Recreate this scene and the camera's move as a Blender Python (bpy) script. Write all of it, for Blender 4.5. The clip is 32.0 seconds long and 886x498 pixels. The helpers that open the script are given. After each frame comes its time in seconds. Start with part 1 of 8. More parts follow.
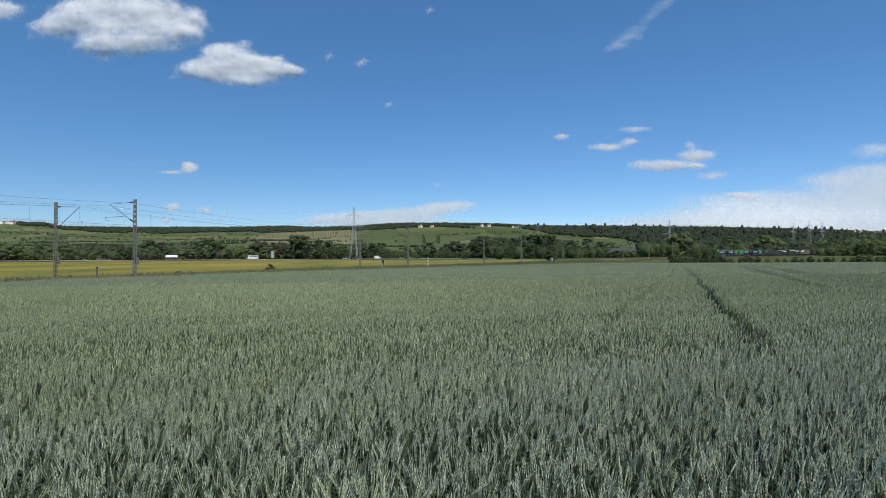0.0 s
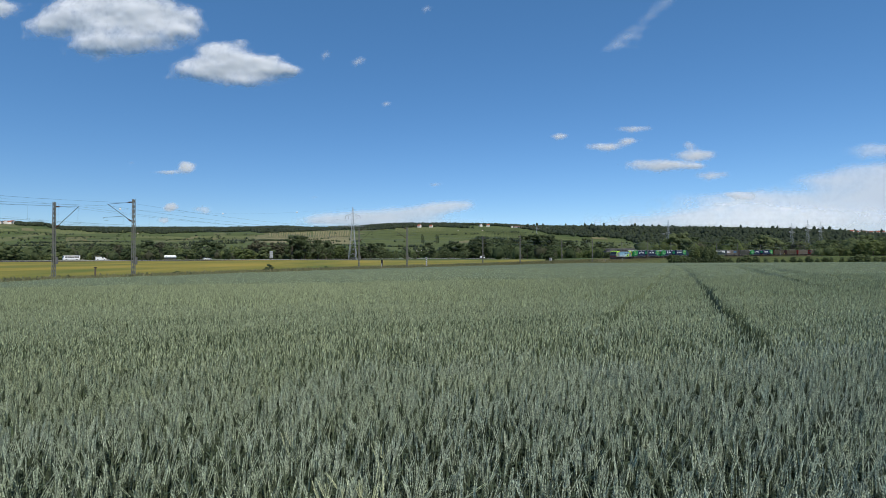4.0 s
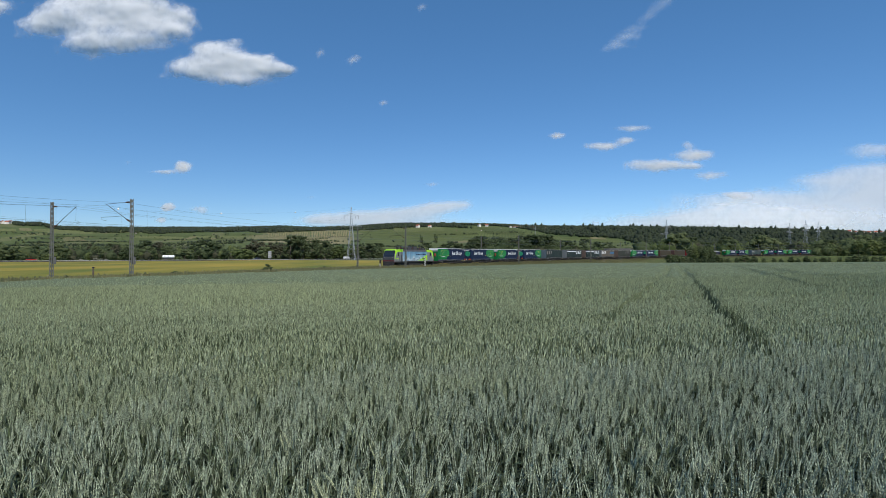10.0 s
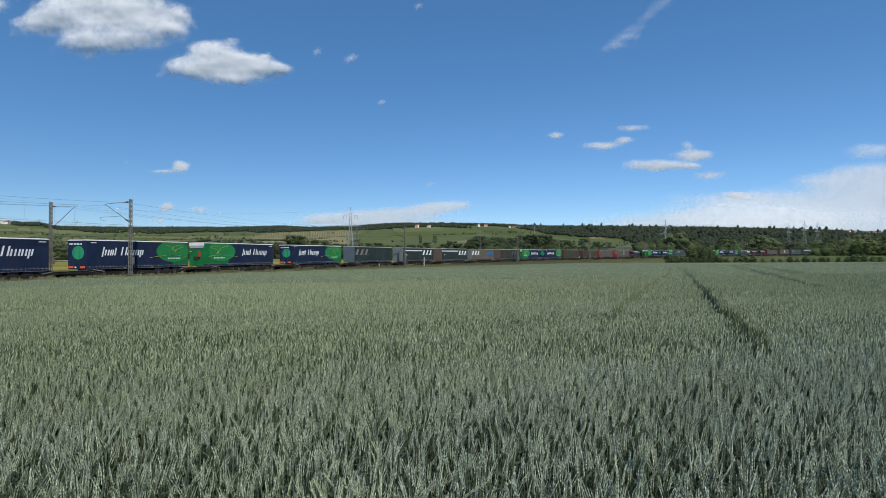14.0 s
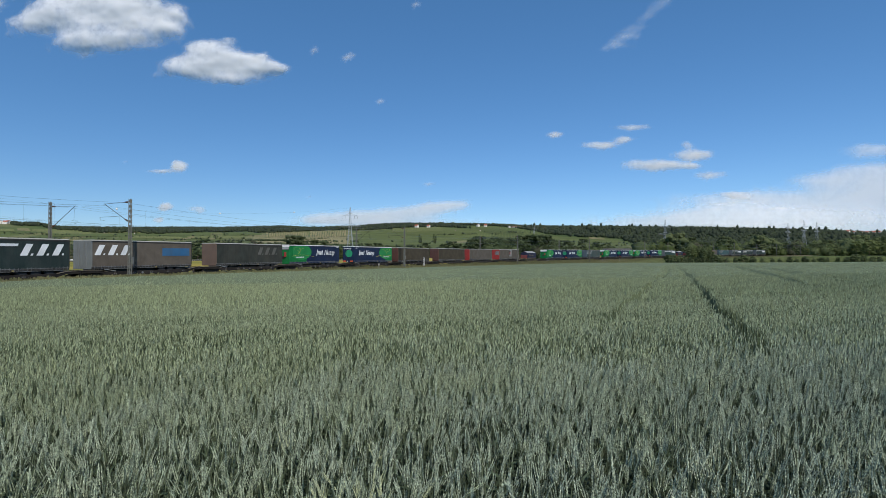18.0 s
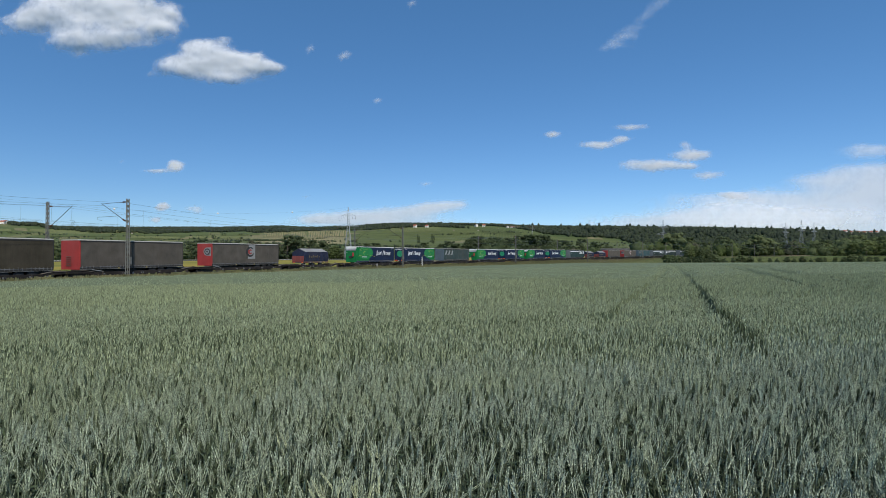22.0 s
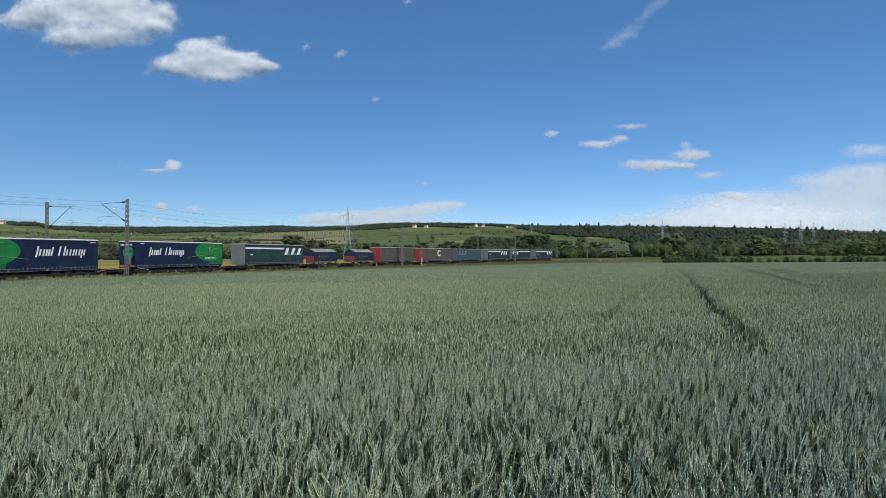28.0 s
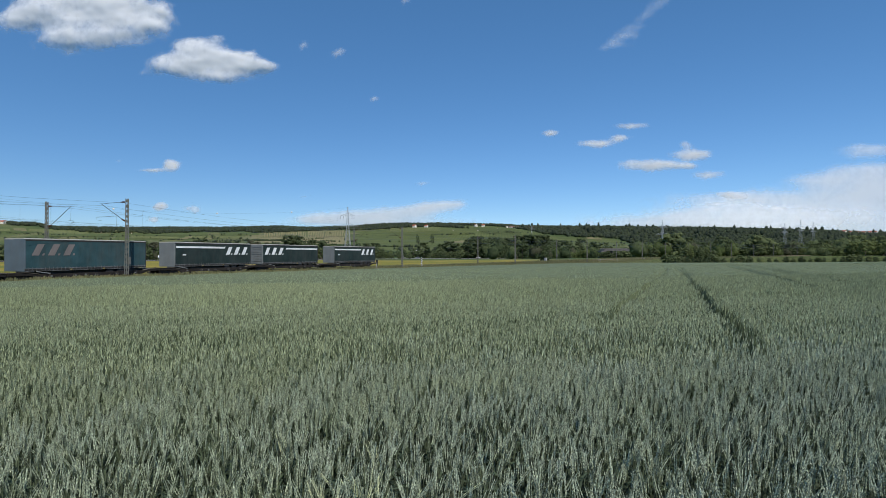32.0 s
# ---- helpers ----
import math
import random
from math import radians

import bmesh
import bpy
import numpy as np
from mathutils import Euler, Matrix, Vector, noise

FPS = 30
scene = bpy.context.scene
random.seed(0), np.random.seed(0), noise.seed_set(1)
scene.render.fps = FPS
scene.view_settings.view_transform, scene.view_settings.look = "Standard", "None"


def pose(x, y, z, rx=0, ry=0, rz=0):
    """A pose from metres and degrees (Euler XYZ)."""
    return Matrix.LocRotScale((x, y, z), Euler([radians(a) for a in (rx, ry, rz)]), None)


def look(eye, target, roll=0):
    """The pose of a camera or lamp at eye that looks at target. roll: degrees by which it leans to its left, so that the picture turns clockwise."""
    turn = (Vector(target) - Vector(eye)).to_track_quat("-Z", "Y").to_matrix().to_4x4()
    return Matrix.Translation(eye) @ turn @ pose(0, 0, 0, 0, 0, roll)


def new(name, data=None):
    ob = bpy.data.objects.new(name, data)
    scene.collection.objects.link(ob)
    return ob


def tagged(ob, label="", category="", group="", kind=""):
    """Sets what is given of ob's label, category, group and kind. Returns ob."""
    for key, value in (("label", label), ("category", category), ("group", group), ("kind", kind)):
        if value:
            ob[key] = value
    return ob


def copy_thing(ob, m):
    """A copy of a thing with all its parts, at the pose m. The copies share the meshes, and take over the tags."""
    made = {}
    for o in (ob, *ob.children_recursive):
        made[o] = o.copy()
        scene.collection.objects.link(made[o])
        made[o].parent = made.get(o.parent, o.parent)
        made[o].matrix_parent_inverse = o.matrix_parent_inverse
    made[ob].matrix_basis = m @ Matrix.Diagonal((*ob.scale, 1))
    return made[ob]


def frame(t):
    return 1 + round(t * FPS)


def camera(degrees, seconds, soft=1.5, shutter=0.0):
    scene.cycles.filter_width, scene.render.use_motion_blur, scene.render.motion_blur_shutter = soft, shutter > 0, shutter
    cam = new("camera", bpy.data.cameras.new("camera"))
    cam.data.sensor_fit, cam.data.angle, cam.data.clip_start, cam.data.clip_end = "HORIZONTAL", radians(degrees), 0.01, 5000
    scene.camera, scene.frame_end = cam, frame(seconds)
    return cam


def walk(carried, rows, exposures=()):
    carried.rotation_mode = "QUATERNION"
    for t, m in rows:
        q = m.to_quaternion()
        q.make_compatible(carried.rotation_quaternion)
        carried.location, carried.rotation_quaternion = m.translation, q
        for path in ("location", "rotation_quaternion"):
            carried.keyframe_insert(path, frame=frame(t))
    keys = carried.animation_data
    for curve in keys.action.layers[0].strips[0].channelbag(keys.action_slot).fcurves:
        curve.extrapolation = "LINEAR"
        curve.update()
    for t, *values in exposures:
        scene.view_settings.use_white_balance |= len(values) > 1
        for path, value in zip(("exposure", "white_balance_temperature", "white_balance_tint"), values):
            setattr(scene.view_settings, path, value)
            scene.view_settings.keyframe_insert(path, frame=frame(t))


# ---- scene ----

# ================= camera =================
cam = camera(79.0, 32.0, soft=0.7)
EYE = 1.80
TILT = 90.72
PAN = [(0, 0), (1.5, 0), (2.5, -0.3), (3.5, -1.4), (5.5, -3.2), (6.5, -4.0), (8, -4.3), (11, -4.5), (13, -4.8), (13.7, -5.8), (16.5, -6.2),
       (18, -6.5), (19, -7.4), (20.5, -8.8), (22.5, -9.8), (24, -10.2), (28, -10.4), (32, -10.6)]
walk(cam, [(t, pose(0, 0, EYE, TILT, 0, math.degrees(p / 952.0))) for t, p in PAN])

# ================= light =================
SUN_AZ, SUN_EL = 158.0, 50.0     # clockwise from the view's forward direction
world = bpy.data.worlds.new("sky")
scene.world = world
world.use_nodes = True
wn = world.node_tree
sky = wn.nodes.new("ShaderNodeTexSky")
sky.sky_type = 'NISHITA'
sky.sun_disc = False
sky.sun_elevation = radians(SUN_EL)
sky.sun_rotation = radians(-SUN_AZ)
sky.altitude = 700
sky.air_density = 0.8
sky.dust_density = 0.28
sky.ozone_density = 4.0
deep = wn.nodes.new("ShaderNodeHueSaturation")     # clear deep-blue summer air
deep.inputs["Saturation"].default_value = 1.16
wn.links.new(sky.outputs[0], deep.inputs["Color"])
# light scattered more than once comes evenly from all of the sky
even = wn.nodes.new("ShaderNodeMix")
even.data_type = 'RGBA'
even.inputs[0].default_value = 0.25
even.inputs[7].default_value = (0.72, 2.28, 4.60, 1)
wn.links.new(deep.outputs[0], even.inputs[6])
wn.links.new(even.outputs[2], wn.nodes["Background"].inputs[0])
wn.nodes["Background"].inputs[1].default_value = 0.129
sun_data = bpy.data.lights.new("sun", 'SUN')
sun_data.energy = 4.3
sun_data.angle = radians(0.53)
sun_data.color = (1.0, 0.95, 0.87)
sun = new("sun", sun_data)
az, el = radians(SUN_AZ), radians(SUN_EL)
sun_dir = Vector((math.sin(az) * math.cos(el), math.cos(az) * math.cos(el), math.sin(el)))
sun.matrix_world = look(sun_dir * 100, (0, 0, 0))
scene.view_settings.exposure = 0.0

# ================= plan: the curving railway =================
# s runs along the near side of the train, away from the camera; v is the lateral offset, positive towards the camera
S0, S1 = -600.0, 1100.0
STEP = 1.0


def build_path():
    """The track leaves to the right in a long curve that tightens towards the camera."""
    n = int((S1 - S0) / STEP) + 1
    ss = S0 + np.arange(n) * STEP
    i0 = int(-S0 / STEP)
    ang = 0.4453 + 0.001288 * np.clip(ss, -60, 700) - 0.12175 * np.exp(-np.clip(ss, -17, None) / 42.32)
    x, y = np.cumsum(np.sin(ang)) * STEP, np.cumsum(np.cos(ang)) * STEP
    rise = np.clip(ss - 60, 0, None)
    z = -0.68 + 0.0078 * (np.sqrt(rise ** 2 + 70.0 ** 2) - 70.0) - 0.12 * np.exp(-np.clip(ss, -17, None) / 25.0)
    z = np.where(ss > 500, z[int((500 - S0) / STEP)], z)
    return ss, x - x[i0] - 33.533, y - y[i0] + 61.981, z, ang


def build_valley_line():
    """The even curve along which the valley's meadows and woods lie."""
    n = int((S1 - S0) / STEP) + 1
    ss = S0 + np.arange(n) * STEP
    i0 = int(-S0 / STEP)
    ang = np.cumsum(0.0013 * np.clip((ss + 20.0) / 73.0, 0, 1) * np.clip((700 - ss) / 60.0, 0, 1)) * STEP
    ang = ang - ang[i0] + 0.4665
    x, y = np.cumsum(np.sin(ang)) * STEP, np.cumsum(np.cos(ang)) * STEP
    return x - x[i0] - 37.455, y - y[i0] + 68.92, ang


PS, PX, PY, PZ, PA = build_path()
VX, VY, VA = build_valley_line()
NEAR_TRACK, FAR_TRACK = -1.30, -5.30


def valley_at(s, v):
    a = np.interp(s, PS, VA)
    return np.interp(s, PS, VX) + v * np.cos(a), np.interp(s, PS, VY) - v * np.sin(a)


def rail_z(s):
    return float(np.interp(s, PS, PZ))


def on_track(s, v=0.0):
    """Place on the plan at s, v: x, y and heading (radians clockwise from +y)."""
    a = float(np.interp(s, PS, PA))
    return float(np.interp(s, PS, PX)) + v * math.cos(a), float(np.interp(s, PS, PY)) - v * math.sin(a), a


def track_pose(s, v=0.0, dz=0.0, turn=0.0):
    x, y, a = on_track(s, v)
    return pose(x, y, rail_z(s) + dz, 0, 0, -math.degrees(a) + turn)


def field_edge(s):
    """Offset of the wheat field's far edge from the train's near side."""
    return 4.6 + np.clip(s - 150, 0, None) ** 1.25 * 0.066


def smooth(a, b, x):
    t = np.clip((x - a) / (b - a), 0, 1)
    return t * t * (3 - 2 * t)


def plan_sv(x, y, line=None):
    """s and lateral offset of plan points (arrays) from the track or another line."""
    x, y = np.asarray(x, float).ravel(), np.asarray(y, float).ravel()
    s, v = np.zeros(len(x)), np.zeros(len(x))
    sub = slice(None, None, 6)
    lx, ly, la = line or (PX, PY, PA)
    px, py, ps, pa = lx[sub], ly[sub], PS[sub], la[sub]
    for i in range(0, len(x), 4000):
        d = (x[i:i + 4000, None] - px) ** 2 + (y[i:i + 4000, None] - py) ** 2
        j = d.argmin(1)
        dx, dy = x[i:i + 4000] - px[j], y[i:i + 4000] - py[j]
        s[i:i + 4000] = ps[j] + dx * np.sin(pa[j]) + dy * np.cos(pa[j])
        v[i:i + 4000] = dx * np.cos(pa[j]) - dy * np.sin(pa[j])
    return s, v


# skyline of the hills: tangent of the bearing, tangent of the height
RIDGE_T = [-6, -1.5, -0.83, -0.79, -0.742, -0.715, -0.6, -0.4, -0.29, -0.235, -0.16, -0.09, 0.02, 0.1, 0.135, 0.17, 0.3, 0.5, 0.65, 0.8, 1.5, 6]
RIDGE_H = [0.03, 0.05, 0.060, 0.061, 0.0595, 0.0525, 0.0505, 0.0505, 0.053, 0.0505, 0.053, 0.058, 0.0585, 0.0570, 0.0555, 0.0535, 0.0530, 0.0508, 0.0480, 0.0430, 0.03, 0.02]


def ground_z(x, y):
    """Height of the ground at plan points (arrays)."""
    x, y = np.asarray(x, float), np.asarray(y, float)
    shape = x.shape
    s, v = plan_sv(x, y)
    x, y = x.ravel(), y.ravel()
    near = 0.0164 * x - 0.01355 * y
    near = np.where(y < -20, 0.0164 * x + 0.27, near)
    near = near - 1.85 * smooth(40, 215, x) * smooth(0, 90, y)
    near = near + 0.18 * (1 - smooth(0, 14, v - field_edge(s))) * (1 - smooth(150, 220, s))
    near = np.clip(near, -3.5, 3.0)
    lift = np.interp(s, PS, PZ) + 0.80
    valley = -1.1 - 0.32 * (1 - smooth(10, 45, np.abs(v))) + (lift + 0.25 * smooth(100, 300, s)) * (1 - smooth(20, 160, np.abs(v)))
    w = smooth(0.0, 28.0, field_edge(s) - v + 3.0)
    z = near * (1 - w) + valley * w
    r = np.hypot(x, y)
    t = x / np.maximum(y, 1e-3)
    t = np.where(y <= 0, np.sign(x) * 6, np.clip(t, -6, 6))
    ridge = np.interp(t, RIDGE_T, RIDGE_H) * np.clip(y, 0, None) * (y > 0)
    low = np.interp(t, [-1.5, -0.8, -0.5, -0.3, -0.1, 0.1, 0.2, 0.4, 0.8], [0.022, 0.028, 0.03, 0.034, 0.034, 0.036, 0.033, 0.028, 0.02])
    yy = np.clip(y, 1, None)
    h = np.interp(yy, [0, 640, 900, 1300, 1900, 2500, 4000], [0, 0, 0.25, 0.62, 0.9, 1.0, 1.0])
    bump = 1 + 0.10 * np.sin(x / 170.0 + 0.7) * np.sin(y / 260.0) + 0.05 * np.sin(x / 71.0 + y / 97.0)
    hill = low * np.clip(yy, 0, 2100) * h / 0.9 * bump
    t2 = smooth(1500, 2450, yy)
    hill = hill * (1 - t2) + ridge * t2
    hill = np.where(yy > 2600, ridge / np.maximum(yy, 1) * 2600 * (1 - 0.15 * smooth(2600, 4500, yy)), hill)
    z = z + hill * smooth(430, 760, yy)
    return z.reshape(shape)


def gz(x, y):
    return float(ground_z(np.array([x]), np.array([y]))[0])

# ================= materials =================
def mat(name, color, rough=0.8, metal=0.0, vary=0.12, scale=3.0, bump=0.15, grain=40.0, spec=0.5, rand=0.0, island=0.0, dirt=None, dirt_amount=0.0, folds=0.0):
    """A painted, weathered or natural surface: two scales of colour variation, fine relief, variation from piece to piece."""
    m = bpy.data.materials.new(name)
    m.use_nodes = True
    n, l = m.node_tree.nodes, m.node_tree.links
    b = n["Principled BSDF"]
    b.inputs["Roughness"].default_value = rough
    b.inputs["Metallic"].default_value = metal
    b.inputs["Specular IOR Level"].default_value = spec
    tc = n.new("ShaderNodeTexCoord")
    n1 = n.new("ShaderNodeTexNoise")
    n1.inputs["Scale"].default_value = scale
    n1.inputs["Detail"].default_value = 6
    n2 = n.new("ShaderNodeTexNoise")
    n2.inputs["Scale"].default_value = grain
    n2.inputs["Detail"].default_value = 3
    l.new(tc.outputs["Object"], n1.inputs["Vector"])
    l.new(tc.outputs["Object"], n2.inputs["Vector"])
    add = n.new("ShaderNodeMath")
    add.operation = 'MULTIPLY_ADD'
    l.new(n2.outputs["Fac"], add.inputs[0])
    add.inputs[1].default_value = 0.4
    l.new(n1.outputs["Fac"], add.inputs[2])
    last = add.outputs[0]
    for amount, kind in ((rand, "o"), (island, "i")):
        if amount:
            if kind == "o":
                src = n.new("ShaderNodeObjectInfo").outputs["Random"]
            else:
                src = n.new("ShaderNodeNewGeometry").outputs["Random Per Island"]
            a2 = n.new("ShaderNodeMath")
            a2.operation = 'MULTIPLY_ADD'
            l.new(src, a2.inputs[0])
            a2.inputs[1].default_value = amount
            l.new(last, a2.inputs[2])
            a3 = n.new("ShaderNodeMath")
            a3.operation = 'SUBTRACT'
            l.new(a2.outputs[0], a3.inputs[0])
            a3.inputs[1].default_value = amount / 2
            last = a3.outputs[0]
    ramp = n.new("ShaderNodeValToRGB")
    lo = [max(0, c * (1 - 2.2 * vary)) for c in color]
    hi = [min(1, c * (1 + 2.2 * vary)) for c in color]
    ramp.color_ramp.elements[0].position, ramp.color_ramp.elements[1].position = 0.35, 1.05
    ramp.color_ramp.elements[0].color, ramp.color_ramp.elements[1].color = (*lo, 1), (*hi, 1)
    l.new(last, ramp.inputs[0])
    out = ramp.outputs[0]
    if dirt:
        n3 = n.new("ShaderNodeTexNoise")
        n3.inputs["Scale"].default_value = scale * 0.6
        n3.inputs["Detail"].default_value = 8
        n3.inputs["Roughness"].default_value = 0.7
        mp = n.new("ShaderNodeMapping")
        mp.inputs["Scale"].default_value = (1, 1, 0.25)
        l.new(tc.outputs["Object"], mp.inputs[0])
        l.new(mp.outputs[0], n3.inputs["Vector"])
        r3 = n.new("ShaderNodeValToRGB")
        r3.color_ramp.elements[0].position, r3.color_ramp.elements[1].position = 0.45, 0.75
        r3.color_ramp.elements[1].color = (dirt_amount,) * 3 + (1,)
        l.new(n3.outputs["Fac"], r3.inputs[0])
        mx = n.new("ShaderNodeMix")
        mx.data_type = 'RGBA'
        l.new(r3.outputs[0], mx.inputs[0])
        l.new(out, mx.inputs[6])
        mx.inputs[7].default_value = (*dirt, 1)
        out = mx.outputs[2]
    l.new(out, b.inputs["Base Color"])
    if bump:
        bp = n.new("ShaderNodeBump")
        bp.inputs["Strength"].default_value = bump
        bp.inputs["Distance"].default_value = 0.02
        l.new(n2.outputs["Fac"], bp.inputs["Height"])
        l.new(bp.outputs[0], b.inputs["Normal"])
        if folds:
            fm = n.new("ShaderNodeMapping")
            fm.inputs["Scale"].default_value = (1, 1, 0.16)
            fn = n.new("ShaderNodeTexNoise")
            fn.inputs["Scale"].default_value = 2.6
            fn.inputs["Detail"].default_value = 4
            l.new(tc.outputs["Object"], fm.inputs[0])
            l.new(fm.outputs[0], fn.inputs["Vector"])
            b2 = n.new("ShaderNodeBump")
            b2.inputs["Strength"].default_value = folds
            b2.inputs["Distance"].default_value = 0.12
            l.new(fn.outputs["Fac"], b2.inputs["Height"])
            l.new(bp.outputs[0], b2.inputs["Normal"])
            l.new(b2.outputs[0], b.inputs["Normal"])
    return m


def leaf_mat(name, color, color2, scale=0.35, glow=0.55):
    """Foliage: two greens mixed by clumps and from leaf to leaf, light passing through."""
    m = bpy.data.materials.new(name)
    m.use_nodes = True
    n, l = m.node_tree.nodes, m.node_tree.links
    n.remove(n["Principled BSDF"])
    tc = n.new("ShaderNodeTexCoord")
    n1 = n.new("ShaderNodeTexNoise")
    n1.inputs["Scale"].default_value = scale
    n1.inputs["Detail"].default_value = 4
    l.new(tc.outputs["Object"], n1.inputs["Vector"])
    geo = n.new("ShaderNodeNewGeometry")
    info = n.new("ShaderNodeObjectInfo")
    a = n.new("ShaderNodeMath")
    a.operation = 'MULTIPLY_ADD'
    l.new(geo.outputs["Random Per Island"], a.inputs[0])
    a.inputs[1].default_value = 0.28
    l.new(n1.outputs["Fac"], a.inputs[2])
    a2 = n.new("ShaderNodeMath")
    a2.operation = 'MULTIPLY_ADD'
    l.new(info.outputs["Random"], a2.inputs[0])
    a2.inputs[1].default_value = 0.5
    l.new(a.outputs[0], a2.inputs[2])
    ramp = n.new("ShaderNodeValToRGB")
    ramp.color_ramp.elements[0].position, ramp.color_ramp.elements[1].position = 0.45, 1.25
    ramp.color_ramp.elements[0].color, ramp.color_ramp.elements[1].color = (*color, 1), (*color2, 1)
    ramp.color_ramp.elements[1].position = 1.0
    l.new(a2.outputs[0], ramp.inputs[0])
    d = n.new("ShaderNodeBsdfDiffuse")
    tr = n.new("ShaderNodeBsdfTranslucent")
    mix = n.new("ShaderNodeMixShader")
    mix.inputs[0].default_value = glow
    l.new(ramp.outputs[0], d.inputs[0])
    l.new(ramp.outputs[0], tr.inputs[0])
    l.new(d.outputs[0], mix.inputs[1])
    l.new(tr.outputs[0], mix.inputs[2])
    l.new(mix.outputs[0], n["Material Output"].inputs[0])
    return m


def ground_mat():
    """Earth and grass, the flowering yellow field, meadows, vineyard rows and scrub, mixed by place."""
    m = bpy.data.materials.new("ground_cover")
    m.use_nodes = True
    n, l = m.node_tree.nodes, m.node_tree.links
    b = n["Principled BSDF"]
    b.inputs["Roughness"].default_value = 0.95
    b.inputs["Specular IOR Level"].default_value = 0.15
    tc = n.new("ShaderNodeTexCoord")

    def noise_at(scale, detail=5, rough=0.6, stretch=None):
        t = n.new("ShaderNodeTexNoise")
        t.inputs["Scale"].default_value = scale
        t.inputs["Detail"].default_value = detail
        t.inputs["Roughness"].default_value = rough
        src = tc.outputs["Object"]
        if stretch:
            mp = n.new("ShaderNodeMapping")
            mp.inputs["Scale"].default_value = stretch
            l.new(src, mp.inputs[0])
            src = mp.outputs[0]
        l.new(src, t.inputs["Vector"])
        return t.outputs["Fac"]

    def ramp(src, c0, c1, p0=0.3, p1=0.7):
        r = n.new("ShaderNodeValToRGB")
        r.color_ramp.elements[0].position, r.color_ramp.elements[1].position = p0, p1
        r.color_ramp.elements[0].color, r.color_ramp.elements[1].color = (*c0, 1), (*c1, 1)
        l.new(src, r.inputs[0])
        return r.outputs[0]

    def mixc(fac, c0, c1):
        x = n.new("ShaderNodeMix")
        x.data_type = 'RGBA'
        l.new(fac, x.inputs[0])
        l.new(c0, x.inputs[6])
        l.new(c1, x.inputs[7])
        return x.outputs[2]

    def attr(name):
        a = n.new("ShaderNodeAttribute")
        a.attribute_name = name
        return a.outputs["Fac"]

    fine = noise_at(1.2, 6)
    soil = ramp(fine, (0.045, 0.055, 0.03), (0.085, 0.10, 0.05))
    dry = ramp(noise_at(0.35, 6), (0.10, 0.125, 0.045), (0.23, 0.20, 0.09))
    yellow = ramp(noise_at(0.03, 7, 0.65, (1.2, 0.35, 1)), (0.105, 0.130, 0.026), (0.290, 0.220, 0.040), 0.36, 0.62)
    meadow = ramp(noise_at(0.012, 8), (0.045, 0.075, 0.022), (0.095, 0.125, 0.042))
    patch = n.new("ShaderNodeTexVoronoi")
    patch.inputs["Scale"].default_value = 0.0065
    patch.inputs["Randomness"].default_value = 0.9
    mp = n.new("ShaderNodeMapping")
    mp.inputs["Scale"].default_value = (1.0, 0.55, 0)
    l.new(tc.outputs["Object"], mp.inputs[0])
    l.new(mp.outputs[0], patch.inputs["Vector"])
    sep = n.new("ShaderNodeSeparateColor")
    l.new(patch.outputs["Color"], sep.inputs[0])
    wave = n.new("ShaderNodeTexWave")
    wave.inputs["Scale"].default_value = 0.032
    wave.inputs["Distortion"].default_value = 0.6
    rot = n.new("ShaderNodeMapping")
    rot.inputs["Rotation"].default_value = (0, 0, 0.12)
    l.new(tc.outputs["Object"], rot.inputs[0])
    l.new(rot.outputs[0], wave.inputs["Vector"])
    vine_a = ramp(wave.outputs["Fac"], (0.082, 0.104, 0.036), (0.110, 0.130, 0.048), 0.35, 0.8)
    vine_b = ramp(wave.outputs["Fac"], (0.10, 0.12, 0.045), (0.22, 0.19, 0.11), 0.2, 0.7)
    vines = mixc(ramp(sep.outputs[0], (0, 0, 0), (1, 1, 1), 0.62, 0.66), mixc(ramp(sep.outputs[1], (0, 0, 0), (1, 1, 1), 0.4, 0.45), meadow, vine_a), vine_b)
    scrub = ramp(noise_at(0.05, 8, 0.7), (0.02, 0.04, 0.014), (0.07, 0.10, 0.035))
    worn = ramp(noise_at(0.02, 7, 0.7, (0.5, 1.4, 1)), (0.55, 0.6, 0.55), (1.25, 1.2, 1.1), 0.32, 0.68)
    hill = mixc(ramp(noise_at(0.008, 6), (0, 0, 0), (1, 1, 1), 0.52, 0.58), vines, scrub)
    tan = ramp(wave.outputs["Fac"], (0.10, 0.115, 0.045), (0.29, 0.24, 0.135), 0.25, 0.75)
    mul = n.new("ShaderNodeMix")
    mul.data_type = 'RGBA'
    mul.blend_type = 'MULTIPLY'
    mul.inputs[0].default_value = 1.0
    l.new(vine_a, mul.inputs[6])
    l.new(worn, mul.inputs[7])
    vine_a = mul.outputs[2]
    hill = mixc(attr("tan"), mixc(attr("green"), hill, vine_a), tan)
    c = mixc(attr("verge"), soil, dry)
    c = mixc(attr("yellow"), c, yellow)
    c = mixc(attr("meadow"), c, meadow)
    c = mixc(attr("hill"), c, hill)
    c = mixc(attr("forest"), c, scrub)
    l.new(c, b.inputs["Base Color"])
    bp = n.new("ShaderNodeBump")
    bp.inputs["Strength"].default_value = 0.6
    bp.inputs["Distance"].default_value = 0.15
    l.new(fine, bp.inputs["Height"])
    l.new(bp.outputs[0], b.inputs["Normal"])
    return m


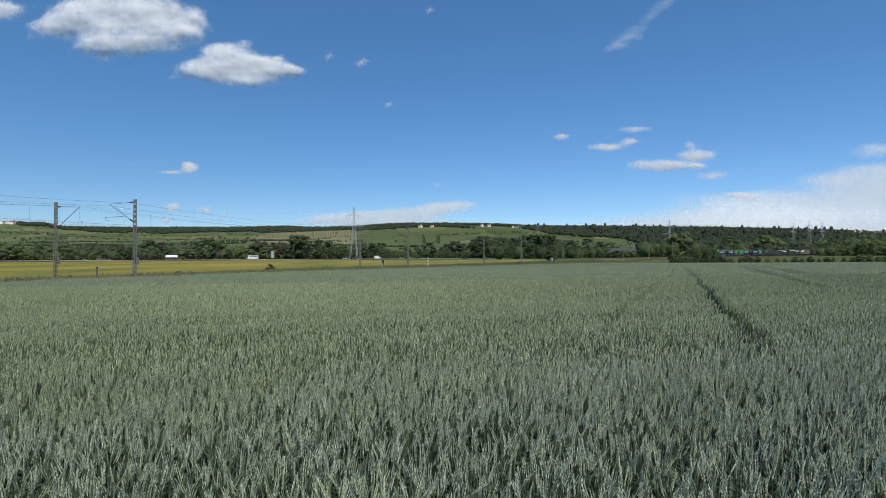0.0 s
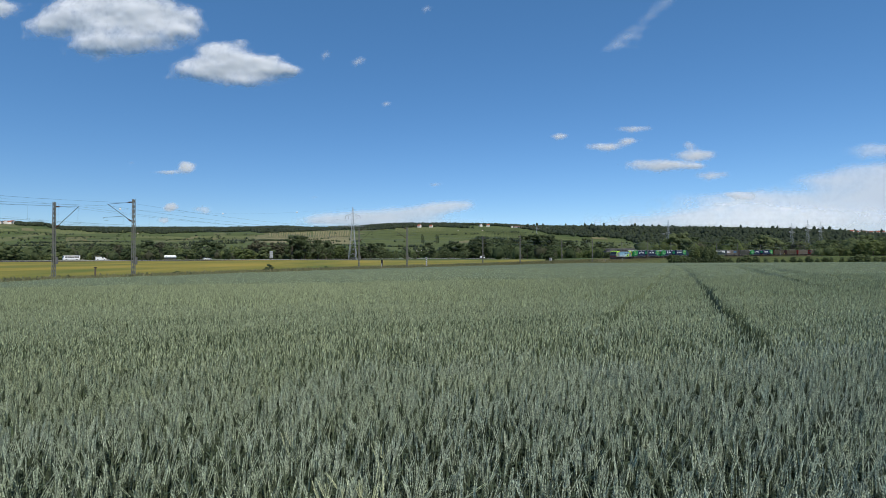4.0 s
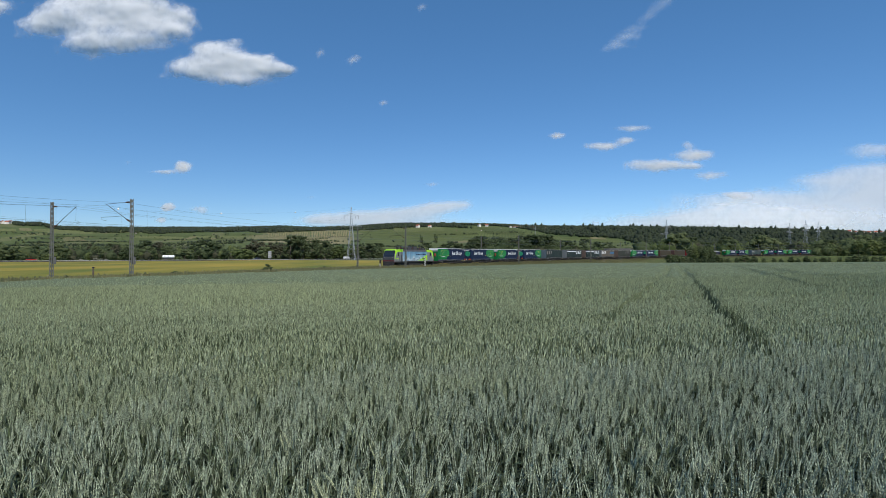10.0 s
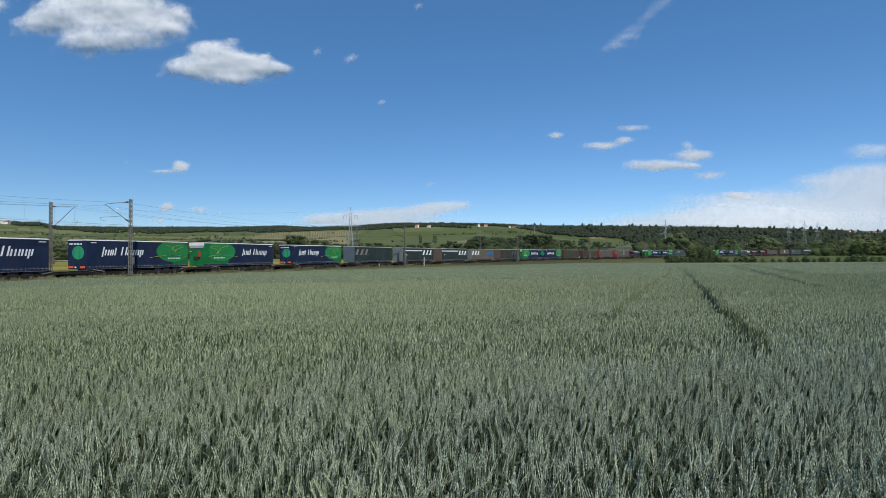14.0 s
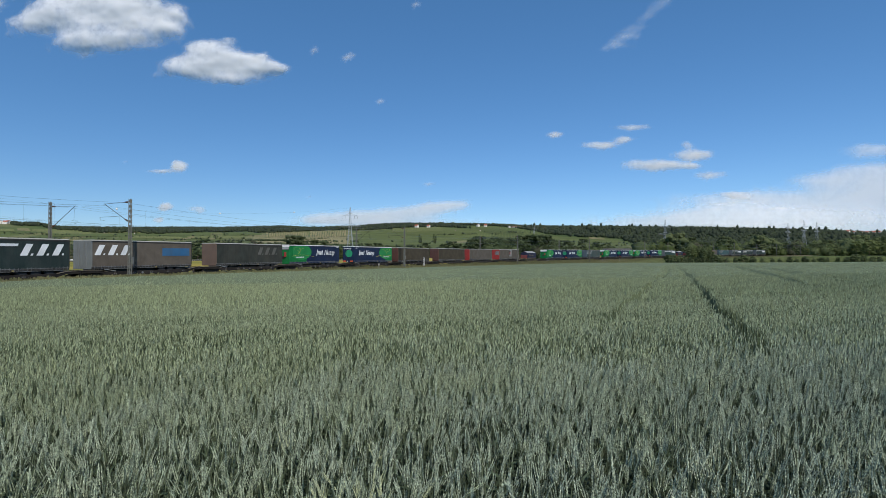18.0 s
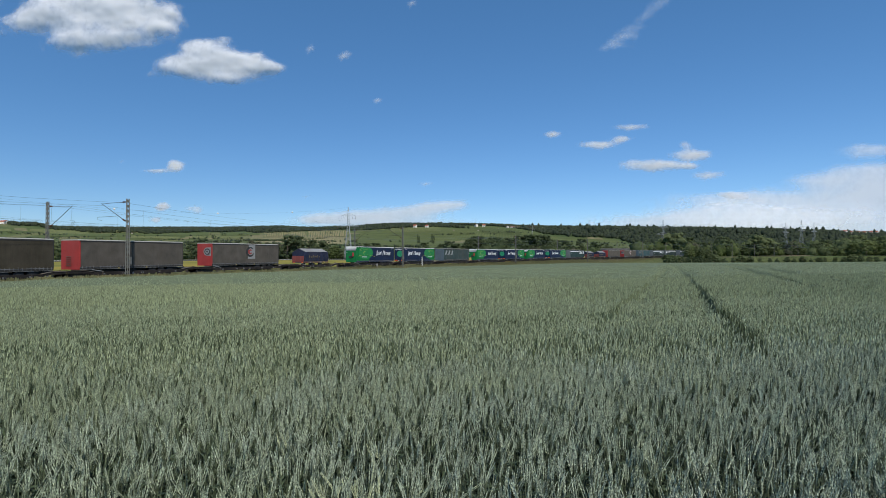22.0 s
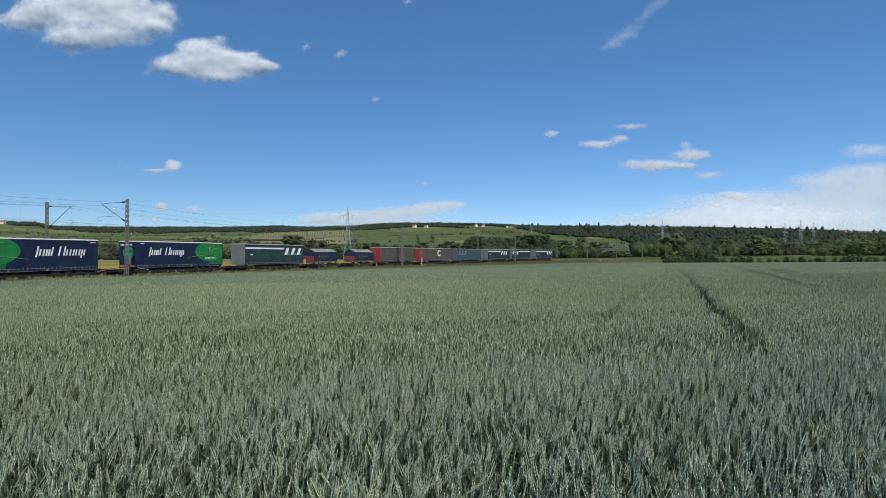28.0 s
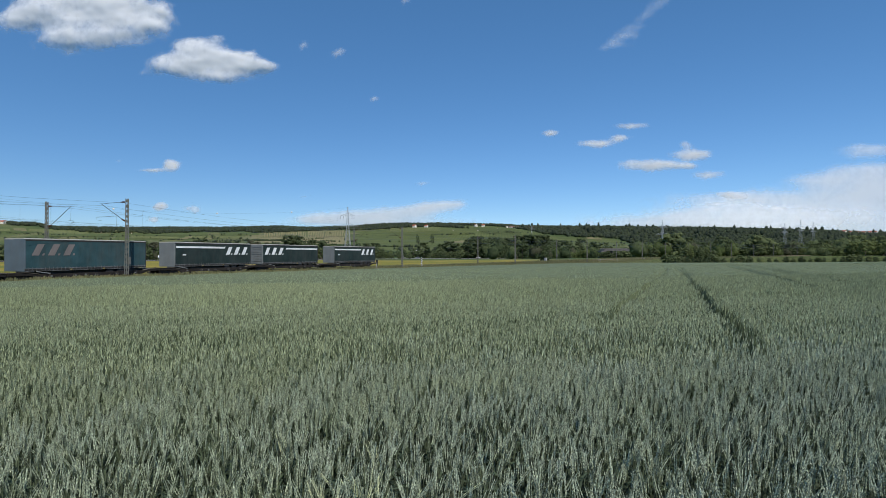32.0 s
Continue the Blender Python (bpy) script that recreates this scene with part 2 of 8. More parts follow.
M_GROUND = ground_mat()
M_BALLAST = mat("ballast_stone", (0.25, 0.225, 0.155), 0.95, vary=0.2, scale=2, grain=18, bump=0.8)
M_RAIL = mat("rusty_rail_steel", (0.22, 0.17, 0.12), 0.6, 0.0, grain=60)
M_GALV = mat("weathered_galvanised_steel", (0.165, 0.16, 0.148), 0.6, 0.35, vary=0.15, scale=4)
M_PYLON = mat("grey_pylon_steel", (0.34, 0.36, 0.38), 0.6, 0.2)
M_DARKSTEEL = mat("dark_steel", (0.034, 0.033, 0.032), 0.7, 0.0, spec=0.3)
M_WIRE = mat("oxidised_copper_wire", (0.10, 0.13, 0.15), 0.6, 0.4, bump=0)
M_INSUL = mat("brown_glazed_insulator", (0.09, 0.045, 0.03), 0.25, bump=0)
M_CONCRETE = mat("grey_concrete", (0.38, 0.37, 0.34), 0.9, scale=1.2)
M_ASPHALT = mat("asphalt", (0.055, 0.055, 0.057), 0.9, scale=0.3, grain=8)
M_WHITE = mat("white_paint", (0.78, 0.78, 0.77), 0.45, vary=0.04)
M_BLACK = mat("black_rubber", (0.02, 0.02, 0.021), 0.8)
M_YELLOWBOX = mat("faded_yellow_paint", (0.50, 0.42, 0.12), 0.6, dirt=(0.1, 0.08, 0.05), dirt_amount=0.6)
M_BARK = mat("bark", (0.10, 0.08, 0.06), 0.95, grain=12, bump=0.6)
M_GLASS_DARK = mat("tinted_glass", (0.015, 0.018, 0.02), 0.08, spec=0.8, bump=0, vary=0.02)

LEAVES = [
    leaf_mat("leaf_green", (0.084, 0.116, 0.055), (0.172, 0.206, 0.100)),
    leaf_mat("leaf_dark", (0.064, 0.092, 0.046), (0.128, 0.158, 0.080)),
    leaf_mat("leaf_fresh", (0.092, 0.126, 0.046), (0.190, 0.226, 0.092)),
    leaf_mat("leaf_brownish", (0.090, 0.096, 0.060), (0.150, 0.152, 0.098)),
    # both far greens are blued and softened: distance haze put into the leaf colour
    leaf_mat("leaf_hazed_wood", (0.052, 0.071, 0.052), (0.092, 0.114, 0.078), 0.02),
    leaf_mat("leaf_blossom", (0.07, 0.10, 0.04), (0.42, 0.42, 0.35), 0.8),
    leaf_mat("leaf_hazed_light", (0.056, 0.077, 0.046), (0.102, 0.126, 0.072), 0.02),
]


# ================= builders =================
def mesh_from(name, verts, faces, mats=(), face_mats=None, smooth_shade=False):
    me = bpy.data.meshes.new(name)
    me.from_pydata([tuple(v) for v in verts], [], faces)
    for m in mats:
        me.materials.append(m)
    if face_mats is not None:
        me.polygons.foreach_set("material_index", face_mats)
    if smooth_shade:
        me.polygons.foreach_set("use_smooth", [True] * len(me.polygons))
    me.update()
    return me


def quads_mesh(name, co, nper, mats=(), face_mats=None):
    """A mesh from an array of corners (faces * nper, 3)."""
    me = bpy.data.meshes.new(name)
    nv = len(co)
    nf = nv // nper
    me.vertices.add(nv)
    me.vertices.foreach_set("co", np.ascontiguousarray(co, dtype=np.float32).ravel())
    me.loops.add(nv)
    me.loops.foreach_set("vertex_index", np.arange(nv, dtype=np.int32))
    me.polygons.add(nf)
    me.polygons.foreach_set("loop_start", np.arange(0, nv, nper, dtype=np.int32))
    for m in mats:
        me.materials.append(m)
    if face_mats is not None:
        me.polygons.foreach_set("material_index", np.asarray(face_mats, dtype=np.int32))
    me.update(calc_edges=True)
    return me


def indexed_mesh(name, co, tri, mats=(), face_mats=None):
    """A mesh from vertices and an index array (faces, n)."""
    me = bpy.data.meshes.new(name)
    k = tri.shape[1]
    me.vertices.add(len(co))
    me.vertices.foreach_set("co", np.ascontiguousarray(co, dtype=np.float32).ravel())
    me.loops.add(tri.size)
    me.loops.foreach_set("vertex_index", np.ascontiguousarray(tri, dtype=np.int32).ravel())
    me.polygons.add(len(tri))
    me.polygons.foreach_set("loop_start", np.arange(0, tri.size, k, dtype=np.int32))
    for m in mats:
        me.materials.append(m)
    if face_mats is not None:
        me.polygons.foreach_set("material_index", np.asarray(face_mats, dtype=np.int32))
    me.update(calc_edges=True)
    return me


def leafy_mesh(name, co, centre, radii, rng, mats, spray_mats=None, core_mats=None):
    """Leaf sprays (four corners each) over the rounded, uneven inner masses of their clumps."""
    base = bmesh.new()
    bmesh.ops.create_icosphere(base, subdivisions=1, radius=1.0)
    bv = np.array([v.co for v in base.verts])
    bf = np.array([[v.index for v in f.verts] for f in base.faces])
    base.free()
    nq, nc = len(co) // 4, len(centre)
    jit = 1 + rng.normal(0, 0.19, (nc, len(bv)))
    core = (bv[None] * jit[..., None] * np.asarray(radii)[:, None] + np.asarray(centre)[:, None]).reshape(-1, 3)
    tri = (bf[None] + (np.arange(nc) * len(bv))[:, None, None]).reshape(-1, 3) + len(co)
    me = bpy.data.meshes.new(name)
    me.vertices.add(len(co) + len(core))
    me.vertices.foreach_set("co", np.ascontiguousarray(np.concatenate([co, core]), dtype=np.float32).ravel())
    me.loops.add(len(co) + tri.size)
    me.loops.foreach_set("vertex_index", np.concatenate([np.arange(len(co)), tri.ravel()]).astype(np.int32))
    me.polygons.add(nq + len(tri))
    me.polygons.foreach_set("loop_start", np.concatenate([np.arange(nq) * 4, len(co) + np.arange(len(tri)) * 3]).astype(np.int32))
    me.polygons.foreach_set("use_smooth", np.concatenate([np.zeros(nq, bool), np.ones(len(tri), bool)]))
    for m in mats:
        me.materials.append(m)
    if spray_mats is not None:
        me.polygons.foreach_set("material_index", np.concatenate([spray_mats, np.repeat(core_mats, len(bf))]).astype(np.int32))
    me.update(calc_edges=True)
    return me


def bm_box(bm, x0, x1, y0, y1, z0, z1, bevel=0.0, m=None):
    r = bmesh.ops.create_cube(bm, size=1.0)
    vs = r["verts"]
    for v in vs:
        v.co = Vector((x0 if v.co.x < 0 else x1, y0 if v.co.y < 0 else y1, z0 if v.co.z < 0 else z1))
    if bevel:
        es = list({e for v in vs for e in v.link_edges})
        bmesh.ops.bevel(bm, geom=es, offset=bevel, segments=1, affect='EDGES')
    return vs


def bm_bar(bm, p, q, w=0.05, h=None, sides=4):
    """A straight bar from p to q."""
    p, q = Vector(p), Vector(q)
    h = h or w
    d = (q - p)
    if d.length < 1e-6:
        return
    mtx = Matrix.Translation((p + q) / 2) @ d.to_track_quat('Z', 'Y').to_matrix().to_4x4() @ Matrix.Diagonal((w, h, d.length, 1))
    if sides == 4:
        bmesh.ops.create_cube(bm, size=1.0, matrix=mtx)
    else:
        bmesh.ops.create_cone(bm, cap_ends=True, segments=sides, radius1=0.5, radius2=0.5, depth=1.0, matrix=mtx)


def bm_cyl(bm, c, axis, r, depth, seg=14, r2=None):
    mtx = Matrix.Translation(c) @ Vector(axis).to_track_quat('Z', 'Y').to_matrix().to_4x4()
    bmesh.ops.create_cone(bm, cap_ends=True, segments=seg, radius1=r, radius2=r if r2 is None else r2, depth=depth, matrix=mtx)


def bm_prism(bm, pts, y0, y1, axis='y'):
    """A prism over an outline of (a, b) points, extruded along y (outline in x, z) or x (outline in y, z)."""
    def put(a, b, t):
        return (a, t, b) if axis == 'y' else (t, a, b)
    lo = [bm.verts.new(put(a, b, y0)) for a, b in pts]
    hi = [bm.verts.new(put(a, b, y1)) for a, b in pts]
    n = len(pts)
    for i in range(n):
        bm.faces.new((lo[i], lo[(i + 1) % n], hi[(i + 1) % n], hi[i]))
    bm.faces.new(lo[::-1])
    bm.faces.new(hi)


def finish(bm, name, *mats):
    bmesh.ops.recalc_face_normals(bm, faces=bm.faces)
    me = bpy.data.meshes.new(name)
    bm.to_mesh(me)
    bm.free()
    for m in mats:
        me.materials.append(m)
    return me


def part(name, bm, material, parent, label=""):
    """Links a bmesh (or a finished mesh) as one mesh object under a thing or a part."""
    me = bm if isinstance(bm, bpy.types.Mesh) else finish(bm, name, material)
    ob = new(name, me)
    ob.parent = parent
    if label:
        ob["label"] = label
    return ob


def box_part(name, parent, material, x0, x1, y0, y1, z0, z1, bevel=0.0, label=""):
    bm = bmesh.new()
    bm_box(bm, x0, x1, y0, y1, z0, z1, bevel)
    return part(name, bm, material, parent, label)


def thing(name, label, category, group="", kind=""):
    return tagged(new(name), label, category, group, kind)

# ================= ground =================
def build_ground():
    rs = np.concatenate([[0.0], np.geomspace(1.5, 60, 44), np.geomspace(63, 650, 90), np.geomspace(665, 4600, 90)])
    az = np.radians(np.concatenate([np.arange(-62, 62.01, 0.6), np.arange(66, 297, 6)]))
    na, nr = len(az), len(rs)
    R, A = np.meshgrid(rs[1:], az, indexing='ij')
    X, Y = R * np.sin(A), R * np.cos(A)
    Z = ground_z(X, Y)
    co = np.concatenate([[[0, 0, gz(0, 0)]], np.stack([X, Y, Z], -1).reshape(-1, 3)])
    i = np.arange(nr - 2)[:, None] * na + 1
    j = np.arange(na)[None, :]
    jn = (j + 1) % na
    quads = np.stack([i + j, i + na + j, i + na + jn, i + jn], -1).reshape(-1, 4)
    fan = [(0, 1 + k, 1 + (k + 1) % na) for k in range(na)]
    me = mesh_from("ground", co, [tuple(q[::-1]) for q in quads.tolist()] + [f[::-1] for f in fan], [M_GROUND], smooth_shade=True)
    x, y = co[:, 0], co[:, 1]
    s, v = plan_sv(x, y)
    edge = field_edge(s)
    out = smooth(-1.0, 0.6, edge - v)
    yel = smooth(11.0, 15.0, -v) * (1 - smooth(170, 240, s))
    mead = smooth(229, 231, -plan_sv(x, y, (VX, VY, VA))[1]) + smooth(180, 260, s) * smooth(-3, 3, edge - v)
    hil = smooth(700, 900, y)
    t = x / np.maximum(y, 1)
    crest = np.interp(t, [-0.9, -0.80, -0.785, -0.5, -0.2, 0.0, 0.1, 0.2, 0.33, 0.41, 0.9], [2450, 2440, 2230, 1990, 2110, 2200, 2330, 1950, 1750, 1400, 1400])
    wob = np.array([noise.noise((a / 260, b / 260, 3.1)) for a, b in zip(x, y)])
    fore = smooth(-60, 60, y + wob * 260 - crest)
    tan = smooth(-0.335, -0.325, t) * (1 - smooth(-0.175, -0.165, t)) * smooth(1280, 1300, y) * (1 - smooth(1800, 1830, y))
    gre = smooth(-0.16, -0.14, t + 0.03 * wob) * (1 - smooth(0.34, 0.37, t + 0.02 * wob)) * smooth(980, 1000, y + 60 * wob)
    gre = np.maximum(gre, 0.6 * smooth(1000, 1040, y) * (1 - smooth(-0.36, -0.34, t)))
    for nm, val in (("tan", tan), ("green", gre), ("verge", out), ("yellow", yel), ("meadow", np.clip(mead, 0, 1)), ("hill", hil), ("forest", fore)):
        at = me.attributes.new(nm, 'FLOAT', 'POINT')
        at.data.foreach_set("value", np.ascontiguousarray(val, dtype=np.float32))
    return tagged(new("ground", me), "fields, meadows and vineyard hills of a wide valley", "ground", kind="structure")


build_ground()


# ================= railway =================
def sweep(name, profile, s0, s1, step, material, label, kind="structure", parent=None):
    """A profile of (lateral, height) swept along the track."""
    ss = np.arange(s0, s1 + 0.01, step)
    co, faces = [], []
    k = len(profile)
    for i, s in enumerate(ss):
        z = rail_z(s)
        for v, h in profile:
            x, y, a = on_track(s, v)
            co.append((x, y, z + h))
        if i:
            for j in range(k - 1):
                a0 = (i - 1) * k + j
                faces.append((a0, a0 + 1, a0 + k + 1, a0 + k))
    me = mesh_from(name, co, faces, [material])
    ob = new(name, me)
    if parent:
        ob.parent = parent
        ob["label"] = label
    else:
        tagged(ob, label, "railway", kind=kind)
    return ob


bed = sweep("railway_bed", [(2.6, -1.9), (0.35, -0.42), (-6.9, -0.42), (-9.6, -2.6)], -590, 900, 6, M_BALLAST, "grey-brown ballast embankment of a double-track railway")
for c in (NEAR_TRACK, FAR_TRACK):
    for side in (-0.7525, 0.7525):
        v = c + side
        sweep("rail", [(v + 0.075, -0.172), (v + 0.035, -0.14), (v + 0.035, 0), (v - 0.035, 0), (v - 0.035, -0.14), (v - 0.075, -0.172)], -590, 900, 6, M_RAIL, "rust-brown steel rail", parent=bed)

# ================= catenary masts and wires =================
MAST_S = [-127.0, -66.0, -4.6, 59.0, 120.5, 181.5, 242.2, 301.0, 361.0, 421.5, 483.3]
CONTACT, MESSENGER = 6.04, 8.24
V_NEAR, V_FAR = 2.3, -8.9


def lattice(bm, h, w0, w1, bays, leg=0.07, brace=0.035, z0=0.0):
    """Four legs with zigzag bracing, tapering from w0 to w1."""
    def corner(i, t):
        w = w0 + (w1 - w0) * t
        sx, sy = ((-1, -1), (1, -1), (1, 1), (-1, 1))[i]
        return Vector((sx * w / 2, sy * w / 2, z0 + h * t))
    for i in range(4):
        bm_bar(bm, corner(i, 0), corner(i, 1), leg)
        for b in range(bays):
            t0, t1 = b / bays, (b + 1) / bays
            j = (i + 1) % 4
            bm_bar(bm, corner(i, t0), corner(j, t1), brace)


M_MAST = mat("weathered_mast_steel", (0.125, 0.13, 0.115), 0.75, 0.1, dirt=(0.07, 0.05, 0.035), dirt_amount=0.5)


def rail_mast(side):
    """A steel mast with its bracket; side is the direction towards its track (-1 for the near row)."""
    ob = thing("catenary_mast", "slim weathered steel lattice mast carrying overhead railway wires", "mast", "masts along the railway")
    bm = bmesh.new()
    lattice(bm, 9.65, 0.27, 0.18, 18, 0.07, 0.034, -1.0)
    part("mast_shaft", bm, M_MAST, ob)
    box_part("foundation", ob, M_CONCRETE, -0.4, 0.4, -0.4, 0.4, -1.9, -1.0, 0.04, "grey concrete footing")
    reach = 3.6
    x = side * reach
    bm = bmesh.new()
    up, low = (8.30, 6.55) if side < 0 else (8.10, 6.08)
    bm_bar(bm, (side * 0.7, 0, up), (x, 0, up - 0.10), 0.04 if side < 0 else 0.015, sides=8)
    bm_bar(bm, (side * 0.75, 0, low), (x, 0, up - 0.06), 0.055, sides=8)
    part("cantilever", bm, M_DARKSTEEL, ob)
    bm = bmesh.new()
    if side < 0:
        bm_bar(bm, (side * 1.1, 0, 6.86), (x + side * 0.55, 0, 6.78), 0.035, sides=8)
        bm_bar(bm, (x + side * 0.55, 0, 6.78), (x + side * 0.5, 0, 6.50), 0.025, sides=6)
        bm_bar(bm, (x + side * 0.5, 0, 6.50), (x - side * 0.1, 0, 6.40), 0.025, sides=6)
    else:
        bm_bar(bm, (x, 0, up - 0.1), (x - side * 0.1, 0, 6.45), 0.012, sides=6)
        bm_bar(bm, (x - side * 0.35, 0, 6.47), (x + side * 0.4, 0, 6.42), 0.03, sides=6)
        bm_bar(bm, (x + side * 0.4, 0, 6.42), (x + side * 0.35, 0, 6.22), 0.025, sides=6)
        bm_bar(bm, (x + side * 0.35, 0, 6.22), (x - side * 0.1, 0, 6.08), 0.025, sides=6)
    part("registration_arm", bm, M_DARKSTEEL, ob)
    for z0, z1 in ((up + 0.03, up), (low - 0.32, low)):
        bm = bmesh.new()
        bm_bar(bm, (side * 0.2, 0, z0), (side * 0.78, 0, z1), 0.07, sides=8)
        for k in range(5):
            f = 0.3 + k * 0.12
            c = Vector((side * (0.2 + 0.58 * f), 0, z0 + (z1 - z0) * f))
            bm_cyl(bm, c, (side * 0.58, 0, z1 - z0), 0.085, 0.03, 10)
        part("insulator", bm, M_INSUL, ob, "brown ribbed insulator")
    box_part("switch_box", ob, M_GALV, -0.16, 0.16, 0.15, 0.4, 1.7, 2.5, 0.02)
    return ob


proto_near, proto_far = rail_mast(-1), rail_mast(1)
for i, s in enumerate(MAST_S):
    for proto, v, ds in ((proto_near, V_NEAR, 0.15), (proto_far, V_FAR, -0.03 * min(max(s, 0), 140))):
        m = track_pose(s + ds, v)
        if i == 0:
            proto.matrix_basis = m
        else:
            copy_thing(proto, m)


def wire(name, rows, radius, label, group="overhead wires"):
    cu = bpy.data.curves.new(name, 'CURVE')
    cu.dimensions = '3D'
    cu.bevel_depth = radius
    cu.bevel_resolution = 1
    for pts in rows:
        sp = cu.splines.new('POLY')
        sp.points.add(len(pts) - 1)
        for p, q in zip(sp.points, pts):
            p.co = (*q, 1)
    cu.materials.append(M_WIRE)
    return tagged(new(name, cu), label, "wire", group)


def track_point(s, v, h):
    x, y, a = on_track(s, v)
    return (x, y, rail_z(s) + h)


for v in (NEAR_TRACK, FAR_TRACK):
    top, low, drops = [], [], []
    for a, b in zip(MAST_S[:-1], MAST_S[1:]):
        for k in range(13):
            t = k / 12
            s = a + (b - a) * t
            zig = 0.25 * math.cos(math.pi * t)
            sag = 0.85 * 4 * t * (1 - t)
            top.append(track_point(s, v + zig, MESSENGER - 0.22 - sag))
            low.append(track_point(s, v + zig, CONTACT))
            if k in (1, 3, 5, 7, 9, 11):
                drops.append([top[-1], low[-1]])
    wire("messenger_wire", [top], 0.010, "sagging carrier wire above the railway track")
    wire("contact_wire", [low], 0.010, "straight contact wire above the railway track")
    wire("dropper_wires", drops, 0.006, "thin vertical dropper wires between the overhead wires")
for v in (V_NEAR - 0.3, V_FAR + 0.3):
    pts = []
    for a, b in zip(MAST_S[:-1], MAST_S[1:]):
        for k in range(12):
            t = k / 12
            pts.append(track_point(a + (b - a) * t, v, 8.22 - 0.8 * 4 * t * (1 - t)))
    wire("feeder_wire", [pts], 0.009, "feeder wire strung along the masts' tops")

# ================= the goods train =================
SPEED, U0 = 25.6, -198.15


def paint(name, c, rough=0.55, dirt=(0.12, 0.10, 0.08), amount=0.35, **k):
    tarp = "tarpaulin" in name
    folds = 0.35 if tarp else 0.0
    return mat(name, c, 0.75 if tarp else rough, vary=0.16 if tarp else 0.09, scale=0.9, grain=14, bump=0.06, spec=0.12 if tarp else 0.3, dirt=dirt, dirt_amount=amount, folds=folds, **k)


M_NAVY = paint("navy_tarpaulin", (0.0125, 0.0235, 0.056), amount=0.12)
M_GREEN = paint("green_tarpaulin", (0.010, 0.145, 0.042), amount=0.15)
M_DISC = paint("bright_green_print", (0.014, 0.195, 0.052), amount=0.1)
M_TURQ = paint("turquoise_print", (0.02, 0.27, 0.125), amount=0.1)
M_GOLD = paint("golden_print", (0.60, 0.52, 0.10), amount=0.1)
M_LETTER = paint("white_print", (0.75, 0.76, 0.77), amount=0.15)
M_ROOF = paint("pale_grey_roof", (0.72, 0.72, 0.70), amount=0.25)
M_ROOFGREY = paint("weathered_grey_roof", (0.40, 0.385, 0.34), amount=0.35)
M_PANELGREY = paint("light_grey_panel", (0.34, 0.36, 0.38))
M_RED = paint("signal_red", (0.29, 0.034, 0.031), amount=0.4)
M_DULLRED = paint("dull_red_paint", (0.185, 0.050, 0.043), amount=0.3)
M_ORANGE = paint("orange_red_marker", (0.65, 0.11, 0.03), amount=0.1)
M_SLATE = paint("slate_grey_tarpaulin", (0.021, 0.035, 0.034), amount=0.45, dirt=(0.085, 0.09, 0.085))
M_GREYGREEN = paint("grey_green_tarpaulin", (0.036, 0.041, 0.036), amount=0.4)
M_FAINT = paint("nearly_worn_off_print", (0.10, 0.098, 0.088), amount=0.5)
M_GREENSLATE = paint("dark_green_grey_tarpaulin", (0.022, 0.050, 0.050), amount=0.25)
M_TEAL = paint("faded_teal_tarpaulin", (0.038, 0.062, 0.062), amount=0.5)
M_BLUEFADE = paint("faded_blue_tarpaulin", (0.034, 0.078, 0.088), amount=0.45)
M_BROWNGREY = paint("brownish_grey_tarpaulin", (0.115, 0.098, 0.080), amount=0.5)
M_BROWN = paint("dark_brown_tarpaulin", (0.053, 0.0455, 0.032), amount=0.25)
M_MIDGREY = paint("mid_grey_tarpaulin", (0.088, 0.079, 0.067), amount=0.4)
M_BLUE = paint("blue_tarpaulin", (0.020, 0.026, 0.050), amount=0.3)
M_TOPGREY = paint("bleached_cover_top", (0.25, 0.25, 0.24), amount=0.5)
M_SCRIPT = paint("worn_gold_script", (0.24, 0.19, 0.08), amount=0.4)
M_PATCHBLUE = paint("blue_patch", (0.03, 0.12, 0.25), amount=0.3)
M_FADED = paint("faded_pale_print", (0.26, 0.27, 0.27), amount=0.5)
M_RUSTFADE = paint("faded_rose_print", (0.20, 0.175, 0.165), amount=0.5)
M_FRONTGREY = paint("grey_front_wall", (0.145, 0.16, 0.16), amount=0.5)
M_FRONTBROWN = paint("rust_brown_front_wall", (0.12, 0.082, 0.062), amount=0.5)
M_FRONTBLUE = paint("grey_blue_front_wall", (0.085, 0.115, 0.135), amount=0.5)
M_SLATRED = paint("maroon_slatted_wall", (0.105, 0.047, 0.037), amount=0.4)
M_WAGON = mat("grimy_wagon_steel", (0.028, 0.025, 0.022), 0.75, 0.1, vary=0.2, scale=1.5, grain=25, dirt=(0.16, 0.10, 0.06), dirt_amount=0.6)
M_SILL = mat("brown_wagon_sill", (0.022, 0.019, 0.017), 0.8, 0.0, vary=0.3, scale=1.2, spec=0.2, dirt=(0.05, 0.04, 0.03), dirt_amount=0.7)
# flange paler than the sill: its sunlit top edge put into the tan
M_FLANGE = mat("lit_tan_flange", (0.15, 0.125, 0.095), 0.75, 0.1, vary=0.25, scale=1.0, dirt=(0.05, 0.045, 0.04), dirt_amount=0.6)
M_WHEEL = mat("wheel_steel", (0.07, 0.06, 0.055), 0.55, 0.5)
M_BUCKLE = mat("grey_straps", (0.13, 0.132, 0.13), 0.7)
LEN, HW = 13.6, 1.275
Z0, Z1 = 0.70, 4.32
E_ = 0.006


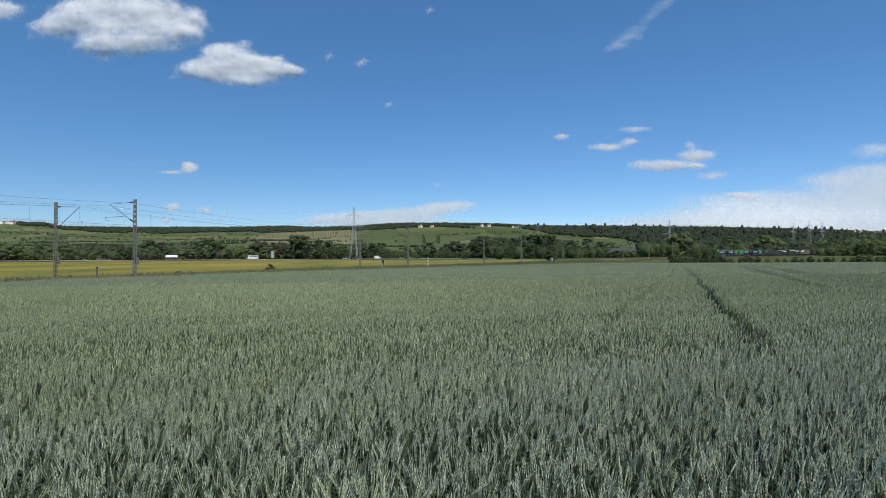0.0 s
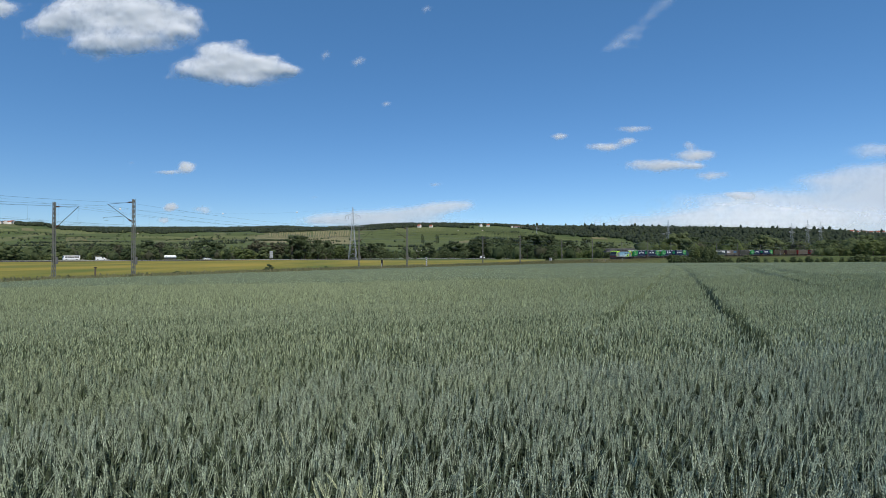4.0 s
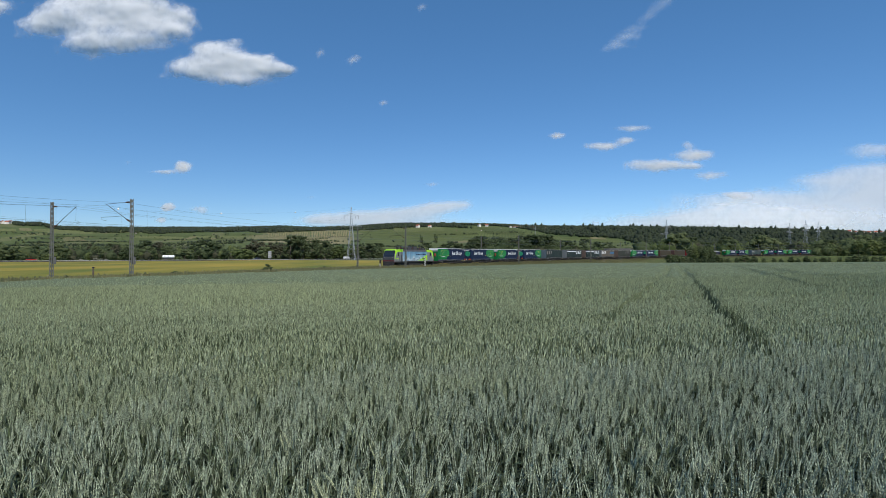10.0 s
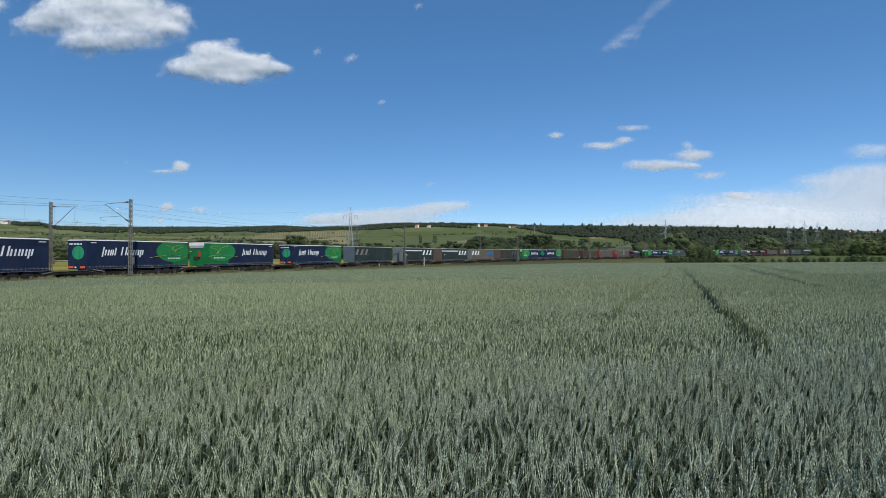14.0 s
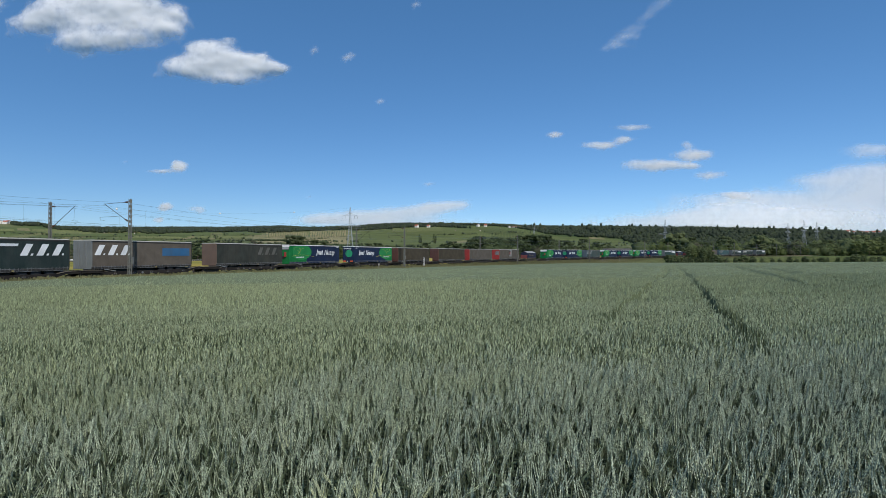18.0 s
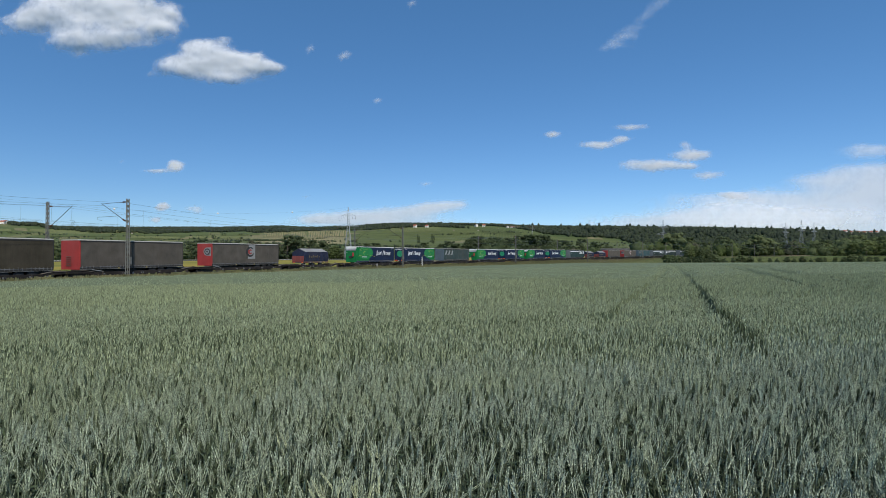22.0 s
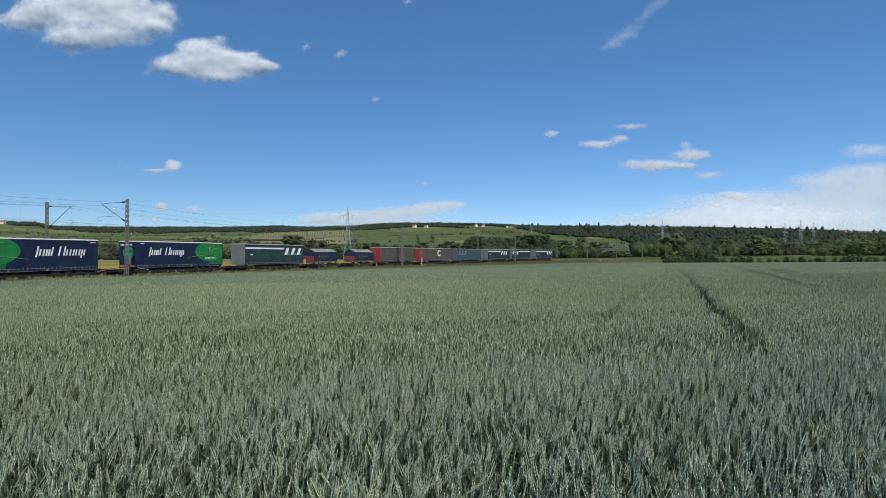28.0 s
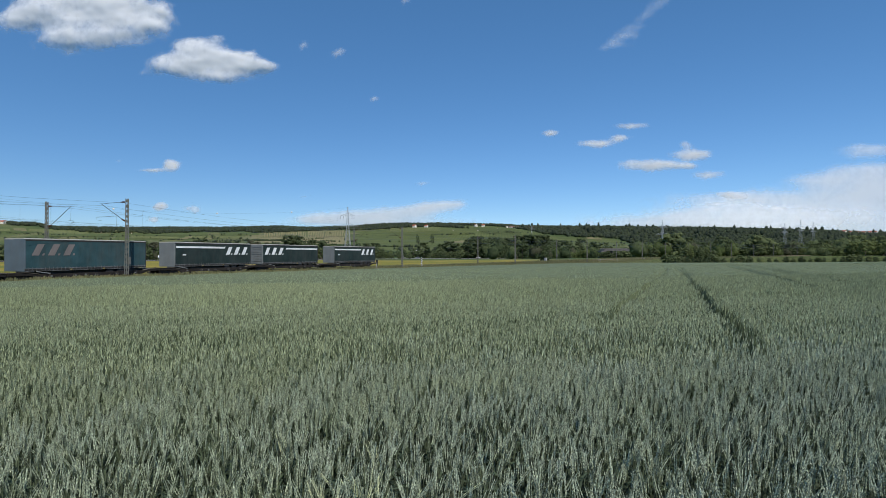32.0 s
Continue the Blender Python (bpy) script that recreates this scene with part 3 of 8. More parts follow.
def flat(parent, name, material, pts, depth=E_, label=""):
    """A thin print on the near side wall: outline of (y, z) points."""
    bm = bmesh.new()
    bm_prism(bm, pts, HW + 0.012, HW + 0.012 + depth, axis='x')
    return part(name, bm, material, parent, label)


def slant(y0, y1, z0, z1, k=0.28):
    return [(y0, z0), (y1, z0), (y1 + (z1 - z0) * k, z1), (y0 + (z1 - z0) * k, z1)]


def ring(cy, cz, ry, rz, a0, a1, w, n=14):
    """Outline of a curved stroke."""
    out, inn = [], []
    for i in range(n + 1):
        a = radians(a0 + (a1 - a0) * i / n)
        t = w * math.sin(math.pi * (0.08 + 0.84 * i / n))
        out.append((cy + (ry + t / 2) * math.cos(a), cz + (rz + t / 2) * math.sin(a)))
        inn.append((cy + (ry - t / 2) * math.cos(a), cz + (rz - t / 2) * math.sin(a)))
    return out + inn[::-1]


def stroke(parent, material, pts, w, name="emblem_line"):
    """A polyline stroke on the near side wall."""
    bm = bmesh.new()
    for (a, b), (c, d) in zip(pts[:-1], pts[1:]):
        bm_bar(bm, (HW + 0.02, a, b), (HW + 0.02, c, d), w, w * 0.3)
    return part(name, bm, material, parent)


STRAP = []


def strap_mesh():
    """The tension strap that all curtains share."""
    if not STRAP:
        bm = bmesh.new()
        bm_box(bm, HW + 0.004, HW + 0.02, 0, 0.04, Z0 + 0.12, Z0 + 0.46)
        STRAP.append(finish(bm, "strap", M_BUCKLE))
    return STRAP[0]


def trailer(label, side, front, roof=None, group="trailers on the train", skirt=None):
    """A curtain-sided semi-trailer; y runs from its leading end to the rear, +x is the near side."""
    ob = thing("semi_trailer", label, "trailer", group)
    bm = bmesh.new()
    bm_box(bm, -HW, HW, 0.06, LEN, Z0 + 0.32, Z1 - 0.07, 0.03)
    part("side_curtain", bm, side, ob)
    bm = bmesh.new()
    bm_box(bm, -HW + 0.02, HW - 0.02, 0.0, 0.07, Z0 + 0.02, Z1 - 0.08, 0.012)
    part("end_wall", bm, front, ob)
    bm = bmesh.new()
    bm_prism(bm, [(-HW - 0.015, Z1 - 0.09), (HW + 0.015, Z1 - 0.09), (HW + 0.015, Z1 - 0.05), (HW - 0.25, Z1 + 0.03), (-HW + 0.25, Z1 + 0.03), (-HW - 0.015, Z1 - 0.03)], -0.01, LEN + 0.01)
    part("roof", bm, roof or M_ROOF, ob)
    box_part("roof_gutter", ob, M_DARKSTEEL, -HW - 0.012, HW + 0.012, 0.02, LEN - 0.01, Z1 - (0.27 if roof else 0.17), Z1 - 0.095, 0.01, "dark curtain track under the roof")
    box_part("side_rail", ob, skirt or M_DARKSTEEL, -HW - 0.01, HW + 0.01, 0.03, LEN - 0.02, Z0 + 0.06, Z0 + 0.30, 0.02, "dark lower side rail")
    for i in range(34):
        part("strap", strap_mesh(), None, ob).location = (0, 0.3 + i * 0.395, 0)
    for z in (Z0 + 0.30, Z0 + 0.02):
        box_part("rail_edge", ob, M_FADED, HW, HW + 0.022, 0.05, LEN - 0.05, z, z + 0.026)
    for y in (0.02, LEN - 0.1):
        box_part("corner_post", ob, front if y < 1 else M_DARKSTEEL, HW - 0.05, HW + 0.012, y, y + 0.1, Z0 + 0.3, Z1 - 0.1, 0.01)
    for y in (9.0, 10.31, 11.62):
        for x in (-1.0, 1.0):
            bm = bmesh.new()
            bm_cyl(bm, (x, y, 0.86), (1, 0, 0), 0.5, 0.34, 20)
            bm_cyl(bm, (x + math.copysign(0.16, x), y, 0.86), (1, 0, 0), 0.27, 0.08, 14)
            part("wheel", bm, M_BLACK, ob)
    box_part("chassis", ob, M_DARKSTEEL, -0.55, 0.55, 0.5, LEN - 0.3, 0.85, 1.27, 0.02)
    for x in (-0.7, 0.7):
        box_part("landing_leg", ob, M_DARKSTEEL, x - 0.07, x + 0.07, 2.9, 3.05, 0.36, 1.27, 0.01)
    for y in (4.4, 8.0):
        box_part("reflector", ob, M_SCRIPT, HW + 0.005, HW + 0.03, y, y + 0.2, Z0 + 0.02, Z0 + 0.2)
    return ob


def word(ob, y, z, h, marks, k=0.2, material=None):
    """A brand word as plain slanted bars in the rhythm of the print: width, foot, head, number of bars."""
    w = 0.15 * h
    for wide, lo, hi, n in marks:
        z0, z1 = z + lo * h, z + hi * h
        bm = bmesh.new()
        for i in range(n):
            a = y + (z0 - z) * k + (wide * h - w) * i / max(1, n - 1)
            bm_prism(bm, slant(a, a + w, z0, z1, k), HW + 0.012, HW + 0.018, axis='x')
        part("print_block", bm, material or M_LETTER, ob)
        y += wide * h + 0.10 * h


WORD_A = [(0.17, -0.14, 0.95, 1), (0.46, 0.0, 0.64, 2), (0.36, 0.0, 0.64, 2), (0.20, 0.0, 0.86, 1)]
WORD_B = [(0.60, 0.0, 0.95, 2), (0.22, 0.0, 0.64, 1), (0.46, 0.0, 0.64, 2), (0.46, 0.0, 0.64, 2), (0.14, -0.24, 0.64, 1), (0.16, 0.0, 0.64, 1)]


def disc(ob, cy, cz, ry, rz, y0, y1, name="green_disc", material=None):
    pts = []
    for i in range(40):
        a = 2 * math.pi * i / 40
        pts.append((min(max(cy + ry * math.cos(a), y0), y1), min(max(cz + rz * math.sin(a), Z0 + 0.36), Z1 - 0.14)))
    clean = [p for i, p in enumerate(pts) if (p[0] - pts[i - 1][0]) ** 2 + (p[1] - pts[i - 1][1]) ** 2 > 1e-6]
    return flat(ob, name, material or M_DISC, clean, 0.004)


def emblem(ob, y, flip):
    """Golden curved strokes over the disc."""
    f = -1 if flip else 1
    def p(a, b):
        return (y + f * a, b)
    stroke(ob, M_GOLD, [p(-1.5, 3.55), p(-1.15, 3.78), p(-0.6, 3.82), p(0.0, 3.60), p(0.5, 3.55), p(0.95, 3.75), p(1.5, 3.85)], 0.06)
    stroke(ob, M_GOLD, [p(-1.5, 3.55), p(-0.9, 3.42), p(-0.5, 3.22), p(-0.15, 2.98), p(-0.35, 2.55)], 0.06)
    stroke(ob, M_GOLD, [p(-0.05, 3.0), p(0.25, 3.35), p(0.0, 3.6)], 0.05)
    stroke(ob, M_GOLD, [p(-1.9, 2.15), p(-1.0, 2.33), p(0.2, 2.42), p(1.4, 2.36), p(2.6, 2.22), p(3.7, 2.05)], 0.07, "golden_sweep")
    for i in range(8):
        a = y - 0.9 + i * 0.24
        flat(ob, "print_block", M_LETTER, slant(a, a + 0.15, 1.86, 2.05, 0.1))


def green_blue_forward():
    ob = trailer("navy and green curtain-sided trailer with white print, bulkhead leading", M_NAVY, M_GREEN, skirt=M_NAVY)
    flat(ob, "green_panel", M_GREEN, [(0.1, Z0 + 0.36), (4.2, Z0 + 0.36), (4.6, 2.0), (4.6, 3.2), (4.2, Z1 - 0.14), (0.1, Z1 - 0.14)], 0.002)
    disc(ob, 3.0, 2.95, 2.6, 1.5, 0.9, 12)
    emblem(ob, 2.6, False)
    word(ob, 6.95, 2.42, 1.12, WORD_A)
    word(ob, 9.15, 2.42, 1.12, WORD_B)
    flat(ob, "print_block", M_LETTER, slant(12.6, 13.3, 3.92, 4.02, 0.1))
    box_part("wind_deflector", ob, M_ROOF, -HW, HW, -0.02, 0.02, Z1 - 0.45, Z1 + 0.04, 0.01, "white front cap")
    box_part("upper_panel", ob, M_PANELGREY, -HW + 0.1, HW - 0.1, -0.05, 0.0, 3.45, Z1 - 0.5, 0.02, "light grey bulkhead panel")
    box_part("hose_box", ob, M_RED, 0.35, 0.7, -0.18, 0.0, 2.05, 2.95, 0.03, "red fire extinguisher box")
    box_part("coupling_plate", ob, M_DARKSTEEL, -0.5, 0.25, -0.08, 0.0, 1.7, 2.2, 0.02)
    box_part("light_cluster", ob, M_LETTER, -1.1, -0.9, -0.04, 0.0, 2.9, 3.0)
    return ob


def green_blue_backward():
    ob = trailer("navy and green curtain-sided trailer with white print, rear doors leading", M_NAVY, M_NAVY, skirt=M_NAVY)
    flat(ob, "green_panel", M_GREEN, [(13.5, Z0 + 0.36), (11.2, Z0 + 0.36), (10.8, 2.0), (10.8, 3.2), (11.2, Z1 - 0.14), (13.5, Z1 - 0.14)], 0.002)
    disc(ob, 11.2, 2.95, 2.5, 1.5, 2, 13.5)
    emblem(ob, 11.3, True)
    word(ob, 1.7, 2.42, 1.12, WORD_A)
    word(ob, 3.95, 2.42, 1.12, WORD_B)
    flat(ob, "print_block", M_LETTER, slant(0.5, 1.1, 3.92, 4.02, 0.1))
    bm = bmesh.new()
    bm_cyl(bm, (0.15, -0.012, 2.75), (0, 1, 0), 0.82, 0.02, 28)
    part("turquoise_disc", bm, M_TURQ, ob, "turquoise disc on the rear doors")
    for x in (-0.42, 0.42):
        bm = bmesh.new()
        bm_bar(bm, (x, -0.03, Z0 + 0.1), (x, -0.03, Z1 - 0.15), 0.035, sides=6)
        part("locking_bar", bm, M_DARKSTEEL, ob)
    for x in (-1.15, 0.45):
        box_part("tail_light", ob, M_ORANGE, x, x + 0.65, -0.04, 0.0, Z0 + 0.16, Z0 + 0.42, 0.01, "orange-red rear lamp and marker")
    box_part("bumper", ob, M_WHITE, -0.3, -0.1, -0.035, 0.0, Z0 + 0.2, Z0 + 0.36)
    for i in range(9):
        a = -1.05 + i * 0.2
        bm = bmesh.new()
        bm_box(bm, a, a + 0.13, -0.012, 0.0, 3.72, 3.9)
        part("print_block", bm, M_LETTER, ob)
    return ob


def slatted(ob, material, n=8):
    for i in range(n):
        z = Z0 + 0.15 + i * (Z1 - Z0 - 0.3) / n
        box_part("slat", ob, material, -HW + 0.06, HW - 0.06, -0.045, 0.0, z, z + (Z1 - Z0 - 0.3) / n - 0.09, 0.01)


def ribbed(ob, material, n=7):
    for i in range(n):
        x = -HW + 0.12 + i * (2 * HW - 0.24) / n
        box_part("rib", ob, material, x, x + 0.16, -0.04, 0.0, Z0 + 0.2, Z1 - 0.2, 0.01)


def block_word(ob, y, material, stripe=None):
    """Three large slanted blocks with cut-outs and stops: a brand mark as plain shapes."""
    for i in range(3):
        a = y - 0.3 + i * 1.52
        flat(ob, "print_block", material, slant(a + 0.12, a + 0.78, 2.45, 3.73, 0.45))
        flat(ob, "print_block", material, slant(a + 1.08, a + 1.27, 2.45, 2.68, 0.45))
    if stripe:
        flat(ob, "stripe", material, [(stripe[0], 3.45), (stripe[1], 3.45), (stripe[1] + 0.12, 3.73), (stripe[0], 3.73)])


def grey_trailer(label, side, front, mark=None, y=1.0, stripe=None, face=None, patch=None, tag=False):
    ob = trailer(label, side, front, M_ROOFGREY)
    if face == "slats":
        slatted(ob, front)
    elif face == "ribs":
        ribbed(ob, front)
    elif face == "ladder":
        for i in range(5):
            box_part("rung", ob, M_FRONTBROWN, -0.55, 0.15, -0.06, -0.02, 1.2 + i * 0.26, 1.27 + i * 0.26)
    if mark:
        block_word(ob, y, mark, stripe)
    if tag:
        flat(ob, "tag_plate", M_LETTER, [(1.2, 2.35), (1.75, 2.35), (1.75, 2.55), (1.2, 2.55)])
    if patch:
        flat(ob, "repair_patch", M_PATCHBLUE, [(patch[0], 2.3), (patch[1], 2.3), (patch[1], 3.4), (patch[0], 3.4)], label="blue tarpaulin patch")
    return ob


def round_mark(ob, cy, cz, r, plate):
    flat(ob, "emblem_plate", plate, [(cy - 0.55, cz - 1.2), (cy + 1.0, cz - 1.2), (cy + 1.0, cz + 1.2), (cy - 0.3, cz + 1.1)], 0.003)
    flat(ob, "emblem_ring", M_LETTER if plate == M_SLATRED else M_DARKSTEEL, ring(cy, cz, r, r, 40, 340, 0.42, 26), 0.008)
    flat(ob, "emblem_ring", M_RED, ring(cy, cz, r * 0.45, r * 0.45, 20, 340, 0.3, 20), 0.012)


LOW_L = 6.7


def swap_body():
    """A low tilt trailer with a gabled blue cover and red tail board."""
    L = LOW_L
    ob = thing("tilt_trailer", "short low trailer with gabled blue tarpaulin and red tailboard", "trailer", "trailers on the train")
    bm = bmesh.new()
    eave, apex = 2.95, 3.62
    prof = [(HW, Z0 + 0.4), (HW, 1.3), (HW, 1.9), (HW, 2.4), (HW, eave), (HW * 0.5, (eave + apex) / 2 + 0.05), (0.0, apex), (-HW * 0.5, (eave + apex) / 2 + 0.05), (-HW, eave), (-HW, 2.0), (-HW, Z0 + 0.4)]
    rings = []
    for i in range(29):
        yy = 0.03 + (L - 0.03) * i / 28
        sag = 0.08 * abs(math.sin(yy * 3.0))
        rings.append([bm.verts.new((x + (0.09 * noise.noise((yy * 1.7, z * 1.3, 0.4)) - 0.05 * abs(math.sin(yy * 3.0 + z))) * (1 if x > 0 else -1) * (x != 0),
                                    yy, z - sag * (z > eave - 0.1))) for x, z in prof])
    for ra, rb in zip(rings[:-1], rings[1:]):
        for k in range(len(prof) - 1):
            bm.faces.new((ra[k], ra[k + 1], rb[k + 1], rb[k]))
    bm.faces.new(rings[0])
    bm.faces.new(rings[-1][::-1])
    part("cover", bm, M_BLUE, ob, "creased blue tarpaulin cover")
    bm = bmesh.new()
    bm_prism(bm, [(HW * 0.94, eave + 0.08), (0.0, apex + 0.035), (-HW * 0.94, eave + 0.08), (-HW * 0.94, eave + 0.12), (0.0, apex + 0.09), (HW * 0.94, eave + 0.12)], 0.35, L - 0.25)
    part("cover_top", bm, M_TOPGREY, ob, "bleached grey cover top")
    box_part("tailboard", ob, M_DULLRED, -HW + 0.06, HW - 0.06, -0.05, 0.04, Z0 + 0.32, 2.2, 0.02, "dull red tailboard")
    for x in (-0.55, 0.0, 0.55):
        box_part("board_rib", ob, M_DULLRED, x - 0.04, x + 0.04, -0.085, -0.05, Z0 + 0.36, 2.16, 0.01)
    for x in (-0.95, 0.75):
        box_part("tail_light", ob, M_ORANGE, x, x + 0.24, -0.06, 0.0, Z0 + 0.12, Z0 + 0.28, 0.01)
    box_part("floor_frame", ob, M_FRONTBROWN, -HW, HW, 0, L, Z0 + 0.1, Z0 + 0.36, 0.02)
    for i in range(7):
        y = 0.25 + i * 0.95
        flat(ob, "strap", M_DARKSTEEL, [(y, Z0 + 0.42), (y + 0.06, Z0 + 0.42), (y + 0.06, 2.0), (y, 2.0)], 0.03)
        box_part("side_lamp", ob, (M_DULLRED, M_FADED, M_YELLOWBOX)[i % 3], HW, HW + 0.03, y + 0.3, y + 0.56, Z0 + 0.13, Z0 + 0.30)
    for i in range(6):
        a = 1.3 + i * 0.52
        stroke(ob, M_SCRIPT, [(a, 1.85), (a + 0.16, 2.35 - 0.12 * (i % 2)), (a + 0.30, 1.95)], 0.05, "script_mark")
    for y in (2.6, 4.6):
        for x in (-1.0, 1.0):
            bm = bmesh.new()
            bm_cyl(bm, (x, y, 0.9), (1, 0, 0), 0.45, 0.3, 18)
            part("wheel", bm, M_BLACK, ob)
    return ob


def bogie(ob, y):
    for dy in (-0.9, 0.9):
        bm = bmesh.new()
        for x in (-0.75, 0.75):
            bm_cyl(bm, (x, y + dy, 0.44), (1, 0, 0), 0.44, 0.13, 20)
            bm_cyl(bm, (x * 1.18, y + dy, 0.44), (1, 0, 0), 0.16, 0.16, 12)
        bm_bar(bm, (-0.75, y + dy, 0.44), (0.75, y + dy, 0.44), 0.16, sides=8)
        part("wheelset", bm, M_WHEEL, ob)
    bm = bmesh.new()
    for x in (-1.0, 1.0):
        bm_prism(bm, [(y - 1.35, 0.50), (y - 0.5, 0.34), (y + 0.5, 0.34), (y + 1.35, 0.50), (y + 1.3, 0.68), (y + 0.45, 0.78), (y - 0.45, 0.78), (y - 1.3, 0.68)], x - 0.06, x + 0.06, axis='x')
        for dy in (-0.9, 0.9):
            bm_box(bm, x - 0.1, x + 0.1, y + dy - 0.16, y + dy + 0.16, 0.28, 0.62)
    bm_box(bm, -0.9, 0.9, y - 0.2, y + 0.2, 0.5, 0.78)
    part("bogie_frame", bm, M_WAGON, ob)


def wagon(length, hitch):
    """One platform of a pocket wagon, y from its leading end."""
    ob = thing("pocket_wagon", "grimy brown-black low pocket wagon under a road trailer", "wagon", "wagons of the train")
    bm = bmesh.new()
    for x0, x1 in ((-1.32, -1.12), (1.12, 1.32)):
        pts = [(0.1, 1.14), (1.9, 1.12), (2.9, 0.94), (length - 2.6, 0.94), (length - 1.6, 1.12), (length - 0.1, 1.14), (length - 0.1, 0.86), (length - 1.8, 0.84), (length - 2.8, 0.56), (3.1, 0.56), (2.1, 0.84), (0.1, 0.86)]
        bm_prism(bm, pts, x0, x1, axis='x')
    part("side_sill", bm, M_SILL, ob, "curved grimy side sill")
    bm = bmesh.new()
    line = [(0.1, 1.145), (1.9, 1.125), (2.5, 1.03), (2.95, 0.95), (length - 2.65, 0.95), (length - 2.2, 1.03), (length - 1.6, 1.125), (length - 0.1, 1.145)]
    for (a, b), (c, d) in zip(line[:-1], line[1:]):
        if c - a < 4:
            bm_bar(bm, (1.25, a, b), (1.25, c, d), 0.22, 0.05)
    part("sill_flange", bm, M_FLANGE, ob, "tan upper flange of the sill, toned as lit")
    for f in (0.22, 0.36, 0.5, 0.64, 0.78):
        box_part("data_plate", ob, M_BUCKLE, 1.322, 1.332, length * f, length * f + 0.34, 0.66, 0.80)
    for y in (3.3, length - 3.5):
        bm = bmesh.new()
        for dy in (0.0, 0.42):
            bm_bar(bm, (1.37, y + dy, 0.12), (1.37, y + dy, 0.58), 0.03)
        bm_bar(bm, (1.37, y, 0.14), (1.37, y + 0.42, 0.14), 0.05)
        part("step_iron", bm, M_BUCKLE, ob)
    bm = bmesh.new()
    bm_cyl(bm, (1.36, length * 0.5 - 1.1, 0.72), (1, 0, 0), 0.13, 0.03, 16)
    part("brake_wheel", bm, M_BUCKLE, ob, "small grey hand brake wheel")
    box_part("deck", ob, M_WAGON, -1.15, 1.15, 0.1, 1.7, 0.98, 1.06, 0.01)
    box_part("deck", ob, M_WAGON, -1.15, 1.15, length - 1.6, length - 0.1, 0.98, 1.06, 0.01)
    box_part("pocket_floor", ob, M_WAGON, -1.13, 1.13, 3.2, length - 2.8, 0.27, 0.36)
    bogie(ob, 1.5)
    for k in range(5):
        y = 3.8 + k * (length - 7.4) / 4
        box_part("rib", ob, M_WAGON, 1.32, 1.37, y, y + 0.12, 0.58, 0.93)
    for x in (-0.87, 0.87):
        bm = bmesh.new()
        bm_cyl(bm, (x, -0.15, 1.0), (0, 1, 0), 0.09, 0.5, 10)
        bm_cyl(bm, (x, -0.38, 1.0), (0, 1, 0), 0.24, 0.06, 16)
        part("buffer", bm, M_WAGON, ob)
    bm = bmesh.new()
    bm_bar(bm, (0, -0.5, 0.95), (0, 0.3, 0.95), 0.12)
    part("coupler", bm, M_WAGON, ob)
    bm = bmesh.new()
    bm_bar(bm, (1.36, 3.9, 1.0), (1.36, 2.6, 1.22), 0.07)
    part("handrail", bm, M_FADED, ob)
    if hitch:
        box_part("trailer_hitch", ob, M_YELLOWBOX, 0.3, 1.05, length - 0.7, length - 0.35, 1.14, 1.9, 0.04, "faded yellow trailer hitch stand")
    return ob


# leading position along the train, kind
JF, JB = "forward", "backward"
LOADS = [(19.55, JF), (37.06, JB), (53.25, JF), (71.26, JB), (88.86, 5), (106.64, 6), (124.11, 7), (140.07, 8), (157.82, 9), (173.1, JF),
         (191.24, JB), (207.2, 12), (225.16, 13), (241.45, 14), (259.83, 15), (279.7, "low"), (295.12, JF), (312.88, JB), (331.05, 18),
         (349.07, JF), (367.48, JB), (383.62, JF), (401.89, JB), (419.7, 23), (436.1, "low"), (448.3, "low"), (457.23, 24), (475.3, 25),
         (492.08, 26), (509.82, 27), (525.95, 28), (544.26, 29)]
HITCHED = (12, 18, 23)


SETTLED = set()


def settle(ob):
    """Sets a trailer's body on its chassis: from 1.22 m to 4.27 m above the rail."""
    for c in ob.children:
        if c.data.name in SETTLED or c.name.split(".")[0] in ("wheel", "chassis", "landing_leg"):
            continue
        SETTLED.add(c.data.name)
        c.data.transform(Matrix.Translation((0, 0, 1.22)) @ Matrix.Diagonal((1, 1, 0.8425, 1)) @ Matrix.Translation((0, 0, -Z0)))
    return ob


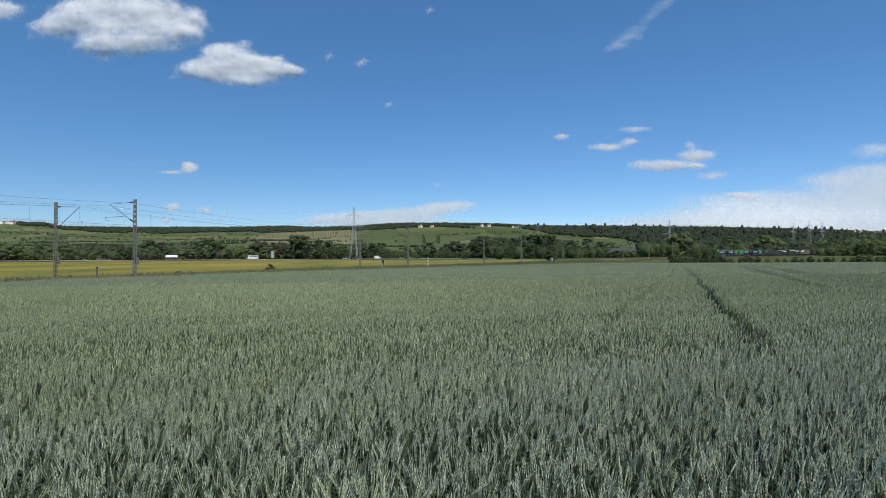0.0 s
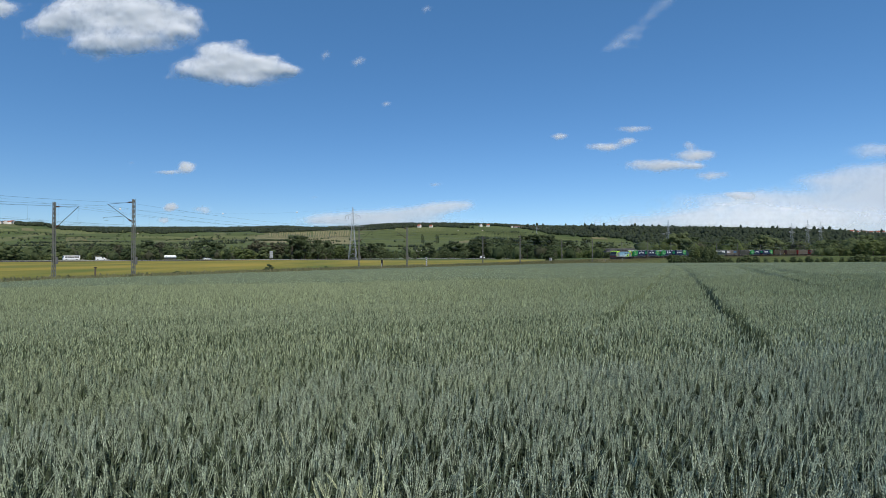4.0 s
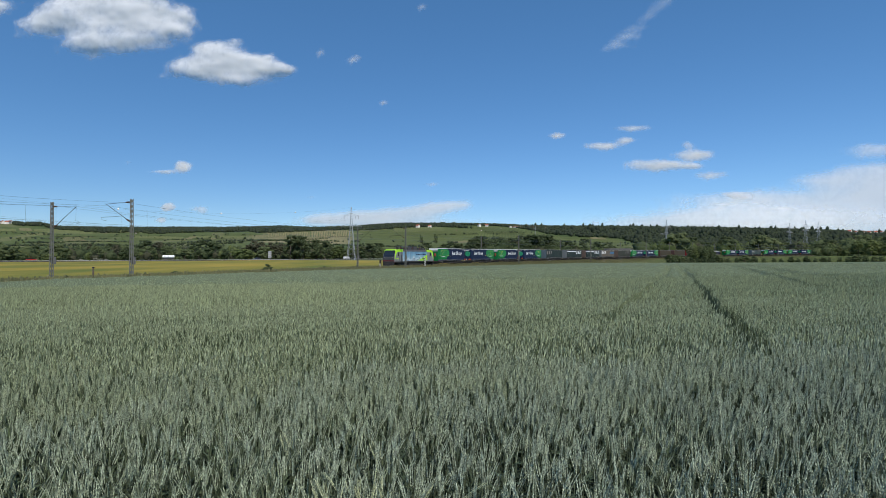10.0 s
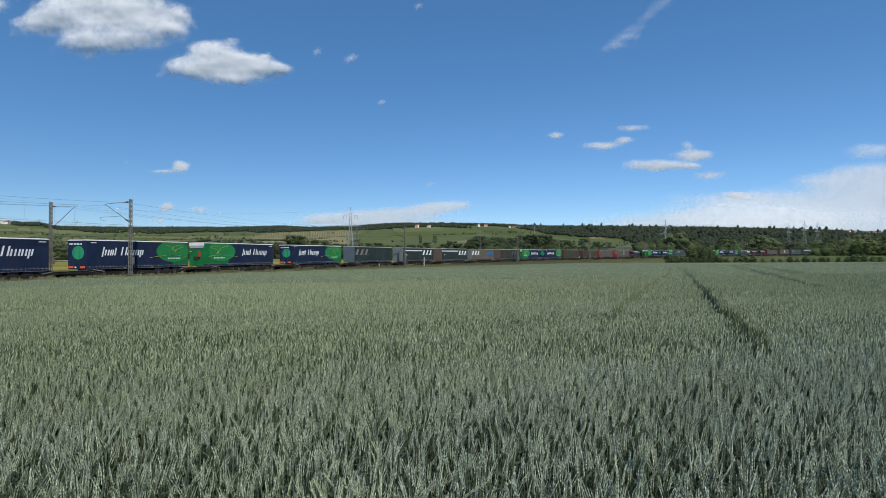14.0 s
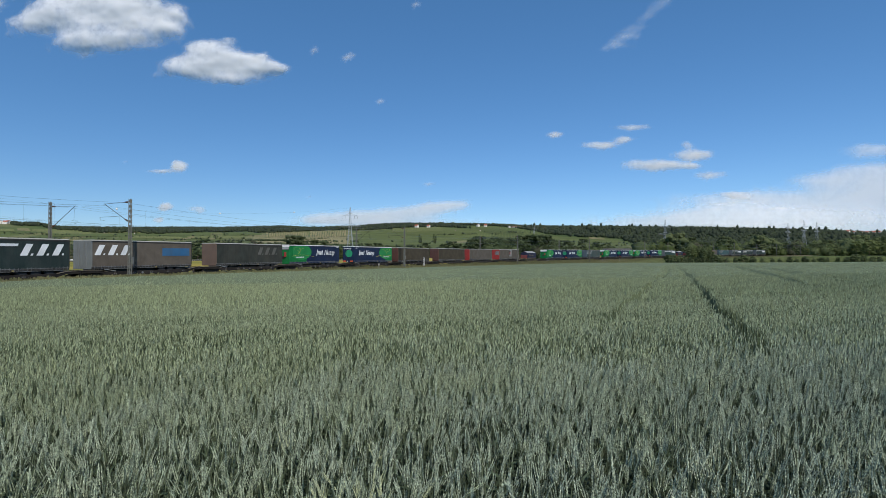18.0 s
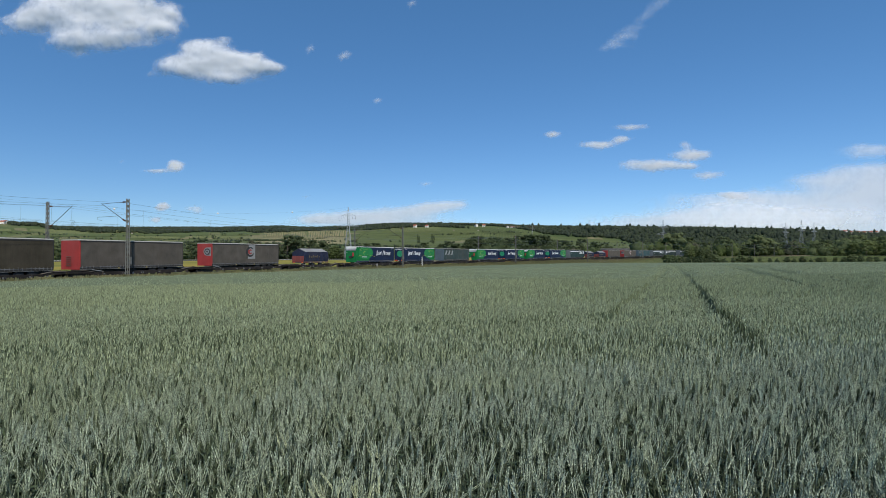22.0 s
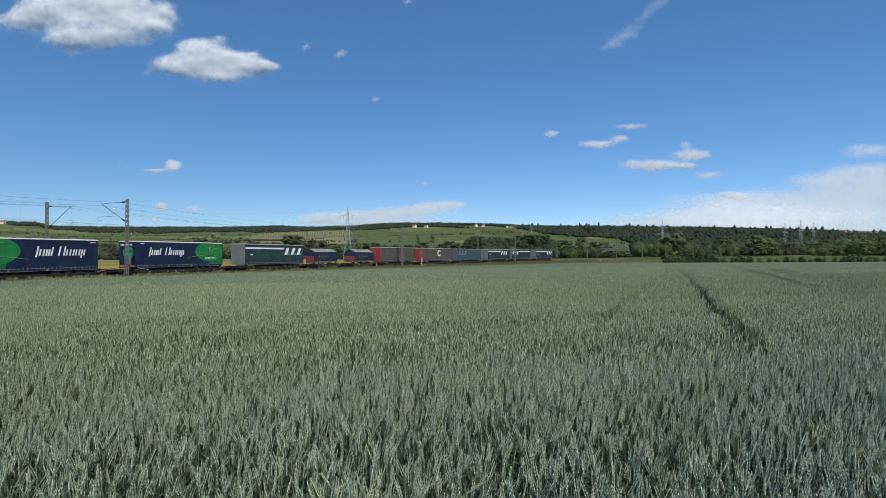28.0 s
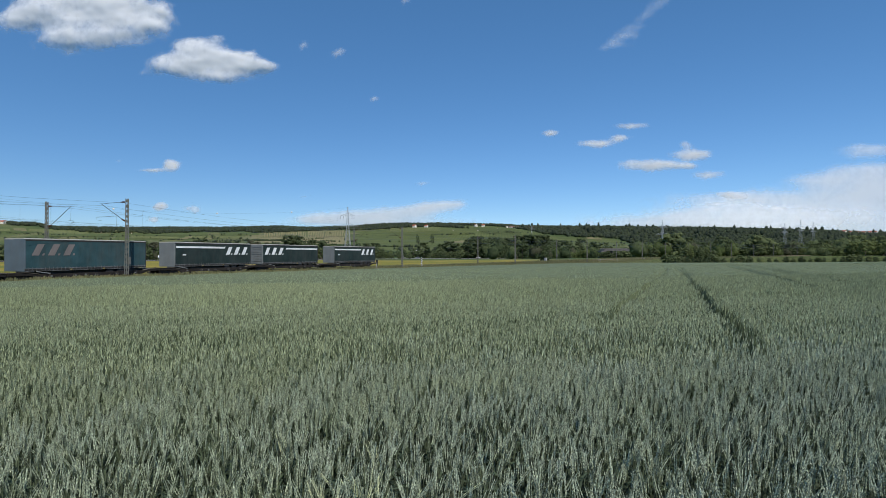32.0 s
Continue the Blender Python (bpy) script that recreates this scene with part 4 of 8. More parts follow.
def make_load(kind):
    if kind == JF:
        return green_blue_forward()
    if kind == JB:
        return green_blue_backward()
    if kind == "low":
        return swap_body()
    if kind == 5:
        return grey_trailer("faded slate-teal curtain-sided trailer with worn pale lettering shapes", M_SLATE, M_FRONTBLUE, M_RUSTFADE, 0.6)
    if kind == 6:
        return grey_trailer("slate grey curtain-sided trailer with white stripe and block mark", M_SLATE, M_FRONTGREY, M_LETTER, 8.6, (0.3, 8.2), tag=True)
    if kind == 7:
        return grey_trailer("slate grey trailer with white stripe and rust-brown end", M_SLATE, M_FRONTBROWN, M_LETTER, 8.9, (0.3, 8.5), tag=True)
    if kind == 8:
        return grey_trailer("brownish grey trailer with blue repair patch and pale mark", M_BROWNGREY, M_FRONTGREY, M_LETTER, 0.5, face="ribs", patch=(9.0, 13.2))
    if kind == 9:
        return grey_trailer("plain dark grey trailer with faint worn lettering shapes", M_GREYGREEN, M_FRONTBROWN, M_FAINT, 8.2)
    if kind in (12, 13):
        return grey_trailer("dark brown curtain-sided trailer with slatted maroon end", M_BROWN, M_SLATRED, face="slats")
    if kind in (14, 24):
        return grey_trailer("mid grey curtain-sided trailer with red end wall", M_MIDGREY, M_RED, face="ladder")
    if kind in (15, 25):
        ob = grey_trailer("grey curtain-sided trailer with round emblem and red end", M_MIDGREY, M_RED)
        round_mark(ob, 7.3, 2.95, 0.72, M_SLATRED if kind == 25 else M_FADED)
        bm = bmesh.new()
        bm_box(bm, 0.5, 1.12, -0.02, 0.0, 2.3, 3.6, 0.005)
        bm_cyl(bm, (0.5, -0.01, 2.95), (0, 1, 0), 0.65, 0.02, 28)
        part("emblem_plate", bm, M_FADED, ob)
        for r, m, dy in ((0.5, M_DARKSTEEL, 0.028), (0.33, M_FADED, 0.036), (0.16, M_DARKSTEEL, 0.044)):
            bm = bmesh.new()
            bm_cyl(bm, (0.5, -dy, 2.95), (0, 1, 0), r, 0.012, 24)
            part("emblem_ring", bm, m, ob)
        return ob
    if kind == 18:
        return grey_trailer("faded teal curtain-sided trailer with worn pale mark", M_TEAL, M_FRONTBLUE, M_FADED, 0.8)
    if kind == 23:
        return grey_trailer("dark green-grey trailer with white stripe and ribbed grey end", M_GREENSLATE, M_FRONTGREY, M_LETTER, 8.9, (0.2, 8.6), face="ribs", tag=True)
    if kind == 26:
        return grey_trailer("faded blue-teal curtain-sided trailer with worn rose mark", M_BLUEFADE, M_FRONTBLUE, M_RUSTFADE, 0.8)
    if kind == 27:
        return grey_trailer("slate grey trailer with white stripe and block mark", M_SLATE, M_FRONTGREY, M_LETTER, 8.8, (0.2, 8.4), tag=True)
    if kind == 28:
        ob = grey_trailer("slate grey trailer with block mark and slatted grey end", M_SLATE, M_FRONTGREY, M_LETTER, 0.6, None, face="slats")
        flat(ob, "stripe", M_LETTER, [(5.2, 3.45), (13.4, 3.45), (13.4, 3.73), (5.3, 3.73)])
        return ob
    return grey_trailer("slate grey trailer with white stripe at the train's end", M_SLATE, M_FRONTGREY, M_LETTER, 8.8, (0.2, 8.4), tag=True)


def locomotive():
    ob = thing("locomotive", "lime green and grey electric locomotive with alpine print", "locomotive")
    M_LGREY = paint("silver_grey_paint", (0.20, 0.205, 0.21), 0.35, amount=0.2)
    M_LIME = paint("lime_green_paint", (0.38, 0.72, 0.02), 0.35, amount=0.05)
    M_ROOFD = paint("dark_roof_paint", (0.06, 0.06, 0.065), 0.6)
    M_MASK = paint("silver_front_mask", (0.075, 0.078, 0.082), 0.35, amount=0.2)
    M_MAROON = paint("dark_red_buffer_beam", (0.10, 0.014, 0.018), 0.5)
    L = 16.3
    W = 1.5
    # picture panel: sky over a snow range
    art = bpy.data.materials.new("alpine_print")
    art.use_nodes = True
    n, l = art.node_tree.nodes, art.node_tree.links
    b = n["Principled BSDF"]
    b.inputs["Roughness"].default_value = 0.35
    tc = n.new("ShaderNodeTexCoord")
    sep = n.new("ShaderNodeSeparateXYZ")
    l.new(tc.outputs["Object"], sep.inputs[0])
    nz = n.new("ShaderNodeTexNoise")
    nz.inputs["Scale"].default_value = 0.9
    nz.inputs["Detail"].default_value = 9
    nz.inputs["Roughness"].default_value = 0.65
    mp = n.new("ShaderNodeMapping")
    mp.inputs["Scale"].default_value = (0, 0.7, 0.35)
    l.new(tc.outputs["Object"], mp.inputs[0])
    l.new(mp.outputs[0], nz.inputs["Vector"])
    h = n.new("ShaderNodeMath")
    h.operation = 'MULTIPLY_ADD'
    l.new(nz.outputs["Fac"], h.inputs[0])
    h.inputs[1].default_value = -4.2
    l.new(sep.outputs["Z"], h.inputs[2])
    r = n.new("ShaderNodeValToRGB")
    e = r.color_ramp.elements
    e[0].position, e[0].color = 0.0, (0.02, 0.07, 0.14, 1)
    e[1].position, e[1].color = 1.0, (0.07, 0.19, 0.33, 1)
    for pos, c in ((0.10, (0.55, 0.62, 0.66, 1)), (0.22, (0.05, 0.12, 0.18, 1)), (0.30, (0.60, 0.66, 0.70, 1)), (0.36, (0.30, 0.44, 0.52, 1)), (0.62, (0.17, 0.33, 0.46, 1))):
        el = e.new(pos)
        el.color = c
    mr = n.new("ShaderNodeMapRange")
    l.new(h.outputs[0], mr.inputs[0])
    mr.inputs[1].default_value, mr.inputs[2].default_value = -1.25, 1.7
    l.new(mr.outputs[0], r.inputs[0])
    l.new(r.outputs[0], b.inputs["Base Color"])

    box_part("underframe", ob, M_DARKSTEEL, -W + 0.05, W - 0.05, -0.4, L + 0.4, 0.98, 1.28, 0.04)
    bm = bmesh.new()
    bm_prism(bm, [(-W, 1.25), (W, 1.25), (W, 3.45), (W - 0.22, 3.72), (-W + 0.22, 3.72), (-W, 3.45)], 2.6, L - 2.6)
    part("machine_room", bm, M_LGREY, ob)
    box_part("picture_panel", ob, art, W - 0.02, W + 0.012, 3.0, L - 2.7, 1.36, 3.40, 0.004, "sky-blue print of snowy mountains")
    bm = bmesh.new()
    bm_prism(bm, [(L - 6.8, 1.38), (L - 2.72, 1.38), (L - 2.72, 2.75), (L - 3.6, 2.52), (L - 4.8, 2.12), (L - 6.0, 1.62)], W + 0.014, W + 0.02, axis='x')
    part("lime_swoosh", bm, M_LIME, ob)
    for i in range(3):
        box_part("print_block", ob, M_NAVY, W + 0.022, W + 0.028, L - 5.0 + i * 0.42, L - 4.7 + i * 0.42, 1.62, 2.02 - 0.08 * i)
    yy = 8.6
    for w in (0.55, 0.7, 0.5, 0.45, 0.4, 0.6, 0.8):
        box_part("print_block", ob, M_NAVY, W + 0.014, W + 0.02, yy, yy + w * 0.8, 2.66, 2.90)
        yy += w + 0.06
    for y in (6.0, 11.6):
        box_part("panel_joint", ob, M_DARKSTEEL, W + 0.013, W + 0.02, y, y + 0.06, 1.36, 3.4)
    box_part("roof_deck", ob, M_ROOFD, -W + 0.25, W - 0.25, 1.8, L - 1.8, 3.70, 3.86, 0.03)
    bm = bmesh.new()
    bm_prism(bm, [(W - 0.26, 3.70), (W, 3.44), (W + 0.01, 3.52), (W - 0.24, 3.80)], 2.6, L - 2.6)
    part("roof_edge", bm, M_ROOFD, ob)
    for end in (0, 1):
        def Y(y):
            y = max(y, 0.35 - (0.35 - y) * 0.65)
            return L - y if end else y
        side = [(Y(2.6), 1.25), (Y(-0.55), 1.25), (Y(-0.62), 2.1), (Y(0.35), 3.62), (Y(0.9), 3.80), (Y(2.6), 3.80)]
        bm = bmesh.new()
        bm_prism(bm, side, -W, W, axis='x')
        cab = part("cab", bm, M_LGREY, ob)
        hood = [(Y(3.0), 3.30), (Y(3.0), 3.86), (Y(0.9), 3.86), (Y(0.28), 3.62), (Y(-0.40), 2.25), (Y(-0.42), 1.75), (Y(0.0), 1.75), (Y(0.10), 2.3), (Y(0.72), 3.20), (Y(1.05), 3.30)]
        bm = bmesh.new()
        bm_prism(bm, hood, -W - 0.015, W + 0.015, axis='x')
        part("lime_hood", bm, M_LIME, cab, "lime green band round the cab")
        bm = bmesh.new()
        bm_prism(bm, [(Y(-0.60), 2.28), (Y(0.24), 3.58), (Y(0.18), 3.66), (Y(-0.68), 2.30)], -W + 0.12, W - 0.12, axis='x')
        part("windscreen", bm, M_GLASS_DARK, cab, "dark raked windscreen")
        bm = bmesh.new()
        bm_prism(bm, [(Y(-0.55), 1.55), (Y(-0.62), 2.25), (Y(-0.74), 2.22), (Y(-0.74), 1.55)], -W + 0.04, W - 0.04, axis='x')
        part("front_mask", bm, M_MASK, cab)
        for z in (1.62, 1.78, 1.94):
            bm = bmesh.new()
            bm_prism(bm, [(Y(-0.73), z), (Y(-0.77), z), (Y(-0.77), z + 0.06), (Y(-0.73), z + 0.06)], -W + 0.1, W - 0.1, axis='x')
            part("grille_bar", bm, M_DARKSTEEL, cab)
        for x in (-1.1, 1.1):
            bm = bmesh.new()
            bm_cyl(bm, (x, Y(-0.75), 2.08), (0, 1, 0), 0.09, 0.05, 14)
            part("headlight", bm, M_FADED, cab)
        bm = bmesh.new()
        bm_prism(bm, [(Y(-0.5), 1.0), (Y(-0.72), 1.0), (Y(-0.74), 1.55), (Y(-0.5), 1.55)], -W + 0.02, W - 0.02, axis='x')
        part("buffer_beam", bm, M_MAROON, cab, "dark red buffer beam")
        bm = bmesh.new()
        bm_prism(bm, [(Y(-0.3), 0.15), (Y(-0.95), 0.15), (Y(-0.75), 0.9), (Y(-0.3), 0.98)], -W + 0.15, W - 0.15, axis='x')
        part("snowplough", bm, M_DARKSTEEL, cab)
        for x in (-0.88, 0.88):
            bm = bmesh.new()
            bm_cyl(bm, (x, Y(-0.95), 1.06), (0, 1, 0), 0.12, 0.45, 10)
            bm_cyl(bm, (x, Y(-1.18), 1.06), (0, 1, 0), 0.27, 0.06, 18)
            part("buffer", bm, M_DARKSTEEL, ob)
        box_part("cab_window", cab, M_GLASS_DARK, W + 0.0, W + 0.012, min(Y(1.05), Y(1.55)), max(Y(1.05), Y(1.55)), 2.45, 3.2, 0.004)
        box_part("cab_door", cab, M_LGREY, W + 0.0, W + 0.008, min(Y(1.75), Y(2.35)), max(Y(1.75), Y(2.35)), 1.32, 3.3, 0.004)
        for yy in (1.7, 2.42):
            bm = bmesh.new()
            bm_bar(bm, (W + 0.05, Y(yy), 1.4), (W + 0.05, Y(yy), 2.6), 0.035, sides=6)
            part("handrail", bm, M_DARKSTEEL, cab)
        if not end:
            box_part("side_emblem", cab, M_LIME, W + 0.0, W + 0.012, 0.55, 1.35, 1.75, 2.0)
    for y in (3.4, L - 3.4):
        for dy in (-1.3, 1.3):
            bm = bmesh.new()
            for x in (-0.75, 0.75):
                bm_cyl(bm, (x, y + dy, 0.62), (1, 0, 0), 0.62, 0.14, 24)
                bm_cyl(bm, (x * 1.2, y + dy, 0.62), (1, 0, 0), 0.2, 0.2, 12)
            part("wheelset", bm, M_WHEEL, ob)
        bm = bmesh.new()
        for x in (-1.08, 1.08):
            bm_prism(bm, [(y - 2.1, 0.75), (y - 0.7, 0.45), (y + 0.7, 0.45), (y + 2.1, 0.75), (y + 2.1, 1.0), (y - 2.1, 1.0)], x - 0.07, x + 0.07, axis='x')
            for dy in (-1.3, -0.55, 0.55, 1.3):
                bm_cyl(bm, (x * 1.08, y + dy, 0.85), (0, 0, 1), 0.12, 0.4, 10)
        part("bogie_frame", bm, M_DARKSTEEL, ob)
    box_part("transformer_tank", ob, M_DARKSTEEL, -1.3, 1.3, 5.7, 11.5, 0.30, 1.0, 0.08)
    # roof gear
    for y in (3.6, 5.2, 7.0, 8.6, 10.2, 11.8):
        bm = bmesh.new()
        for x in (-0.5, 0.5):
            for k in range(3):
                bm_cyl(bm, (x, y, 4.02 + k * 0.16), (0, 0, 1), 0.13, 0.08, 10)
            bm_cyl(bm, (x, y, 4.20), (0, 0, 1), 0.06, 0.70, 8)
        part("roof_insulator", bm, M_INSUL, ob)
    bm = bmesh.new()
    for x in (-0.5, 0.5):
        bm_bar(bm, (x, 3.4, 4.56), (x, 12.2, 4.56), 0.06, sides=6)
    part("busbar", bm, M_WIRE, ob)
    for y0, y1, h in ((6.2, 7.6, 0.50), (9.0, 10.2, 0.62), (12.6, 13.2, 0.40)):
        box_part("roof_box", ob, M_ROOFD, -0.8, 0.8, y0, y1, 3.85, 3.85 + h, 0.04)
    for yb, up in ((3.3, 0.38), (13.3, CONTACT - 4.35)):
        f = -1 if yb < 8 else 1
        bm = bmesh.new()
        for x in (-0.55, 0.55):
            bm_bar(bm, (x, yb - 0.9, 4.25), (x, yb + 0.9, 4.25), 0.08)
            for dy in (-0.7, 0.7):
                bm_cyl(bm, (x, yb + dy, 4.04), (0, 0, 1), 0.09, 0.40, 10)
        knee = (yb + f * 1.3, 4.28 + up * 0.45)
        bm_bar(bm, (0, yb - f * 0.2, 4.3), (0, *knee), 0.09, sides=8)
        for x in (-0.25, 0.25):
            bm_bar(bm, (0, *knee), (x, yb - f * 0.1, 4.30 + up), 0.05, sides=6)
        part("pantograph_arm", bm, M_DARKSTEEL, ob, "raised current collector arm" if up > 1 else "folded current collector arm")
        bm = bmesh.new()
        for d in (-0.2, 0.2):
            bm_bar(bm, (-0.55, yb - f * 0.1 + d, 4.34 + up), (0.55, yb - f * 0.1 + d, 4.34 + up), 0.05)
            for x in (-1, 1):
                bm_bar(bm, (x * 0.55, yb - f * 0.1 + d, 4.34 + up), (x * 0.92, yb - f * 0.1 + d, 4.15 + up), 0.04)
        bm_bar(bm, (-0.3, yb - f * 0.1 - 0.2, 4.33 + up), (-0.3, yb - f * 0.1 + 0.2, 4.33 + up), 0.04)
        part("pantograph_head", bm, M_DARKSTEEL, ob)
    return ob


RIDERS = []          # thing, leading position along the train, length over which it rides
protos = {}
loco = locomotive()
RIDERS.append((loco, 0.5, 16.3))
wagon_protos = {}
for i, (u, kind) in enumerate(LOADS):
    key = {13: 12, 24: 14}.get(kind, kind)
    if key in protos:
        ob = copy_thing(protos[key], Matrix())
    else:
        ob = protos[key] = settle(make_load(key))
    length = LOW_L if kind == "low" else LEN
    RIDERS.append((ob, u, length))
    lead = u - 1.9 if i == 0 else (LOADS[i - 1][0] + (LOW_L if LOADS[i - 1][1] == "low" else LEN) + u) / 2
    tail = (u + length + LOADS[i + 1][0]) / 2 if i + 1 < len(LOADS) else u + length + 0.9
    if kind == "low" and i == 15:
        lead, tail = u - 3.6, u + length + 3.7
    if i == 16:
        lead = LOADS[15][0] + 12.0
    if i == 14:
        tail = LOADS[15][0] - 3.6
    span = tail - lead
    hk = (round(span * 4), kind in HITCHED)
    if hk in wagon_protos:
        w = copy_thing(wagon_protos[hk], Matrix())
    else:
        w = wagon_protos[hk] = wagon(span, kind in HITCHED)
    RIDERS.append((w, lead, span))


def ride(ob, u, length):
    rows = []
    for k in range(33):
        s = U0 + u - SPEED * (k - 20)
        sa, sb = s + length * 0.12, s + length * 0.88
        xa, ya, _ = on_track(sa, NEAR_TRACK)
        xb, yb, _ = on_track(sb, NEAR_TRACK)
        za, zb = rail_z(sa), rail_z(sb)
        d = Vector((xb - xa, yb - ya, zb - za))
        yaw = math.degrees(math.atan2(d.x, d.y))
        pitch = math.degrees(math.atan2(d.z, math.hypot(d.x, d.y)))
        o = Vector((xa, ya, za)) - d.normalized() * length * 0.12
        rows.append((k, Matrix.Translation(o) @ Euler((radians(pitch), 0, -radians(yaw))).to_matrix().to_4x4()))
    walk(ob, rows)

# ================= wheat field =================
def wheat_mat(name, c_blue, c_warm, rough=0.55, spec=0.35, glow=0.0, island=0.35):
    """Grey-green wheat: drifts of bluish and yellowish green, from plant to plant lighter or darker."""
    m = bpy.data.materials.new(name)
    m.use_nodes = True
    n, l = m.node_tree.nodes, m.node_tree.links
    b = n["Principled BSDF"]
    b.inputs["Roughness"].default_value = rough
    b.inputs["Specular IOR Level"].default_value = spec
    tc = n.new("ShaderNodeTexCoord")

    def nz(scale, detail):
        t = n.new("ShaderNodeTexNoise")
        t.inputs["Scale"].default_value = scale
        t.inputs["Detail"].default_value = detail
        l.new(tc.outputs["Object"], t.inputs["Vector"])
        return t.outputs["Fac"]

    big, mid = nz(0.11, 3), nz(1.1, 4)
    # bluer towards the path and the right, yellower towards the railway
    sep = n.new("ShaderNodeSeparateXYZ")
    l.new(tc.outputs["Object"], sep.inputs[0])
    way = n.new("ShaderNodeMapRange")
    toward_rail = n.new("ShaderNodeMath")
    toward_rail.operation = 'MULTIPLY_ADD'
    l.new(sep.outputs["X"], toward_rail.inputs[0])
    toward_rail.inputs[1].default_value = -0.40
    l.new(sep.outputs["Y"], toward_rail.inputs[2])
    l.new(toward_rail.outputs[0], way.inputs[0])
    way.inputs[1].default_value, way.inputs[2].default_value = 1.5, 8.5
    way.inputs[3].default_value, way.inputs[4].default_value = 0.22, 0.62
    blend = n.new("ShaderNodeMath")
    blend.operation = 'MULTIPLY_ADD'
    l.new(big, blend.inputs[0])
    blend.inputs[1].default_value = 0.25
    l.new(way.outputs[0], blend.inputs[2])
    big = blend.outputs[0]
    geo = n.new("ShaderNodeNewGeometry")
    a = n.new("ShaderNodeMath")
    a.operation = 'MULTIPLY_ADD'
    l.new(mid, a.inputs[0])
    a.inputs[1].default_value = 0.6
    l.new(big, a.inputs[2])
    r = n.new("ShaderNodeValToRGB")
    r.color_ramp.elements[0].position, r.color_ramp.elements[1].position = 0.68, 0.95
    r.color_ramp.elements[0].color, r.color_ramp.elements[1].color = (*c_blue, 1), (*c_warm, 1)
    l.new(a.outputs[0], r.inputs[0])
    hsv = n.new("ShaderNodeHueSaturation")
    mr = n.new("ShaderNodeMapRange")
    l.new(geo.outputs["Random Per Island"], mr.inputs[0])
    mr.inputs[3].default_value, mr.inputs[4].default_value = 1 - island, 1 + island
    l.new(mr.outputs[0], hsv.inputs["Value"])
    l.new(r.outputs[0], hsv.inputs["Color"])
    l.new(hsv.outputs[0], b.inputs["Base Color"])
    if glow:
        tr = n.new("ShaderNodeBsdfTranslucent")
        l.new(hsv.outputs[0], tr.inputs[0])
        mx = n.new("ShaderNodeMixShader")
        mx.inputs[0].default_value = glow
        l.new(b.outputs[0], mx.inputs[1])
        l.new(tr.outputs[0], mx.inputs[2])
        l.new(mx.outputs[0], n["Material Output"].inputs[0])
    return m, n, l, b, nz


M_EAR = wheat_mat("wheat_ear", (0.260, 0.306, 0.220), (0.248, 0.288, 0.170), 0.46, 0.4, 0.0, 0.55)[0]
# leaves and stems darker than grown: shade of the dense crop put into their colour
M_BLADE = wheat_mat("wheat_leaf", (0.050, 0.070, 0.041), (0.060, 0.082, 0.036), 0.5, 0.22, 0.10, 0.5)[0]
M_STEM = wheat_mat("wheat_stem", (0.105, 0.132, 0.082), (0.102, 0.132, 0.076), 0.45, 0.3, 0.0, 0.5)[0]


def canopy_mat(name, c_blue, c_warm):
    m, n, l, b, nz = wheat_mat(name, c_blue, c_warm, 0.8, 0.1, 0, 0)
    mp = n.new("ShaderNodeTexNoise")
    mp.inputs["Scale"].default_value = 7.0
    mp.inputs["Detail"].default_value = 5
    tc = [x for x in n if x.type == 'TEX_COORD'][0]
    l.new(tc.outputs["Object"], mp.inputs["Vector"])
    bp = n.new("ShaderNodeBump")
    bp.inputs["Strength"].default_value = 1.0
    bp.inputs["Distance"].default_value = 0.12
    l.new(mp.outputs["Fac"], bp.inputs["Height"])
    l.new(bp.outputs[0], b.inputs["Normal"])
    return m


# leaf mass below the ears, its green lowered for the shade among the stalks
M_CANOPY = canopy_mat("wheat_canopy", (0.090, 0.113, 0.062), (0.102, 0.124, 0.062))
M_EARTOPS = canopy_mat("wheat_ear_tops", (0.118, 0.145, 0.092), (0.128, 0.156, 0.090))
WH = 0.815          # height of the crop
RUTS = [(0.96, 0.437, 6.0, 0.20, 1.0), (-1.36, 0.4515, 9.0, 0.17, 1.0), (3.9, 0.50, 18.0, 0.40, 1.0), (6.2, 0.50, 20.0, 0.40, 1.0)]


def rut_depth(x, y):
    """1 in the wheel tracks, 0 in the standing crop."""
    d = np.zeros_like(x)
    for c, k, y0, w, deep_by in RUTS:
        bend = 0.0009 * np.clip(y - 30, 0, None) ** 2
        lat = (x - (c + k * y - bend * 0.3)) / math.hypot(1, k)
        wob = 0.05 * np.sin(y * 1.7 + c) + 0.04 * np.sin(y * 0.6)
        d = np.maximum(d, deep_by * np.exp(-((lat + wob) / w) ** 2) * smooth(y0 - 0.7, y0 + 0.5, y) * (1 - smooth(60, 120, y)))
    return d


def drift(x, y):
    """Uneven height of the crop."""
    return 0.025 * np.sin(x * 1.3 + 0.4 * y) + 0.02 * np.sin(y * 2.1 - x * 0.7) + 0.02 * np.sin(x * 0.31 + y * 0.23)


def spread(rng, n, y0, y1, fade):
    """Plants at random over the wedge of field between two distances."""
    y = np.sqrt(rng.uniform(y0 * y0, y1 * y1, n))
    x = rng.uniform(-0.90, 0.90, n) * (y + 0.6)
    s, v = plan_sv(x, y)
    keep = (v > field_edge(s)) & (rut_depth(x, y) < rng.uniform(0.25, 0.9, n))
    if fade:
        share = smooth(fade[0], fade[1], y)
        keep &= rng.random(n) < (share if fade[2] else 1 - share)
    return x[keep], y[keep]


